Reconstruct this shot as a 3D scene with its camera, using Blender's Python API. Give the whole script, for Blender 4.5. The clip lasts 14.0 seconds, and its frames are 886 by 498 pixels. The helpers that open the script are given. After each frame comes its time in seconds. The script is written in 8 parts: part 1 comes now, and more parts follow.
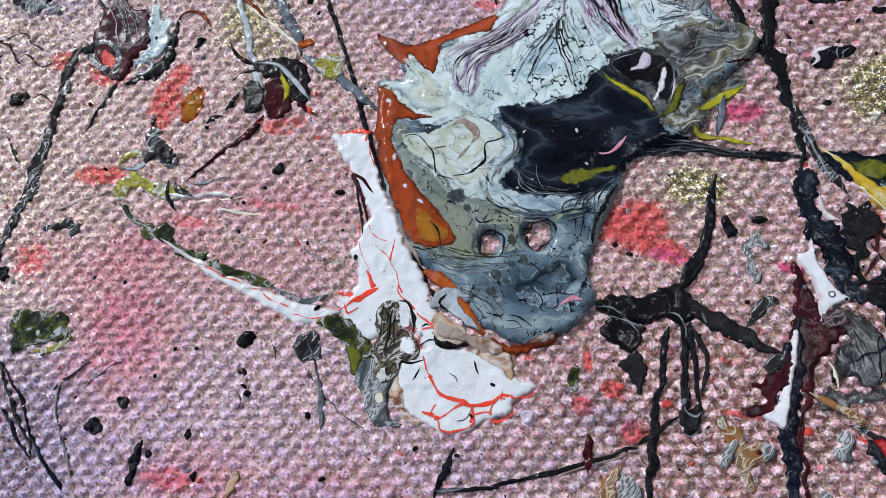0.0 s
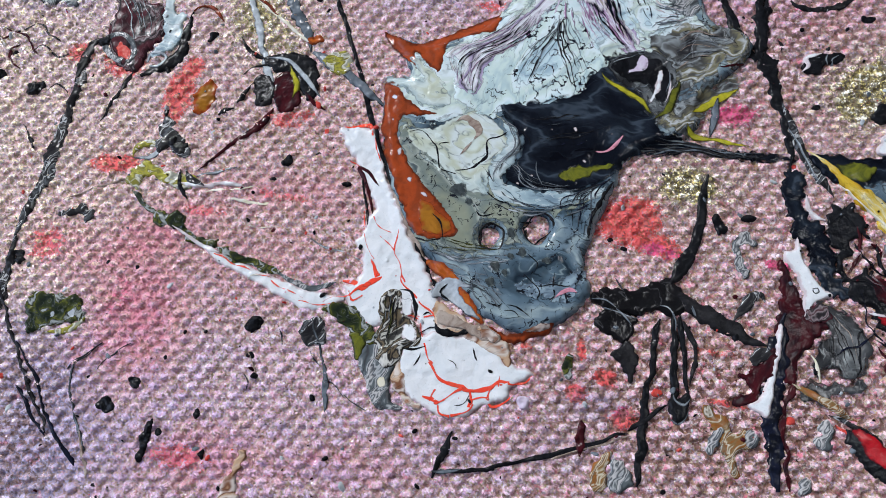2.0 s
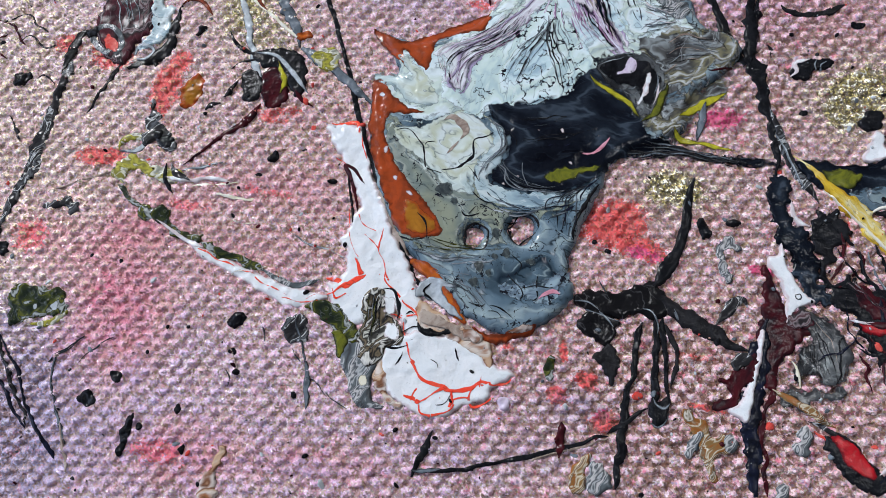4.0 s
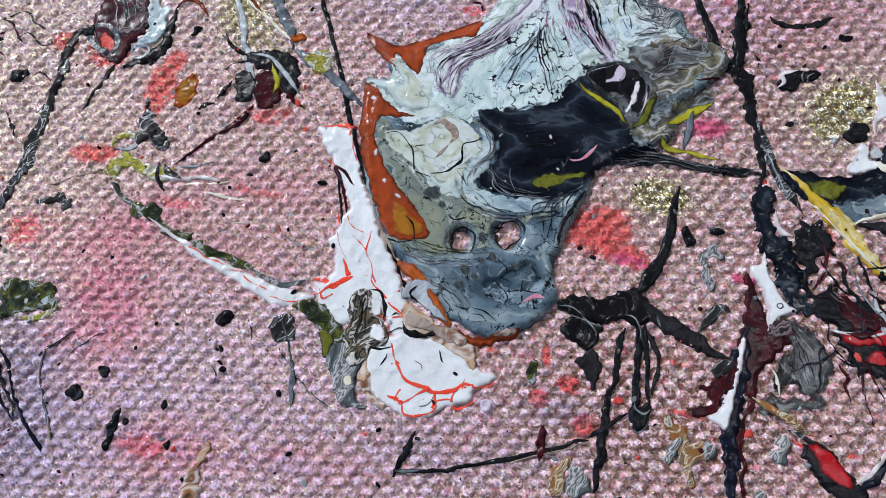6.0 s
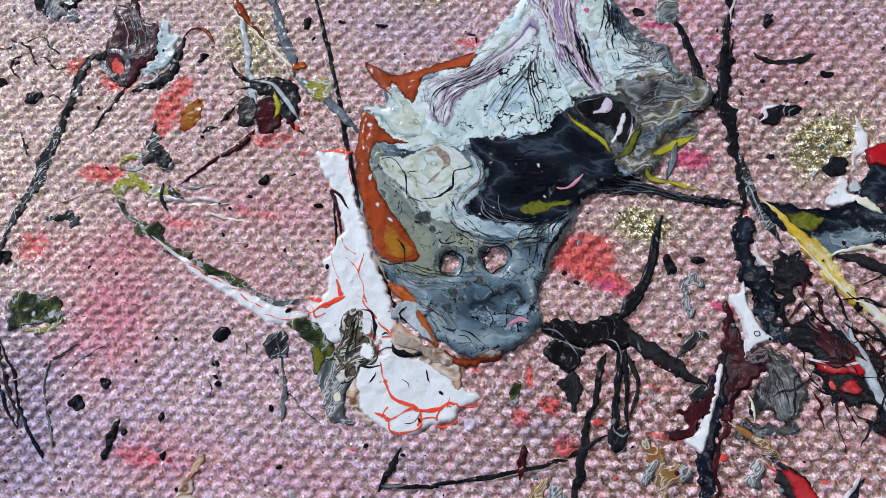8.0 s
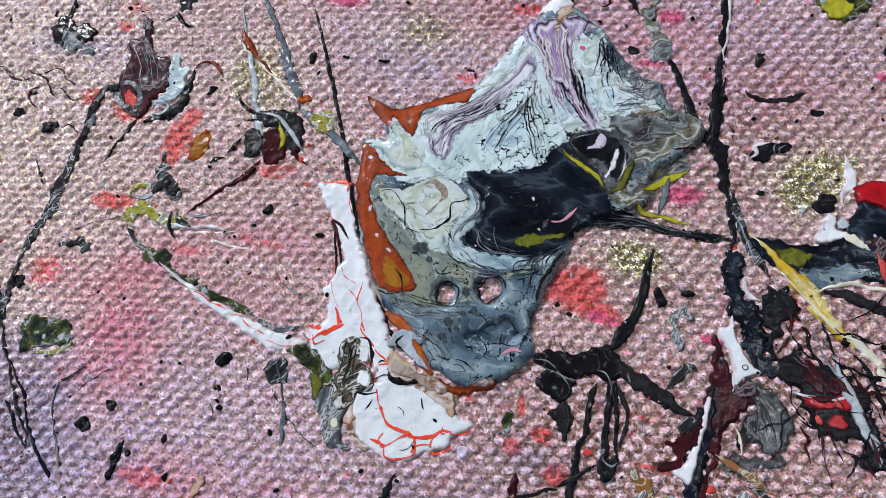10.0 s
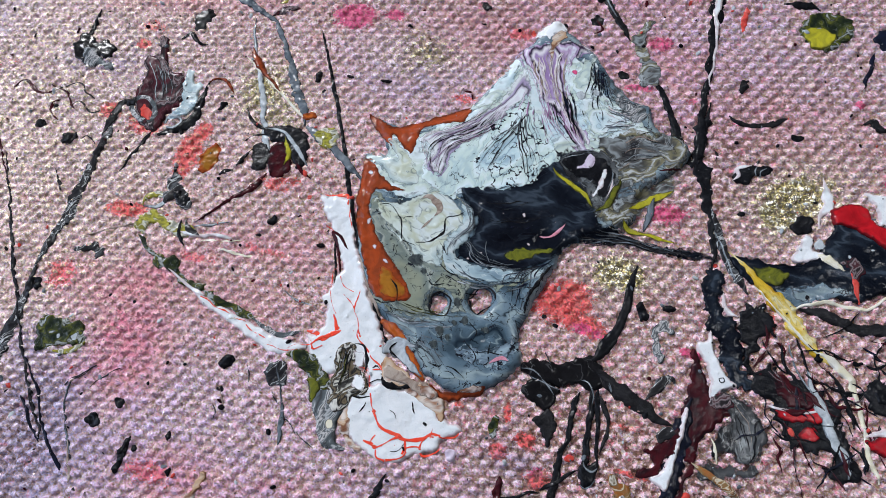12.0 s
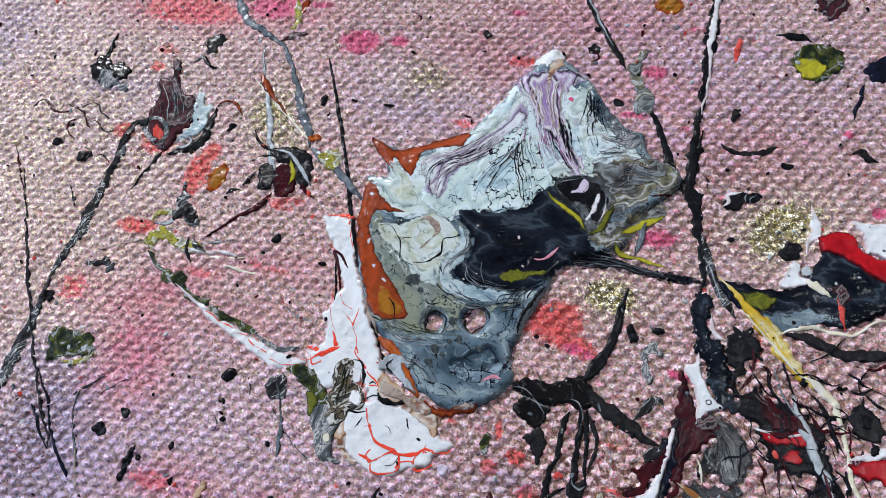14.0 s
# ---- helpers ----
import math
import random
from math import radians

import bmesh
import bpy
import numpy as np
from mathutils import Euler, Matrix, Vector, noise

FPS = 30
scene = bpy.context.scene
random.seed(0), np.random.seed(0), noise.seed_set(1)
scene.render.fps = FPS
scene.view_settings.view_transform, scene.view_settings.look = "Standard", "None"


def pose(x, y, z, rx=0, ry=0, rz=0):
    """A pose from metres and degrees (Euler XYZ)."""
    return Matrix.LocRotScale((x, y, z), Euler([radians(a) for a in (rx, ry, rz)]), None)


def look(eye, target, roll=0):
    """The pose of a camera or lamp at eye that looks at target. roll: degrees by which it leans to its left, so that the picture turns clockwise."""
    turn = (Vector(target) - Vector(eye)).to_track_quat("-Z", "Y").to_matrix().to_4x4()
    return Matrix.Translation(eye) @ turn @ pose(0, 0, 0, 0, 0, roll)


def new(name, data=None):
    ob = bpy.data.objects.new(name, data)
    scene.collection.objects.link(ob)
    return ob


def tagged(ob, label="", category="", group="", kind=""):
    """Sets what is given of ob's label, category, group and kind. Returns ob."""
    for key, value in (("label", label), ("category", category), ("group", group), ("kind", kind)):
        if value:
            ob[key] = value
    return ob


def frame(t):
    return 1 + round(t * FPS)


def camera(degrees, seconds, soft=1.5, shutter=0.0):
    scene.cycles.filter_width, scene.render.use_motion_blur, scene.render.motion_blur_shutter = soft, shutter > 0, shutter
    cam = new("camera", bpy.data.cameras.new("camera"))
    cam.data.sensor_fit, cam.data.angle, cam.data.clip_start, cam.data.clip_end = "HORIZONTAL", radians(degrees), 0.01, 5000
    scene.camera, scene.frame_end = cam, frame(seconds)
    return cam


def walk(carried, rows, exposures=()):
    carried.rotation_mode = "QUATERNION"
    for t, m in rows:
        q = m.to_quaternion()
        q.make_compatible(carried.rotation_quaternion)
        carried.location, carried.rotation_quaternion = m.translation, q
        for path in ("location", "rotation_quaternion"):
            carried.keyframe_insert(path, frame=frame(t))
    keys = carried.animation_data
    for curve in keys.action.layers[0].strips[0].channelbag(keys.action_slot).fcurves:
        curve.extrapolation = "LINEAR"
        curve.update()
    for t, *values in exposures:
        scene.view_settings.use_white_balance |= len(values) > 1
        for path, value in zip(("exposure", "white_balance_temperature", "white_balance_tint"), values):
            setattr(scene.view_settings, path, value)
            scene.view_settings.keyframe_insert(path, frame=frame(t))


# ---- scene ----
cam = camera(64.8, 14.0, soft=0.9)
ROWS = [
    (0, 0.00175, 0.00150, 0.05871, 14.374, 5.247, 1.841),
    (0.5, 0.00177, 0.00138, 0.05984, 14.256, 5.107, 2.106),
    (1, 0.00165, 0.00121, 0.06090, 14.231, 4.939, 2.388),
    (1.5, 0.00125, 0.00071, 0.06115, 14.276, 4.711, 2.647),
    (2, 0.00144, 0.00044, 0.06101, 14.192, 4.627, 2.838),
    (2.5, 0.00180, 0.00056, 0.06117, 14.070, 4.425, 3.040),
    (5, 0.00320, 0.00113, 0.06082, 13.745, 4.148, 4.305),
    (5.5, 0.00359, 0.00117, 0.06112, 13.797, 4.119, 4.590),
    (6, 0.00402, 0.00106, 0.06153, 13.981, 4.101, 4.869),
    (6.5, 0.00440, 0.00113, 0.06207, 14.088, 4.127, 5.174),
    (7, 0.00483, 0.00128, 0.06273, 14.268, 4.279, 5.461),
    (7.5, 0.00550, 0.00131, 0.06329, 14.756, 4.541, 5.792),
    (8, 0.00625, 0.00160, 0.06391, 15.142, 4.791, 6.115),
    (10.5, 0.00841, 0.00276, 0.06657, 16.785, 5.736, 7.391),
    (11, 0.00915, 0.00242, 0.06727, 17.046, 5.869, 7.763),
    (11.5, 0.00967, 0.00227, 0.06817, 17.221, 5.932, 8.116),
    (12, 0.00996, 0.00215, 0.06921, 17.480, 6.070, 8.467),
    (12.5, 0.01006, 0.00216, 0.07000, 17.908, 6.231, 8.704),
    (13, 0.01049, 0.00232, 0.07066, 18.268, 6.530, 8.979),
    (13.5, 0.01109, 0.00245, 0.07109, 18.526, 6.684, 9.284),
    (14, 0.01189, 0.00253, 0.07145, 18.645, 6.825, 9.620),
]
walk(cam, [(t, pose(x, y, z, rx, ry, rz)) for t, x, y, z, rx, ry, rz in ROWS], [(0.0, 0), (14.0, 0)])

# A close view of a thickly painted canvas lying on a table. Lengths below are in millimetres
# on the canvas (x to the right, y up the canvas, z out of it) and become metres with MM.
MM = 0.001


# ---- world and light ----
world = bpy.data.worlds.new("room_sky")
scene.world = world
world.use_nodes = True
sky = world.node_tree.nodes.new("ShaderNodeTexSky")
sky.sky_type, sky.sun_disc = "NISHITA", False
sky.sun_elevation, sky.sun_rotation = radians(35), radians(120)
world.node_tree.nodes["Background"].inputs[1].default_value = 0.1
world.node_tree.links.new(sky.outputs[0], world.node_tree.nodes["Background"].inputs[0])


def area_lamp(name, m, sx, sy, watts, colour):
    data = bpy.data.lights.new(name, "AREA")
    data.shape, data.size, data.size_y, data.energy, data.color = "RECTANGLE", sx, sy, watts, colour
    ob = new(name, data)
    ob.matrix_world = m
    return ob


# unseen lamps: key past the canvas's top left, added cool west and overhead fills
area_lamp("cool_fill_light", look((-1.69, -0.35, 1.0), (0, 0, 0)), 1.1, 1.2, 15.0, (0.58, 0.70, 1.0))
area_lamp("unseen_lamp_light", look((-1.2, 1.3, 1.35), (0, 0.02, 0)), 0.30, 0.30, 51.0, (0.93, 0.95, 1.0))
area_lamp("unseen_lamp_light", look((0.65, 0.1, 1.68), (0, 0.02, 0)), 0.30, 0.30, 7.0, (0.93, 0.95, 1.0))


# ---- materials ----
class Nodes:
    """A small helper round one material's node tree."""

    def __init__(self, name):
        self.mat = bpy.data.materials.new(name)
        self.mat.use_nodes = True
        self.tree = self.mat.node_tree
        self.bsdf = self.tree.nodes["Principled BSDF"]

    def node(self, kind, **values):
        n = self.tree.nodes.new(kind)
        for key, value in values.items():
            n.inputs[key.replace("_", " ")].default_value = value
        return n

    def link(self, a, b):
        self.tree.links.new(a, b)

    def mm(self):
        """Object coordinates in millimetres."""
        tc = self.node("ShaderNodeTexCoord")
        s = self.node("ShaderNodeVectorMath")
        s.operation = "SCALE"
        s.inputs["Scale"].default_value = 1000.0
        self.link(tc.outputs["Object"], s.inputs[0])
        return s.outputs[0]

    def noise(self, vec, scale, detail=3.0, rough=0.55, distortion=0.0):
        n = self.node("ShaderNodeTexNoise", Scale=scale, Detail=detail, Roughness=rough, Distortion=distortion)
        self.link(vec, n.inputs["Vector"])
        return n

    def ramp(self, fac, stops, ease="EASE"):
        n = self.node("ShaderNodeValToRGB")
        n.color_ramp.interpolation = ease
        el = n.color_ramp.elements
        while len(el) < len(stops):
            el.new(0.5)
        for e, (p, c) in zip(el, stops):
            e.position, e.color = p, (*c, 1.0)
        self.link(fac, n.inputs[0])
        return n.outputs[0]

    def mix(self, fac, a, b):
        n = self.node("ShaderNodeMix")
        n.data_type = "RGBA"
        for socket, value in ((n.inputs[0], fac), (n.inputs[6], a), (n.inputs[7], b)):
            if isinstance(value, bpy.types.NodeSocket):
                self.link(value, socket)
            elif isinstance(value, tuple):
                socket.default_value = (*value, 1.0)
            else:
                socket.default_value = value
        return n.outputs[2]

    def math(self, op, a, b=0.0, c=0.0):
        n = self.node("ShaderNodeMath")
        n.operation = op
        for socket, value in zip(n.inputs, (a, b, c)):
            if isinstance(value, bpy.types.NodeSocket):
                self.link(value, socket)
            else:
                socket.default_value = value
        return n.outputs[0]

    def bump(self, height, distance, strength=1.0, normal=None):
        n = self.node("ShaderNodeBump", Strength=strength, Distance=distance)
        self.link(height, n.inputs["Height"])
        if normal is not None:
            self.link(normal, n.inputs["Normal"])
        return n.outputs[0]

    def attr(self, name):
        n = self.node("ShaderNodeAttribute")
        n.attribute_name = name
        return n


def black_lines(s, v, base, dark, scale, width):
    """Dark open cracks on a base colour: ridges of a warped noise, thick here and hair-thin there."""
    warp = s.noise(v, scale * 2.2, 3.0, 0.6)
    add = s.node("ShaderNodeVectorMath")
    add.operation = "MULTIPLY_ADD"
    add.inputs[1].default_value = (0.8 / scale,) * 3
    s.link(warp.outputs["Color"], add.inputs[0])
    s.link(v, add.inputs[2])
    ridge = s.noise(add.outputs[0], scale * 1.1, 1.5, 0.4)
    gate = s.noise(v, scale * 0.6, 3.0, 0.6)
    w = s.math("MINIMUM", s.math("MULTIPLY", s.math("MAXIMUM", s.math("SUBTRACT", gate.outputs["Fac"], 0.44), 0.0), width * 4.0), width * 0.4)
    line = s.math("LESS_THAN", s.math("ABSOLUTE", s.math("SUBTRACT", ridge.outputs["Fac"], 0.5)), w)
    return s.mix(line, base, dark)


def bleeding(s, v):
    """Thin films of paint run out into the wet paint below in ragged strands; "bleed" is how far, in millimetres."""
    inset = s.attr("inset").outputs["Fac"]
    m = s.math("DIVIDE", inset, s.math("MAXIMUM", s.attr("bleed").outputs["Fac"], 0.0005))
    ragged = s.math("MULTIPLY", s.math("SUBTRACT", s.noise(v, 1.1, 4.0, 0.6, 1.0).outputs["Fac"], 0.5), 1.5)
    turn = s.math("ADD", s.math("MULTIPLY", inset, 2.6), s.math("MULTIPLY", s.noise(v, 0.45, 2.0, 0.5, 1.0).outputs["Fac"], 5.0))
    threads = s.math("MULTIPLY", s.math("SUBTRACT", s.math("PINGPONG", turn, 1.0), 0.5), 0.9)
    loose = s.math("MAXIMUM", s.math("SUBTRACT", 1.0, s.math("MULTIPLY", m, 0.5)), 0.0)
    edge = s.math("ADD", m, s.math("MULTIPLY", s.math("ADD", ragged, threads), loose))
    s.link(s.ramp(edge, [(0.25, (0, 0, 0)), (0.8, (1, 1, 1))]), s.bsdf.inputs["Alpha"])


def enamel(name, a, b, rough=0.22, scale=0.5, cracks=0.0, crack_scale=0.6, relief=0.03, fleck=0.0, rim=None, rim_width=0.25, shine=0.18):
    """Glossy poured paint: two close shades in slow clouds, fine skin relief, perhaps cracked or flecked."""
    s = Nodes(name)
    v = s.mm()
    big = s.noise(v, scale, 4.0, 0.6, 1.2)
    colour = s.mix(s.ramp(big.outputs["Fac"], [(0.35, (0, 0, 0)), (0.65, (1, 1, 1))]), a, b)
    fine = s.noise(v, 6.0, 3.0, 0.6)
    colour = s.mix(s.math("MULTIPLY", s.math("GREATER_THAN", fine.outputs["Fac"], 0.66), 0.35), colour, tuple(0.5 * x for x in a))
    if rim:
        # thinner, stained paint along the edge of the pool
        reach = s.math("ADD", s.attr("inset").outputs["Fac"], s.math("MULTIPLY", s.math("SUBTRACT", s.noise(v, 1.4, 3.0).outputs["Fac"], 0.5), rim_width * 2.4))
        colour = s.mix(s.ramp(s.math("DIVIDE", reach, rim_width), [(0.25, (0.9,) * 3), (1.0, (0, 0, 0))]), colour, rim)
    if cracks:
        colour = black_lines(s, v, colour, (0.012, 0.014, 0.02), crack_scale, cracks)
    if fleck:
        dots = s.node("ShaderNodeTexVoronoi", Scale=2.6)
        s.link(v, dots.inputs["Vector"])
        pick = s.math("GREATER_THAN", dots.outputs["Color"], 0.80)
        near = s.math("LESS_THAN", dots.outputs["Distance"], 0.16)
        colour = s.mix(s.math("MULTIPLY", s.math("MULTIPLY", pick, near), fleck), colour, (0.62, 0.68, 0.72))
    s.link(colour, s.bsdf.inputs["Base Color"])
    rn = s.ramp(s.noise(v, 1.3, 3.0).outputs["Fac"], [(0.3, (rough * 0.4,) * 3), (0.7, (rough * 0.85,) * 3)])
    s.bsdf.inputs["Specular IOR Level"].default_value = shine
    s.link(rn, s.bsdf.inputs["Roughness"])
    h = s.math("ADD", s.noise(v, 1.6, 3.0, 0.5).outputs["Fac"], s.math("MULTIPLY", fine.outputs["Fac"], 0.25))
    s.link(s.bump(h, relief * MM * 2.2), s.bsdf.inputs["Normal"])
    bleeding(s, v)
    return s.mat


def marble(name, stops, scale=0.35, angle=0.0, stretch=0.35, twist=2.0, bands=1.6, rough=0.24, cracks=0.0, crack_scale=0.6, relief=0.03, follow=0.5, shine=0.2, lines=0.5):
    """Marbled pour: colours folded into one another, then drawn out into streaks along one direction."""
    s = Nodes(name)
    v = s.mm()
    folded = v
    for fold_scale, reach in ((0.16, 0.9 * twist), (0.55, 0.42 * twist), (1.8, 0.08 * twist)):
        warp = s.noise(folded, fold_scale, 1.5, 0.5)
        shift = s.node("ShaderNodeVectorMath")
        shift.operation = "MULTIPLY_ADD"
        shift.inputs[1].default_value = (reach * 2, reach * 2, 0.0)
        s.link(warp.outputs["Color"], shift.inputs[0])
        s.link(folded, shift.inputs[2])
        folded = shift.outputs[0]
    turn = s.node("ShaderNodeMapping")
    turn.inputs["Rotation"].default_value[2] = radians(-angle)
    s.link(folded, turn.inputs["Vector"])
    squeeze = s.node("ShaderNodeMapping")
    squeeze.inputs["Scale"].default_value = (stretch, 1.0, 0.2)
    s.link(turn.outputs[0], squeeze.inputs["Vector"])
    field = s.noise(squeeze.outputs[0], scale, 4.0, 0.55)
    spread = s.math("ADD", s.math("MULTIPLY", field.outputs["Fac"], bands * 3.4), s.math("MULTIPLY", s.math("SQRT", s.attr("inset").outputs["Fac"]), follow * 1.4))
    tri = s.math("PINGPONG", spread, 1.0)
    colour = s.ramp(tri, stops, "EASE")
    # hair-fine threads of the darker and the paler paint, here and there
    hair = s.noise(squeeze.outputs[0], scale * 4.0, 2.5, 0.5)
    thread = s.math("PINGPONG", s.math("ADD", s.math("MULTIPLY", hair.outputs["Fac"], 7.0), s.math("MULTIPLY", spread, 1.5)), 1.0)
    where = s.ramp(s.noise(folded, 0.5, 2.0).outputs["Fac"], [(0.42, (0, 0, 0)), (0.62, (lines,) * 3)])
    darker = s.math("MULTIPLY", s.ramp(thread, [(0.0, (1, 1, 1)), (0.24, (0, 0, 0))]), where)
    paler = s.math("MULTIPLY", s.ramp(thread, [(0.80, (0, 0, 0)), (1.0, (1, 1, 1))]), where)
    deep = tuple(0.5 * min(c[k] for _, c in stops) for k in range(3))
    high = tuple(min(0.8, 1.15 * max(c[k] for _, c in stops)) for k in range(3))
    colour = s.mix(s.math("MULTIPLY", paler, 0.55), s.mix(s.math("MULTIPLY", darker, 0.9), colour, deep), high)
    if cracks:
        colour = black_lines(s, v, colour, (0.012, 0.014, 0.02), crack_scale, cracks)
    s.link(colour, s.bsdf.inputs["Base Color"])
    rn = s.ramp(s.noise(v, 1.3, 3.0).outputs["Fac"], [(0.3, (rough * 0.4,) * 3), (0.7, (rough * 0.8,) * 3)])
    s.bsdf.inputs["Specular IOR Level"].default_value = shine
    s.link(rn, s.bsdf.inputs["Roughness"])
    h = s.math("ADD", s.math("ADD", s.noise(v, 1.6, 3.0, 0.5).outputs["Fac"], s.math("MULTIPLY", thread, 0.10)), s.math("MULTIPLY", s.noise(v, 5.5, 2.0, 0.5).outputs["Fac"], 0.16))
    s.link(s.bump(h, relief * MM * 2.0), s.bsdf.inputs["Normal"])
    bleeding(s, v)
    return s.mat


def glitter_canvas():
    """Pink paint dragged over a gold ground, full of mica flakes that each tilt their own way."""
    s = Nodes("glitter_pink_canvas")
    v = s.mm()
    n1 = s.noise(v, 0.12, 4.0, 0.6)
    n2 = s.noise(v, 1.1, 4.0, 0.65)
    n3 = s.noise(v, 4.5, 3.0, 0.6)
    pink = s.ramp(n2.outputs["Fac"], [(0.30, (0.50, 0.22, 0.27)), (0.48, (0.80, 0.50, 0.56)), (0.66, (0.96, 0.78, 0.82))])
    lilac = s.ramp(n2.outputs["Fac"], [(0.30, (0.56, 0.33, 0.58)), (0.50, (0.76, 0.54, 0.80)), (0.68, (0.86, 0.73, 0.93))])
    colour = s.mix(s.attr("lilac").outputs["Fac"], pink, lilac)
    # patchy shifts of hue: warm peach here, cool violet there, small blue-grey and rose dabs
    n4 = s.noise(v, 0.45, 3.0, 0.6)
    n5 = s.noise(v, 1.9, 2.0, 0.6)
    colour = s.mix(s.ramp(n4.outputs["Fac"], [(0.50, (0, 0, 0)), (0.68, (0.7,) * 3)]), colour, (0.82, 0.50, 0.44))
    cool = s.math("ADD", s.math("MULTIPLY", s.attr("lilac").outputs["Fac"], 0.9), 0.12)
    colour = s.mix(s.math("MULTIPLY", s.ramp(n4.outputs["Fac"], [(0.36, (0.9,) * 3), (0.52, (0, 0, 0))]), cool), colour, (0.62, 0.50, 0.80))
    colour = s.mix(s.ramp(n5.outputs["Fac"], [(0.30, (0.8,) * 3), (0.37, (0, 0, 0))]), colour, (0.42, 0.46, 0.60))
    colour = s.mix(s.ramp(n5.outputs["Fac"], [(0.63, (0, 0, 0)), (0.70, (0.8,) * 3)]), colour, (0.58, 0.12, 0.18))
    # brown ground where the brush skipped, plus weave-hollow shade painted in: patchy
    bare_and_shade = s.math("ADD", s.math("MULTIPLY", s.attr("hollow").outputs["Fac"], 0.55), s.math("MULTIPLY", n3.outputs["Fac"], 0.9))
    bare_and_shade = s.ramp(bare_and_shade, [(0.62, (0, 0, 0)), (0.85, (1, 1, 1))])
    ground_and_shade = s.ramp(n3.outputs["Fac"], [(0.35, (0.025, 0.018, 0.016)), (0.6, (0.34, 0.19, 0.10))])
    colour = s.mix(s.math("MULTIPLY", bare_and_shade, 0.8), colour, ground_and_shade)
    # dark specks of the layer below
    speck = s.noise(v, 2.6, 3.0, 0.7)
    dark = s.ramp(s.math("ADD", speck.outputs["Fac"], s.math("MULTIPLY", s.math("SUBTRACT", n1.outputs["Fac"], s.attr("lilac").outputs["Fac"]), 0.08)), [(0.62, (0, 0, 0)), (0.70, (1, 1, 1))])
    colour = s.mix(s.math("MULTIPLY", dark, 0.75), colour, (0.06, 0.04, 0.035))
    # mica flakes
    cell = s.node("ShaderNodeTexVoronoi", Scale=6.0)
    s.link(v, cell.inputs["Vector"])
    split = s.node("ShaderNodeSeparateColor")
    s.link(cell.outputs["Color"], split.inputs[0])
    gold = s.attr("gold").outputs["Fac"]
    # grains of pigment, each of its own shade
    grain = s.node("ShaderNodeTexVoronoi", Scale=4.6)
    s.link(v, grain.inputs["Vector"])
    pick = s.node("ShaderNodeSeparateColor")
    s.link(grain.outputs["Color"], pick.inputs[0])
    warm = s.ramp(pick.outputs[0], [(0.0, (0.05, 0.03, 0.025)), (0.13, (0.45, 0.26, 0.11)), (0.28, (0.66, 0.22, 0.30)), (0.46, (0.84, 0.50, 0.57)), (0.72, (0.93, 0.75, 0.79)), (0.90, (0.95, 0.91, 0.92))], "CONSTANT")
    cold = s.ramp(pick.outputs[0], [(0.0, (0.06, 0.06, 0.09)), (0.10, (0.42, 0.28, 0.32)), (0.24, (0.64, 0.40, 0.66)), (0.46, (0.80, 0.58, 0.78)), (0.74, (0.80, 0.74, 0.95)), (0.92, (0.93, 0.92, 0.96))], "CONSTANT")
    gilded = s.ramp(pick.outputs[0], [(0.0, (0.22, 0.15, 0.14)), (0.09, (0.60, 0.40, 0.42)), (0.32, (0.76, 0.53, 0.60)), (0.58, (0.86, 0.70, 0.76)), (0.80, (0.95, 0.86, 0.44)), (0.92, (0.97, 0.95, 0.86))], "CONSTANT")
    grains = s.mix(s.math("MINIMUM", s.math("MULTIPLY", gold, 1.6), 1.0), s.mix(s.attr("lilac").outputs["Fac"], warm, cold), gilded)
    stained = s.math("MAXIMUM", s.math("MAXIMUM", s.attr("coral").outputs["Fac"], s.attr("magenta").outputs["Fac"]), s.math("MAXIMUM", s.attr("wash").outputs["Fac"], s.attr("slatewash").outputs["Fac"]))
    share = s.math("SUBTRACT", 0.52, s.math("ADD", s.math("MULTIPLY", s.attr("lilac").outputs["Fac"], 0.22), s.math("MULTIPLY", stained, 0.52)))
    colour = s.mix(s.math("MAXIMUM", share, 0.08), colour, grains)
    # brown ground and painted hollow shade once more, over the grains
    colour = s.mix(s.math("MULTIPLY", bare_and_shade, s.math("SUBTRACT", 0.3, s.math("MULTIPLY", s.attr("lilac").outputs["Fac"], 0.2))), colour, ground_and_shade)
    # small dabs of rose and crimson, most in areas that also get gap shade
    dab = s.ramp(s.noise(v, 0.8, 3.0, 0.6).outputs["Fac"], [(0.60, (0, 0, 0)), (0.67, (0.75,) * 3)])
    dab = s.math("MULTIPLY", dab, s.math("MINIMUM", s.math("ADD", s.attr("gap_shade_dabs").outputs["Fac"], 0.15), 1.0))
    colour = s.mix(dab, colour, s.mix(n3.outputs["Fac"], (0.58, 0.03, 0.10), (0.86, 0.24, 0.34)))
    for name, dark, light in (("coral", (0.55, 0.025, 0.03), (0.85, 0.11, 0.10)), ("magenta", (0.52, 0.015, 0.12), (0.80, 0.09, 0.26)), ("olive", (0.10, 0.085, 0.02), (0.30, 0.25, 0.06))):
        m = s.math("ADD", s.attr(name).outputs["Fac"], s.math("MULTIPLY", s.math("SUBTRACT", n2.outputs["Fac"], 0.5), 1.1))
        m = s.math("ADD", m, s.math("MULTIPLY", s.math("SUBTRACT", n3.outputs["Fac"], 0.5), 0.9))
        m = s.ramp(m, [(0.34, (0, 0, 0)), (0.52, (1, 1, 1))])
        m = s.math("MULTIPLY", m, s.math("GREATER_THAN", s.attr(name).outputs["Fac"], 0.03))
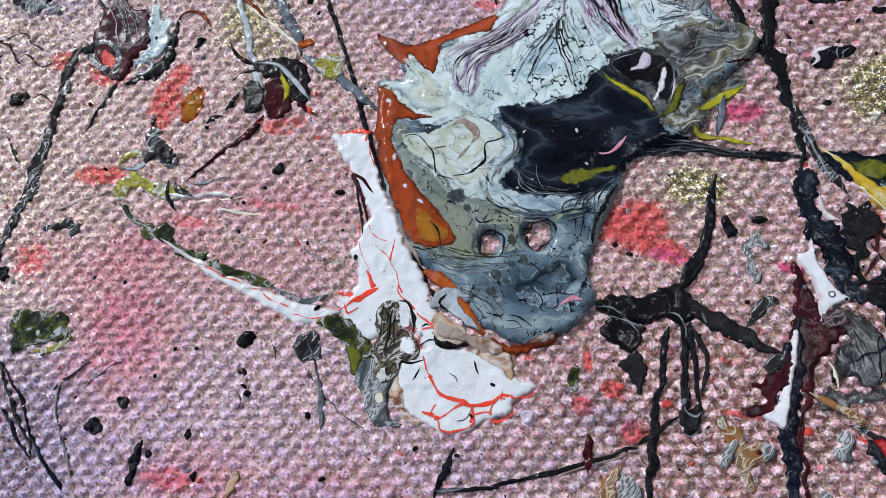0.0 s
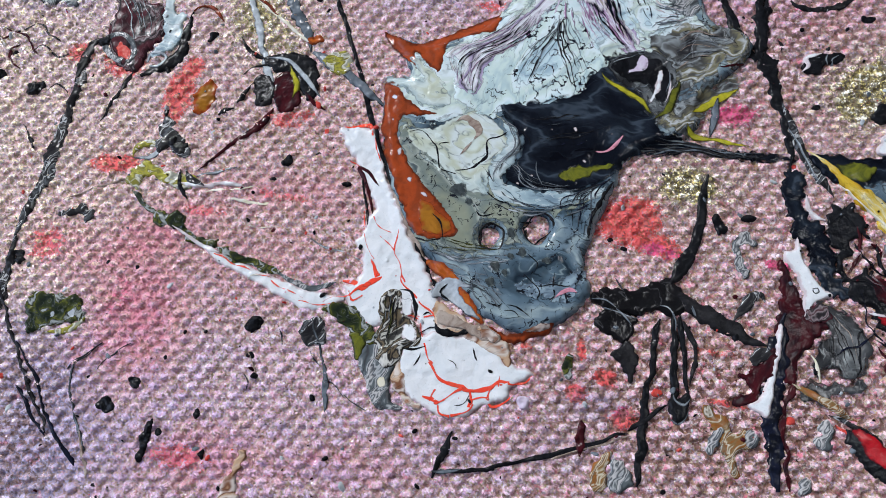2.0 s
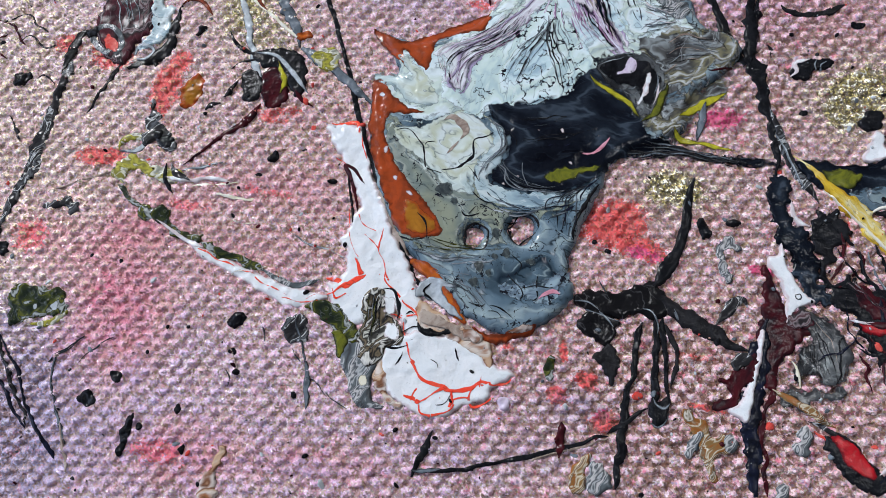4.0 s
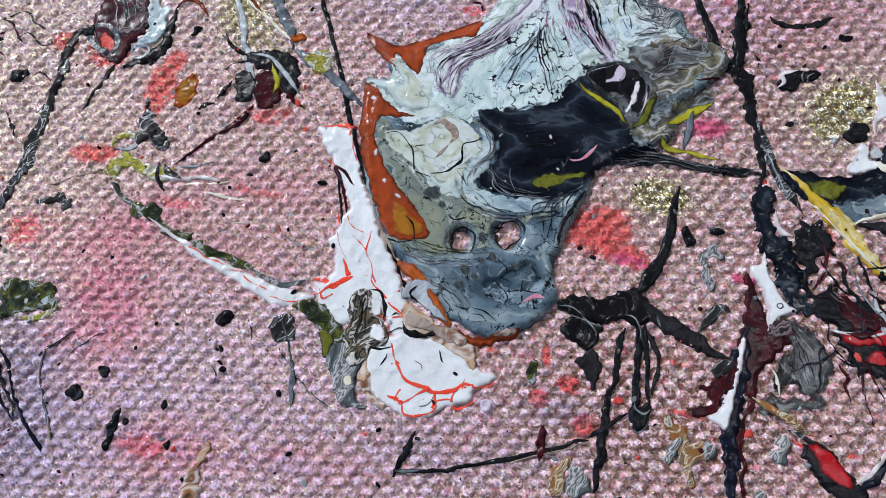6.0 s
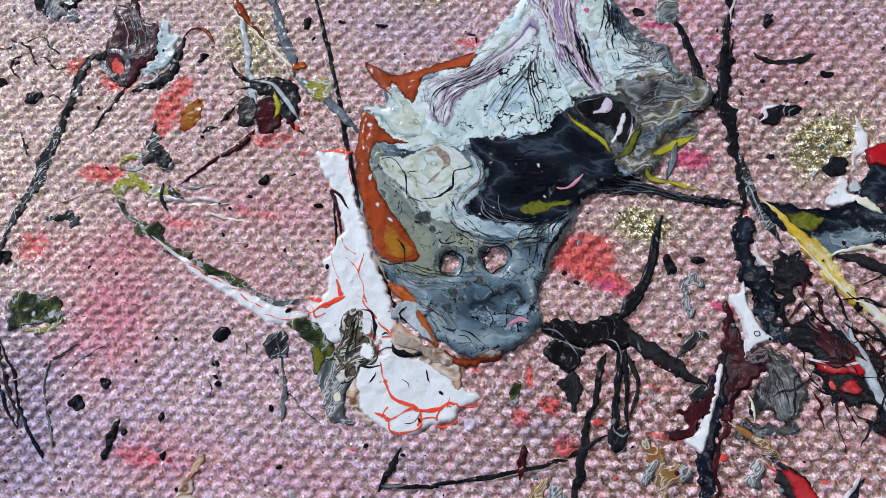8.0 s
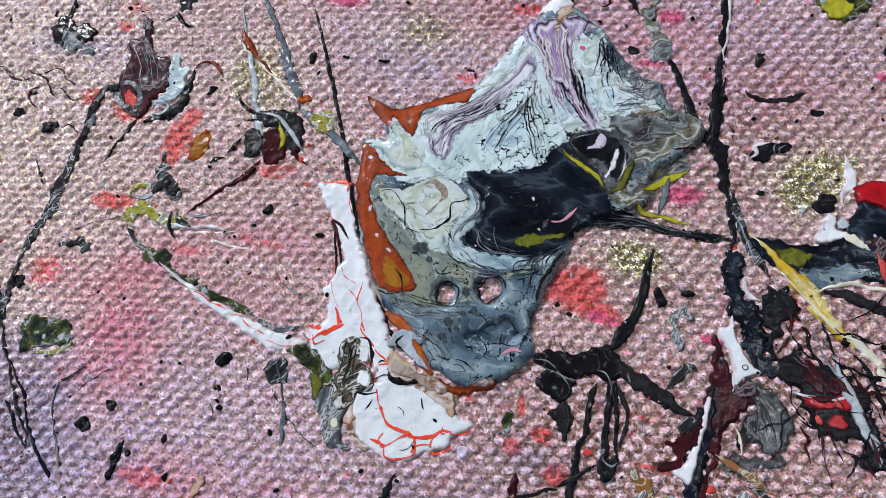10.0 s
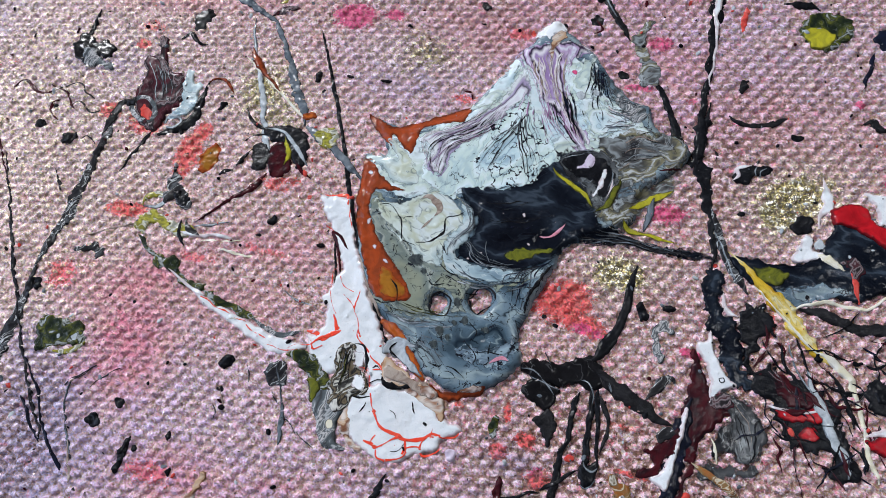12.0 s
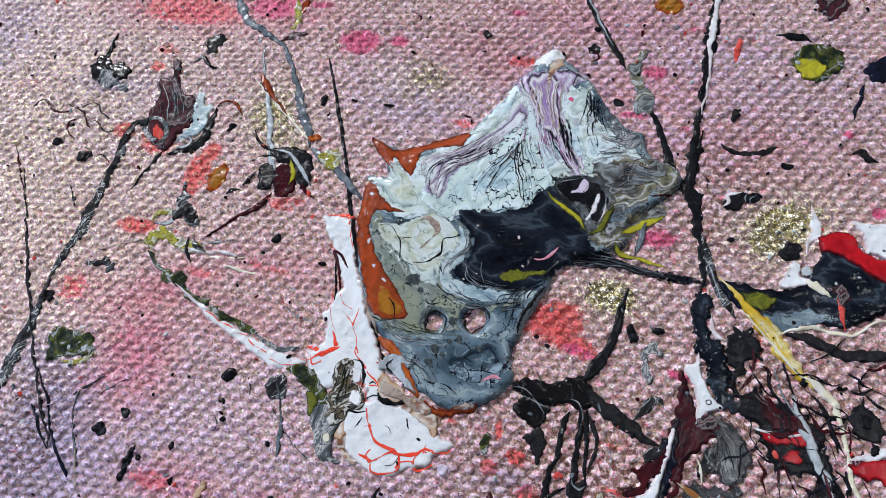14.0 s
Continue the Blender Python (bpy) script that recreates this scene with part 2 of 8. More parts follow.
        colour = s.mix(s.math("MULTIPLY", m, 0.95), colour, s.mix(n3.outputs["Fac"], dark, light))
    wash = s.math("MULTIPLY", s.attr("wash").outputs["Fac"], s.ramp(n2.outputs["Fac"], [(0.30, (0.25,) * 3), (0.60, (1, 1, 1))]))
    colour = s.mix(s.math("MULTIPLY", wash, 0.8), colour, s.mix(n3.outputs["Fac"], (0.58, 0.07, 0.16), (0.88, 0.26, 0.38)))
    blue = s.math("MULTIPLY", s.attr("slatewash").outputs["Fac"], s.ramp(n3.outputs["Fac"], [(0.38, (1, 1, 1)), (0.62, (0.25,) * 3)]))
    colour = s.mix(s.math("MULTIPLY", blue, 0.9), colour, s.mix(n2.outputs["Fac"], (0.09, 0.11, 0.20), (0.44, 0.48, 0.82)))
    # shade painted as dark brown between the thread crests
    gap_shade = s.math("ADD", s.attr("hollow").outputs["Fac"], s.math("MULTIPLY", s.math("SUBTRACT", s.noise(v, 2.2, 3.0, 0.65).outputs["Fac"], 0.5), 2.0))
    gap_shade = s.math("MULTIPLY", s.ramp(gap_shade, [(0.53, (0, 0, 0)), (0.66, (1, 1, 1))]), s.attr("gap_shade_dabs").outputs["Fac"])
    colour = s.mix(s.math("MULTIPLY", gap_shade, 0.9), colour, s.mix(n3.outputs["Fac"], (0.022, 0.010, 0.012), (0.26, 0.10, 0.06)))
    # glints painted on the crests as pale yellow colour in gold areas
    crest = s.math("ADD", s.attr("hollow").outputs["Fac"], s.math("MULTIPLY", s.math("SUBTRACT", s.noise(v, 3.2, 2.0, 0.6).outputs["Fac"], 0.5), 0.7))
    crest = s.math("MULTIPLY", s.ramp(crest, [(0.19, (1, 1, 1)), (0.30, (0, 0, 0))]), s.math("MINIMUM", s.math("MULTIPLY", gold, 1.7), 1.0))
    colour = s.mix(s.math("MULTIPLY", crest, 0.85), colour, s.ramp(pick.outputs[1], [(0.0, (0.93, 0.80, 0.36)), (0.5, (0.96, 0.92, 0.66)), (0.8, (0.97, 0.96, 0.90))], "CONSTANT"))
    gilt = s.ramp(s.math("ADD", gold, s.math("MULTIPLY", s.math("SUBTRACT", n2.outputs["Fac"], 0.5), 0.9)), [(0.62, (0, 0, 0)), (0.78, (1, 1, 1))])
    # gilding, with hollow shade and crest shine put into its gold colour
    shaded_gold = s.math("SUBTRACT", s.math("ADD", s.math("MULTIPLY", pick.outputs[0], 0.6), 0.42), s.math("MULTIPLY", s.attr("hollow").outputs["Fac"], 0.6))
    colour = s.mix(s.math("MULTIPLY", gilt, 0.95), colour, s.ramp(shaded_gold, [(0.22, (0.05, 0.042, 0.012)), (0.36, (0.30, 0.25, 0.05)), (0.50, (0.70, 0.58, 0.20)), (0.64, (0.95, 0.93, 0.80))]))
    tint = s.mix(s.math("MINIMUM", s.math("ADD", s.math("MULTIPLY", gold, 0.9), 0.15), 1.0), (0.92, 0.86, 0.88), (0.92, 0.80, 0.45))
    # flakes of their own hue: gold, silver, rose, violet
    hue = s.ramp(split.outputs[1], [(0.0, (0.95, 0.78, 0.30)), (0.30, (0.96, 0.93, 0.90)), (0.52, (0.95, 0.55, 0.65)), (0.68, (0.62, 0.52, 0.95)), (0.84, (0.97, 0.90, 0.62))], "CONSTANT")
    tint = s.mix(s.math("SUBTRACT", 0.75, s.math("MULTIPLY", gold, 0.3)), tint, hue)
    part_of = s.math("SUBTRACT", 0.68, s.math("MULTIPLY", gold, 0.36))
    flake = s.math("GREATER_THAN", split.outputs[0], part_of)
    kept = s.math("MULTIPLY", s.math("SUBTRACT", 0.55, s.math("MULTIPLY", stained, 0.42)), s.math("SUBTRACT", 1.0, s.math("MULTIPLY", gap_shade, 0.8)))
    s.link(s.mix(s.math("MULTIPLY", flake, kept), colour, tint), s.bsdf.inputs["Base Color"])
    s.link(s.math("MULTIPLY", flake, s.math("ADD", 0.26, s.math("MULTIPLY", gold, 0.5))), s.bsdf.inputs["Metallic"])
    s.link(s.math("SUBTRACT", 0.5, s.math("MULTIPLY", flake, 0.27)), s.bsdf.inputs["Roughness"])
    geo = s.node("ShaderNodeNewGeometry")
    tilt = s.node("ShaderNodeVectorMath")
    tilt.operation = "MULTIPLY_ADD"
    tilt.inputs[1].default_value = (1.1, 1.1, 0.0)
    centre = s.node("ShaderNodeVectorMath")
    centre.operation = "SUBTRACT"
    centre.inputs[1].default_value = (0.5, 0.5, 0.5)
    s.link(cell.outputs["Color"], centre.inputs[0])
    s.link(centre.outputs[0], tilt.inputs[0])
    rough_skin = s.bump(s.math("ADD", n3.outputs["Fac"], s.math("MULTIPLY", s.noise(v, 11.0, 2.0).outputs["Fac"], 0.5)), 0.11 * MM, 0.7)
    s.link(rough_skin, tilt.inputs[2])
    unit = s.node("ShaderNodeVectorMath")
    unit.operation = "NORMALIZE"
    s.link(tilt.outputs[0], unit.inputs[0])
    s.link(unit.outputs[0], s.bsdf.inputs["Normal"])
    return s.mat


def plain(name, a, b, rough, scale):
    s = Nodes(name)
    v = s.mm()
    s.link(s.mix(s.noise(v, scale, 5.0, 0.6).outputs["Fac"], a, b), s.bsdf.inputs["Base Color"])
    s.bsdf.inputs["Roughness"].default_value = rough
    s.link(s.bump(s.noise(v, scale * 20, 3.0).outputs["Fac"], 0.1 * MM), s.bsdf.inputs["Normal"])
    return s.mat


MATS = {
    "white": enamel("white_enamel", (0.77, 0.80, 0.82), (0.68, 0.73, 0.76), 0.25, 0.4, rim=(0.58, 0.50, 0.52), rim_width=0.3),
    "black": enamel("black_enamel", (0.005, 0.0055, 0.007), (0.013, 0.014, 0.017), 0.25, 0.6, relief=0.05, shine=0.13),
    "soot": enamel("soot_black_enamel", (0.009, 0.009, 0.010), (0.022, 0.022, 0.025), 0.3, 0.6, relief=0.06, shine=0.13),
    "navy": enamel("navy_black_enamel", (0.006, 0.007, 0.011), (0.010, 0.013, 0.030), 0.25, 0.5, fleck=0.4, shine=0.13),
    "maroon": enamel("maroon_enamel", (0.060, 0.008, 0.012), (0.014, 0.006, 0.009), 0.25, 0.4, shine=0.13),
    "red": enamel("red_enamel", (0.52, 0.012, 0.020), (0.36, 0.010, 0.016), 0.2, 0.5, rim=(0.12, 0.008, 0.012), rim_width=0.3),
    "vein": enamel("coral_red_enamel", (0.85, 0.060, 0.030), (0.78, 0.10, 0.06), 0.25, 0.8),
    "coral": enamel("coral_enamel", (0.55, 0.050, 0.040), (0.62, 0.10, 0.08), 0.3, 0.8),
    "magenta": enamel("magenta_enamel", (0.60, 0.04, 0.16), (0.68, 0.12, 0.26), 0.3, 0.8),
    "pinkskin": enamel("rose_enamel", (0.62, 0.30, 0.38), (0.52, 0.18, 0.24), 0.25, 1.0),
    "rust": enamel("rust_orange_enamel", (0.36, 0.060, 0.016), (0.23, 0.045, 0.015), 0.22, 0.5, rim=(0.10, 0.022, 0.010), rim_width=0.4),
    "orange": enamel("orange_enamel", (0.50, 0.13, 0.02), (0.40, 0.07, 0.015), 0.22, 0.5, rim=(0.20, 0.04, 0.012), rim_width=0.35),
    "ochre": enamel("ochre_enamel", (0.36, 0.15, 0.018), (0.25, 0.10, 0.015), 0.22, 0.5, rim=(0.30, 0.05, 0.012), rim_width=0.5),
    "gold": enamel("golden_yellow_enamel", (0.58, 0.33, 0.035), (0.62, 0.42, 0.12), 0.22, 0.4, rim=(0.45, 0.36, 0.20), rim_width=0.25),
    "yellow": enamel("acid_yellow_enamel", (0.48, 0.44, 0.03), (0.30, 0.29, 0.03), 0.24, 0.7, rim=(0.10, 0.10, 0.015), rim_width=0.2),
    "olive": enamel("olive_enamel", (0.16, 0.17, 0.02), (0.07, 0.08, 0.018), 0.26, 0.7, rim=(0.02, 0.022, 0.01), rim_width=0.25),
    "cream": enamel("cream_enamel", (0.70, 0.66, 0.48), (0.74, 0.73, 0.66), 0.25, 0.6),
    "grey": enamel("blue_grey_enamel", (0.16, 0.19, 0.22), (0.08, 0.10, 0.12), 0.26, 0.6, rim=(0.03, 0.035, 0.04), rim_width=0.14),
    "palegrey": enamel("pale_grey_enamel", (0.50, 0.55, 0.58), (0.30, 0.34, 0.37), 0.25, 0.7, rim=(0.10, 0.12, 0.14), rim_width=0.14),
    "taupe": enamel("taupe_enamel", (0.22, 0.16, 0.13), (0.42, 0.36, 0.31), 0.25, 0.7),
    "violet": enamel("violet_enamel", (0.24, 0.12, 0.22), (0.40, 0.26, 0.42), 0.25, 0.6),
    "smoke": enamel("smoke_enamel", (0.035, 0.045, 0.05), (0.075, 0.09, 0.09), 0.25, 1.2, rim=(0.14, 0.18, 0.18), rim_width=0.2),
    "lilac": enamel("lilac_enamel", (0.55, 0.46, 0.60), (0.66, 0.62, 0.70), 0.25, 0.6),
    "mint": marble("pale_mint_pour", [(0.0, (0.26, 0.36, 0.42)), (0.12, (0.46, 0.60, 0.66)), (0.35, (0.56, 0.69, 0.72)), (0.6, (0.66, 0.76, 0.79)), (0.82, (0.54, 0.64, 0.58)), (1.0, (0.40, 0.50, 0.50))], 0.2, 25, 0.45, 1.3, 1.3, lines=0.7),
    "crackmint": marble("cracked_mint_pour", [(0.0, (0.34, 0.48, 0.56)), (0.25, (0.52, 0.68, 0.72)), (0.5, (0.66, 0.78, 0.81)), (0.8, (0.56, 0.69, 0.66)), (1.0, (0.44, 0.58, 0.60))], 0.25, 70, 0.4, 1.2, 1.3, cracks=0.055, crack_scale=0.7, lines=0.8),
    "sagemint": marble("pale_sage_pour", [(0.0, (0.24, 0.32, 0.34)), (0.25, (0.42, 0.52, 0.52)), (0.5, (0.56, 0.64, 0.60)), (0.75, (0.48, 0.53, 0.42)), (1.0, (0.60, 0.68, 0.68))], 0.2, -35, 0.4, 1.2, 1.2, lines=0.8),
    "smokeswirl": marble("smoky_grey_pour", [(0.0, (0.015, 0.016, 0.018)), (0.3, (0.03, 0.032, 0.035)), (0.6, (0.055, 0.06, 0.065)), (0.85, (0.11, 0.12, 0.125)), (1.0, (0.27, 0.30, 0.30))], 0.22, -55, 0.35, 1.8, 1.4, follow=0.2, lines=0.8),
    "crackblue": marble("cracked_pale_blue_pour", [(0.0, (0.12, 0.17, 0.22)), (0.25, (0.28, 0.38, 0.44)), (0.6, (0.38, 0.50, 0.55)), (0.85, (0.22, 0.30, 0.36)), (1.0, (0.46, 0.58, 0.62))], 0.3, 10, 0.6, 1.0, 1.0, cracks=0.16, crack_scale=1.1),
    "slate": marble("slate_blue_pour", [(0.0, (0.012, 0.022, 0.034)), (0.2, (0.045, 0.075, 0.10)), (0.5, (0.095, 0.15, 0.195)), (0.8, (0.15, 0.215, 0.26)), (1.0, (0.27, 0.35, 0.37))], 0.15, -12, 0.35, 1.6, 1.5, cracks=0.04, crack_scale=0.8, lines=1.0),
    "goldpour": marble("golden_yellow_pour", [(0.0, (0.26, 0.15, 0.015)), (0.3, (0.48, 0.28, 0.02)), (0.6, (0.62, 0.42, 0.04)), (0.85, (0.68, 0.54, 0.16)), (1.0, (0.72, 0.66, 0.40))], 0.5, -48, 0.25, 0.8, 1.4),
    "skyblue": marble("pale_blue_pour", [(0.0, (0.16, 0.24, 0.30)), (0.4, (0.30, 0.41, 0.46)), (0.8, (0.42, 0.53, 0.56)), (1.0, (0.55, 0.63, 0.64))], 0.3, -10, 0.25, 1.0, 1.5, lines=1.0),
    "sage": marble("sage_grey_pour", [(0.0, (0.10, 0.14, 0.16)), (0.2, (0.19, 0.23, 0.20)), (0.5, (0.26, 0.29, 0.22)), (0.8, (0.17, 0.21, 0.19)), (0.94, (0.32, 0.36, 0.32)), (1.0, (0.12, 0.16, 0.17))], 0.13, -25, 0.4, 1.2, 1.2, cracks=0.04, crack_scale=0.9, lines=0.8),
    "fan": marble("white_lilac_pour", [(0.0, (0.70, 0.75, 0.79)), (0.55, (0.62, 0.66, 0.68)), (0.75, (0.36, 0.30, 0.46)), (0.84, (0.10, 0.09, 0.12)), (0.92, (0.58, 0.56, 0.64)), (1.0, (0.72, 0.77, 0.80))], 0.11, 48, 0.2, 0.8, 1.2),
    "lilacpour": marble("lilac_pour", [(0.0, (0.58, 0.52, 0.62)), (0.3, (0.30, 0.20, 0.40)), (0.5, (0.66, 0.63, 0.68)), (0.7, (0.035, 0.02, 0.05)), (0.85, (0.46, 0.34, 0.52)), (1.0, (0.66, 0.66, 0.76))], 0.2, 112, 0.22, 1.0, 1.3),
    "swirl": marble("grey_brown_swirl_pour", [(0.0, (0.025, 0.025, 0.028)), (0.3, (0.085, 0.088, 0.088)), (0.5, (0.24, 0.27, 0.28)), (0.65, (0.07, 0.070, 0.065)), (0.82, (0.19, 0.18, 0.11)), (1.0, (0.46, 0.49, 0.50))], 0.26, 20, 0.5, 2.2, 1.7, follow=0.3, lines=0.9),
    "darkpour": marble("ink_pour", [(0.0, (0.002, 0.0025, 0.005)), (0.6, (0.005, 0.007, 0.012)), (0.88, (0.012, 0.017, 0.026)), (1.0, (0.04, 0.055, 0.075))], 0.2, -8, 0.25, 1.6, 1.3, rough=0.2, relief=0.04, shine=0.16, lines=0.35),
    "darkstreak": marble("streaked_dark_pour", [(0.0, (0.007, 0.007, 0.008)), (0.75, (0.014, 0.014, 0.016)), (0.94, (0.03, 0.03, 0.033)), (1.0, (0.22, 0.22, 0.23))], 0.22, -55, 0.3, 1.8, 1.2, relief=0.03, follow=0.08, shine=0.18),
    "greymarble": marble("grey_marbled_pour", [(0.0, (0.012, 0.013, 0.014)), (0.5, (0.03, 0.033, 0.035)), (0.75, (0.09, 0.10, 0.10)), (0.88, (0.03, 0.03, 0.03)), (1.0, (0.32, 0.34, 0.33))], 0.24, -50, 0.35, 2.2, 2.2, follow=0.3),
    "greybands": marble("banded_grey_pour", [(0.0, (0.05, 0.055, 0.06)), (0.4, (0.10, 0.12, 0.13)), (0.6, (0.40, 0.42, 0.43)), (0.75, (0.08, 0.09, 0.10)), (1.0, (0.5, 0.5, 0.5))], 0.40, 75, 0.35, 1.8, 2.4),
    "blackwhite": marble("black_and_white_pour", [(0.0, (0.012, 0.012, 0.014)), (0.62, (0.03, 0.03, 0.032)), (0.72, (0.5, 0.52, 0.53)), (0.8, (0.02, 0.02, 0.022)), (1.0, (0.10, 0.11, 0.12))], 0.40, 60, 0.4, 2.2, 1.8, follow=0.2),
    "greenblack": marble("green_black_pour", [(0.0, (0.012, 0.018, 0.012)), (0.5, (0.03, 0.04, 0.015)), (0.72, (0.10, 0.11, 0.02)), (0.8, (0.02, 0.025, 0.015)), (1.0, (0.34, 0.37, 0.36))], 0.5, 140, 0.5, 2.0, 1.9),
    "yellowgrey": marble("yellow_grey_pour", [(0.0, (0.40, 0.38, 0.06)), (0.35, (0.20, 0.19, 0.04)), (0.55, (0.60, 0.60, 0.50)), (0.8, (0.25, 0.26, 0.22)), (1.0, (0.45, 0.42, 0.10))], 0.5, -30, 0.5, 1.8, 2.2, follow=0.25),
    "brownbands": marble("banded_brown_pour", [(0.0, (0.28, 0.10, 0.025)), (0.35, (0.22, 0.13, 0.05)), (0.55, (0.55, 0.50, 0.38)), (0.7, (0.24, 0.09, 0.02)), (0.88, (0.14, 0.11, 0.07)), (1.0, (0.5, 0.47, 0.40))], 0.42, 60, 0.4, 1.8, 2.6),
    "wine": marble("wine_black_pour", [(0.0, (0.030, 0.012, 0.016)), (0.5, (0.075, 0.020, 0.028)), (0.8, (0.02, 0.018, 0.02)), (0.92, (0.22, 0.18, 0.19)), (1.0, (0.06, 0.02, 0.025))], 0.36, 100, 0.35, 1.8, 1.5, rough=0.3, relief=0.012, shine=0.05),
    "swirlwhite": marble("white_grey_swirl_pour", [(0.0, (0.02, 0.02, 0.02)), (0.3, (0.05, 0.05, 0.045)), (0.42, (0.45, 0.45, 0.40)), (0.52, (0.03, 0.03, 0.028)), (0.72, (0.14, 0.11, 0.07)), (0.86, (0.02, 0.02, 0.02)), (1.0, (0.62, 0.62, 0.58))], 0.35, 60, 0.5, 2.4, 1.5),
    "creamrust": marble("cream_rust_pour", [(0.0, (0.05, 0.04, 0.035)), (0.12, (0.30, 0.12, 0.05)), (0.3, (0.62, 0.56, 0.50)), (0.5, (0.50, 0.34, 0.22)), (0.6, (0.20, 0.09, 0.05)), (0.8, (0.60, 0.54, 0.50)), (1.0, (0.05, 0.04, 0.04))], 0.28, 30, 0.4, 1.4, 0.8, follow=0.25),
}
CANVAS_MAT = glitter_canvas()


# ---- relief of the canvas, kept as a height map on which the paint is laid, layer by layer ----
X0, X1, Y0, Y1, STEP = -76.0, 56.0, -22.0, 72.0, 0.1
NX, NY = int((X1 - X0) / STEP) + 1, int((Y1 - Y0) / STEP) + 1
GX, GY = np.meshgrid(X0 + STEP * np.arange(NX), Y0 + STEP * np.arange(NY), indexing="ij")
PITCH, WEAVE_TURN, WEAVE = 0.83, 4.0, 0.36


def cloud(x, y, scale, seed):
    """Smooth value noise between 0 and 1 at places x, y."""
    table = np.random.RandomState(seed).rand(256, 256)
    u, w = np.asarray(x) * scale + 57.3, np.asarray(y) * scale + 31.7
    i, j = np.floor(u).astype(int), np.floor(w).astype(int)
    f, g = u - i, w - j
    f, g = f * f * (3 - 2 * f), g * g * (3 - 2 * g)
    a, b = table[i % 256, j % 256], table[(i + 1) % 256, j % 256]
    c, d = table[i % 256, (j + 1) % 256], table[(i + 1) % 256, (j + 1) % 256]
    return (a * (1 - f) + b * f) * (1 - g) + (c * (1 - f) + d * f) * g


def weave(x, y):
    """Plain weave: each thread rises over every other one; uneven yarn and clotted primer."""
    ca, sa = math.cos(radians(WEAVE_TURN)), math.sin(radians(WEAVE_TURN))
    u = (x * ca + y * sa) / PITCH + 0.5 * (cloud(x, y, 0.11, 3) - 0.5) + 0.22 * (cloud(x, y, 0.5, 13) - 0.5)
    w = (-x * sa + y * ca) / PITCH + 0.5 * (cloud(x, y, 0.13, 4) - 0.5) + 0.18 * (cloud(x, y, 0.5, 14) - 0.5)
    bumps = 0.5 + 0.5 * np.cos(math.pi * u) * np.cos(math.pi * w)
    rows = 0.5 + 0.5 * np.cos(2 * math.pi * w)
    h = 0.68 * bumps + 0.32 * rows
    uneven = 0.7 + 0.6 * cloud(x, y, 0.8, 5)
    return WEAVE * h * uneven, h


H, HOLLOW = weave(GX, GY)
H = H + 0.20 * (cloud(GX, GY, 2.3, 6) - 0.5) + 0.17 * (cloud(GX, GY, 4.5, 7) - 0.5)


def blurred(a, r):
    """Box blur by r cells, twice."""
    for _ in range(2):
        for ax in (0, 1):
            p = np.pad(a, [(r + 1, r) if k == ax else (0, 0) for k in (0, 1)], mode="edge").cumsum(axis=ax)
            a = (p[2 * r + 1:] - p[:-2 * r - 1]) / (2 * r + 1) if ax == 0 else (p[:, 2 * r + 1:] - p[:, :-2 * r - 1]) / (2 * r + 1)
    return a


def height(x, y):
    i = np.clip(((np.asarray(x) - X0) / STEP).round().astype(int), 0, NX - 1)
    j = np.clip(((np.asarray(y) - Y0) / STEP).round().astype(int), 0, NY - 1)
    return H[i, j]


def link_mesh(name, co, faces, material, parent=None, inset=None, bleed=0.0):
    """One mesh object from vertices in millimetres; its origin at the middle of its base."""
    co = np.asarray(co, float)
    mid = np.array([(co[:, 0].min() + co[:, 0].max()) / 2, (co[:, 1].min() + co[:, 1].max()) / 2, 0.0])
    mesh = bpy.data.meshes.new(name)
    mesh.from_pydata(((co - mid) * MM).tolist(), [], faces)
    mesh.polygons.foreach_set("use_smooth", [True] * len(mesh.polygons))
    mesh.materials.append(MATS[material] if isinstance(material, str) else material)
    inset = np.full(len(co), 1.0) if inset is None else inset
    layer = mesh.attributes.new("inset", "FLOAT", "POINT")
    layer.data.foreach_set("value", np.asarray(inset, np.float32))
    layer = mesh.attributes.new("bleed", "FLOAT", "POINT")
    layer.data.foreach_set("value", np.full(len(co), bleed, np.float32))
    ob = new(name, mesh)
    at = Vector((mid * MM).tolist())
    if parent is not None:
        ob.parent = parent
        top = parent
        while top is not None:
            at = at - top.location
            top = top.parent
    ob.location = at
    return ob


def spline(points, closed, per=10):
    """Catmull-Rom curve through a few control points."""
    p = np.asarray(points, float)
    n = len(p)
    out = []
    for k in range(n if closed else n - 1):
        a, b, c, d = (p[(k + q) % n] if closed else p[min(max(k + q, 0), n - 1)] for q in (-1, 0, 1, 2))
        t = np.linspace(0, 1, per, endpoint=False)[:, None]
        out.append(0.5 * (2 * b + (c - a) * t + (2 * a - 5 * b + 4 * c - d) * t ** 2 + (3 * b - a - 3 * c + d) * t ** 3))
    if not closed:
        out.append(p[-1:])
    return np.concatenate(out)


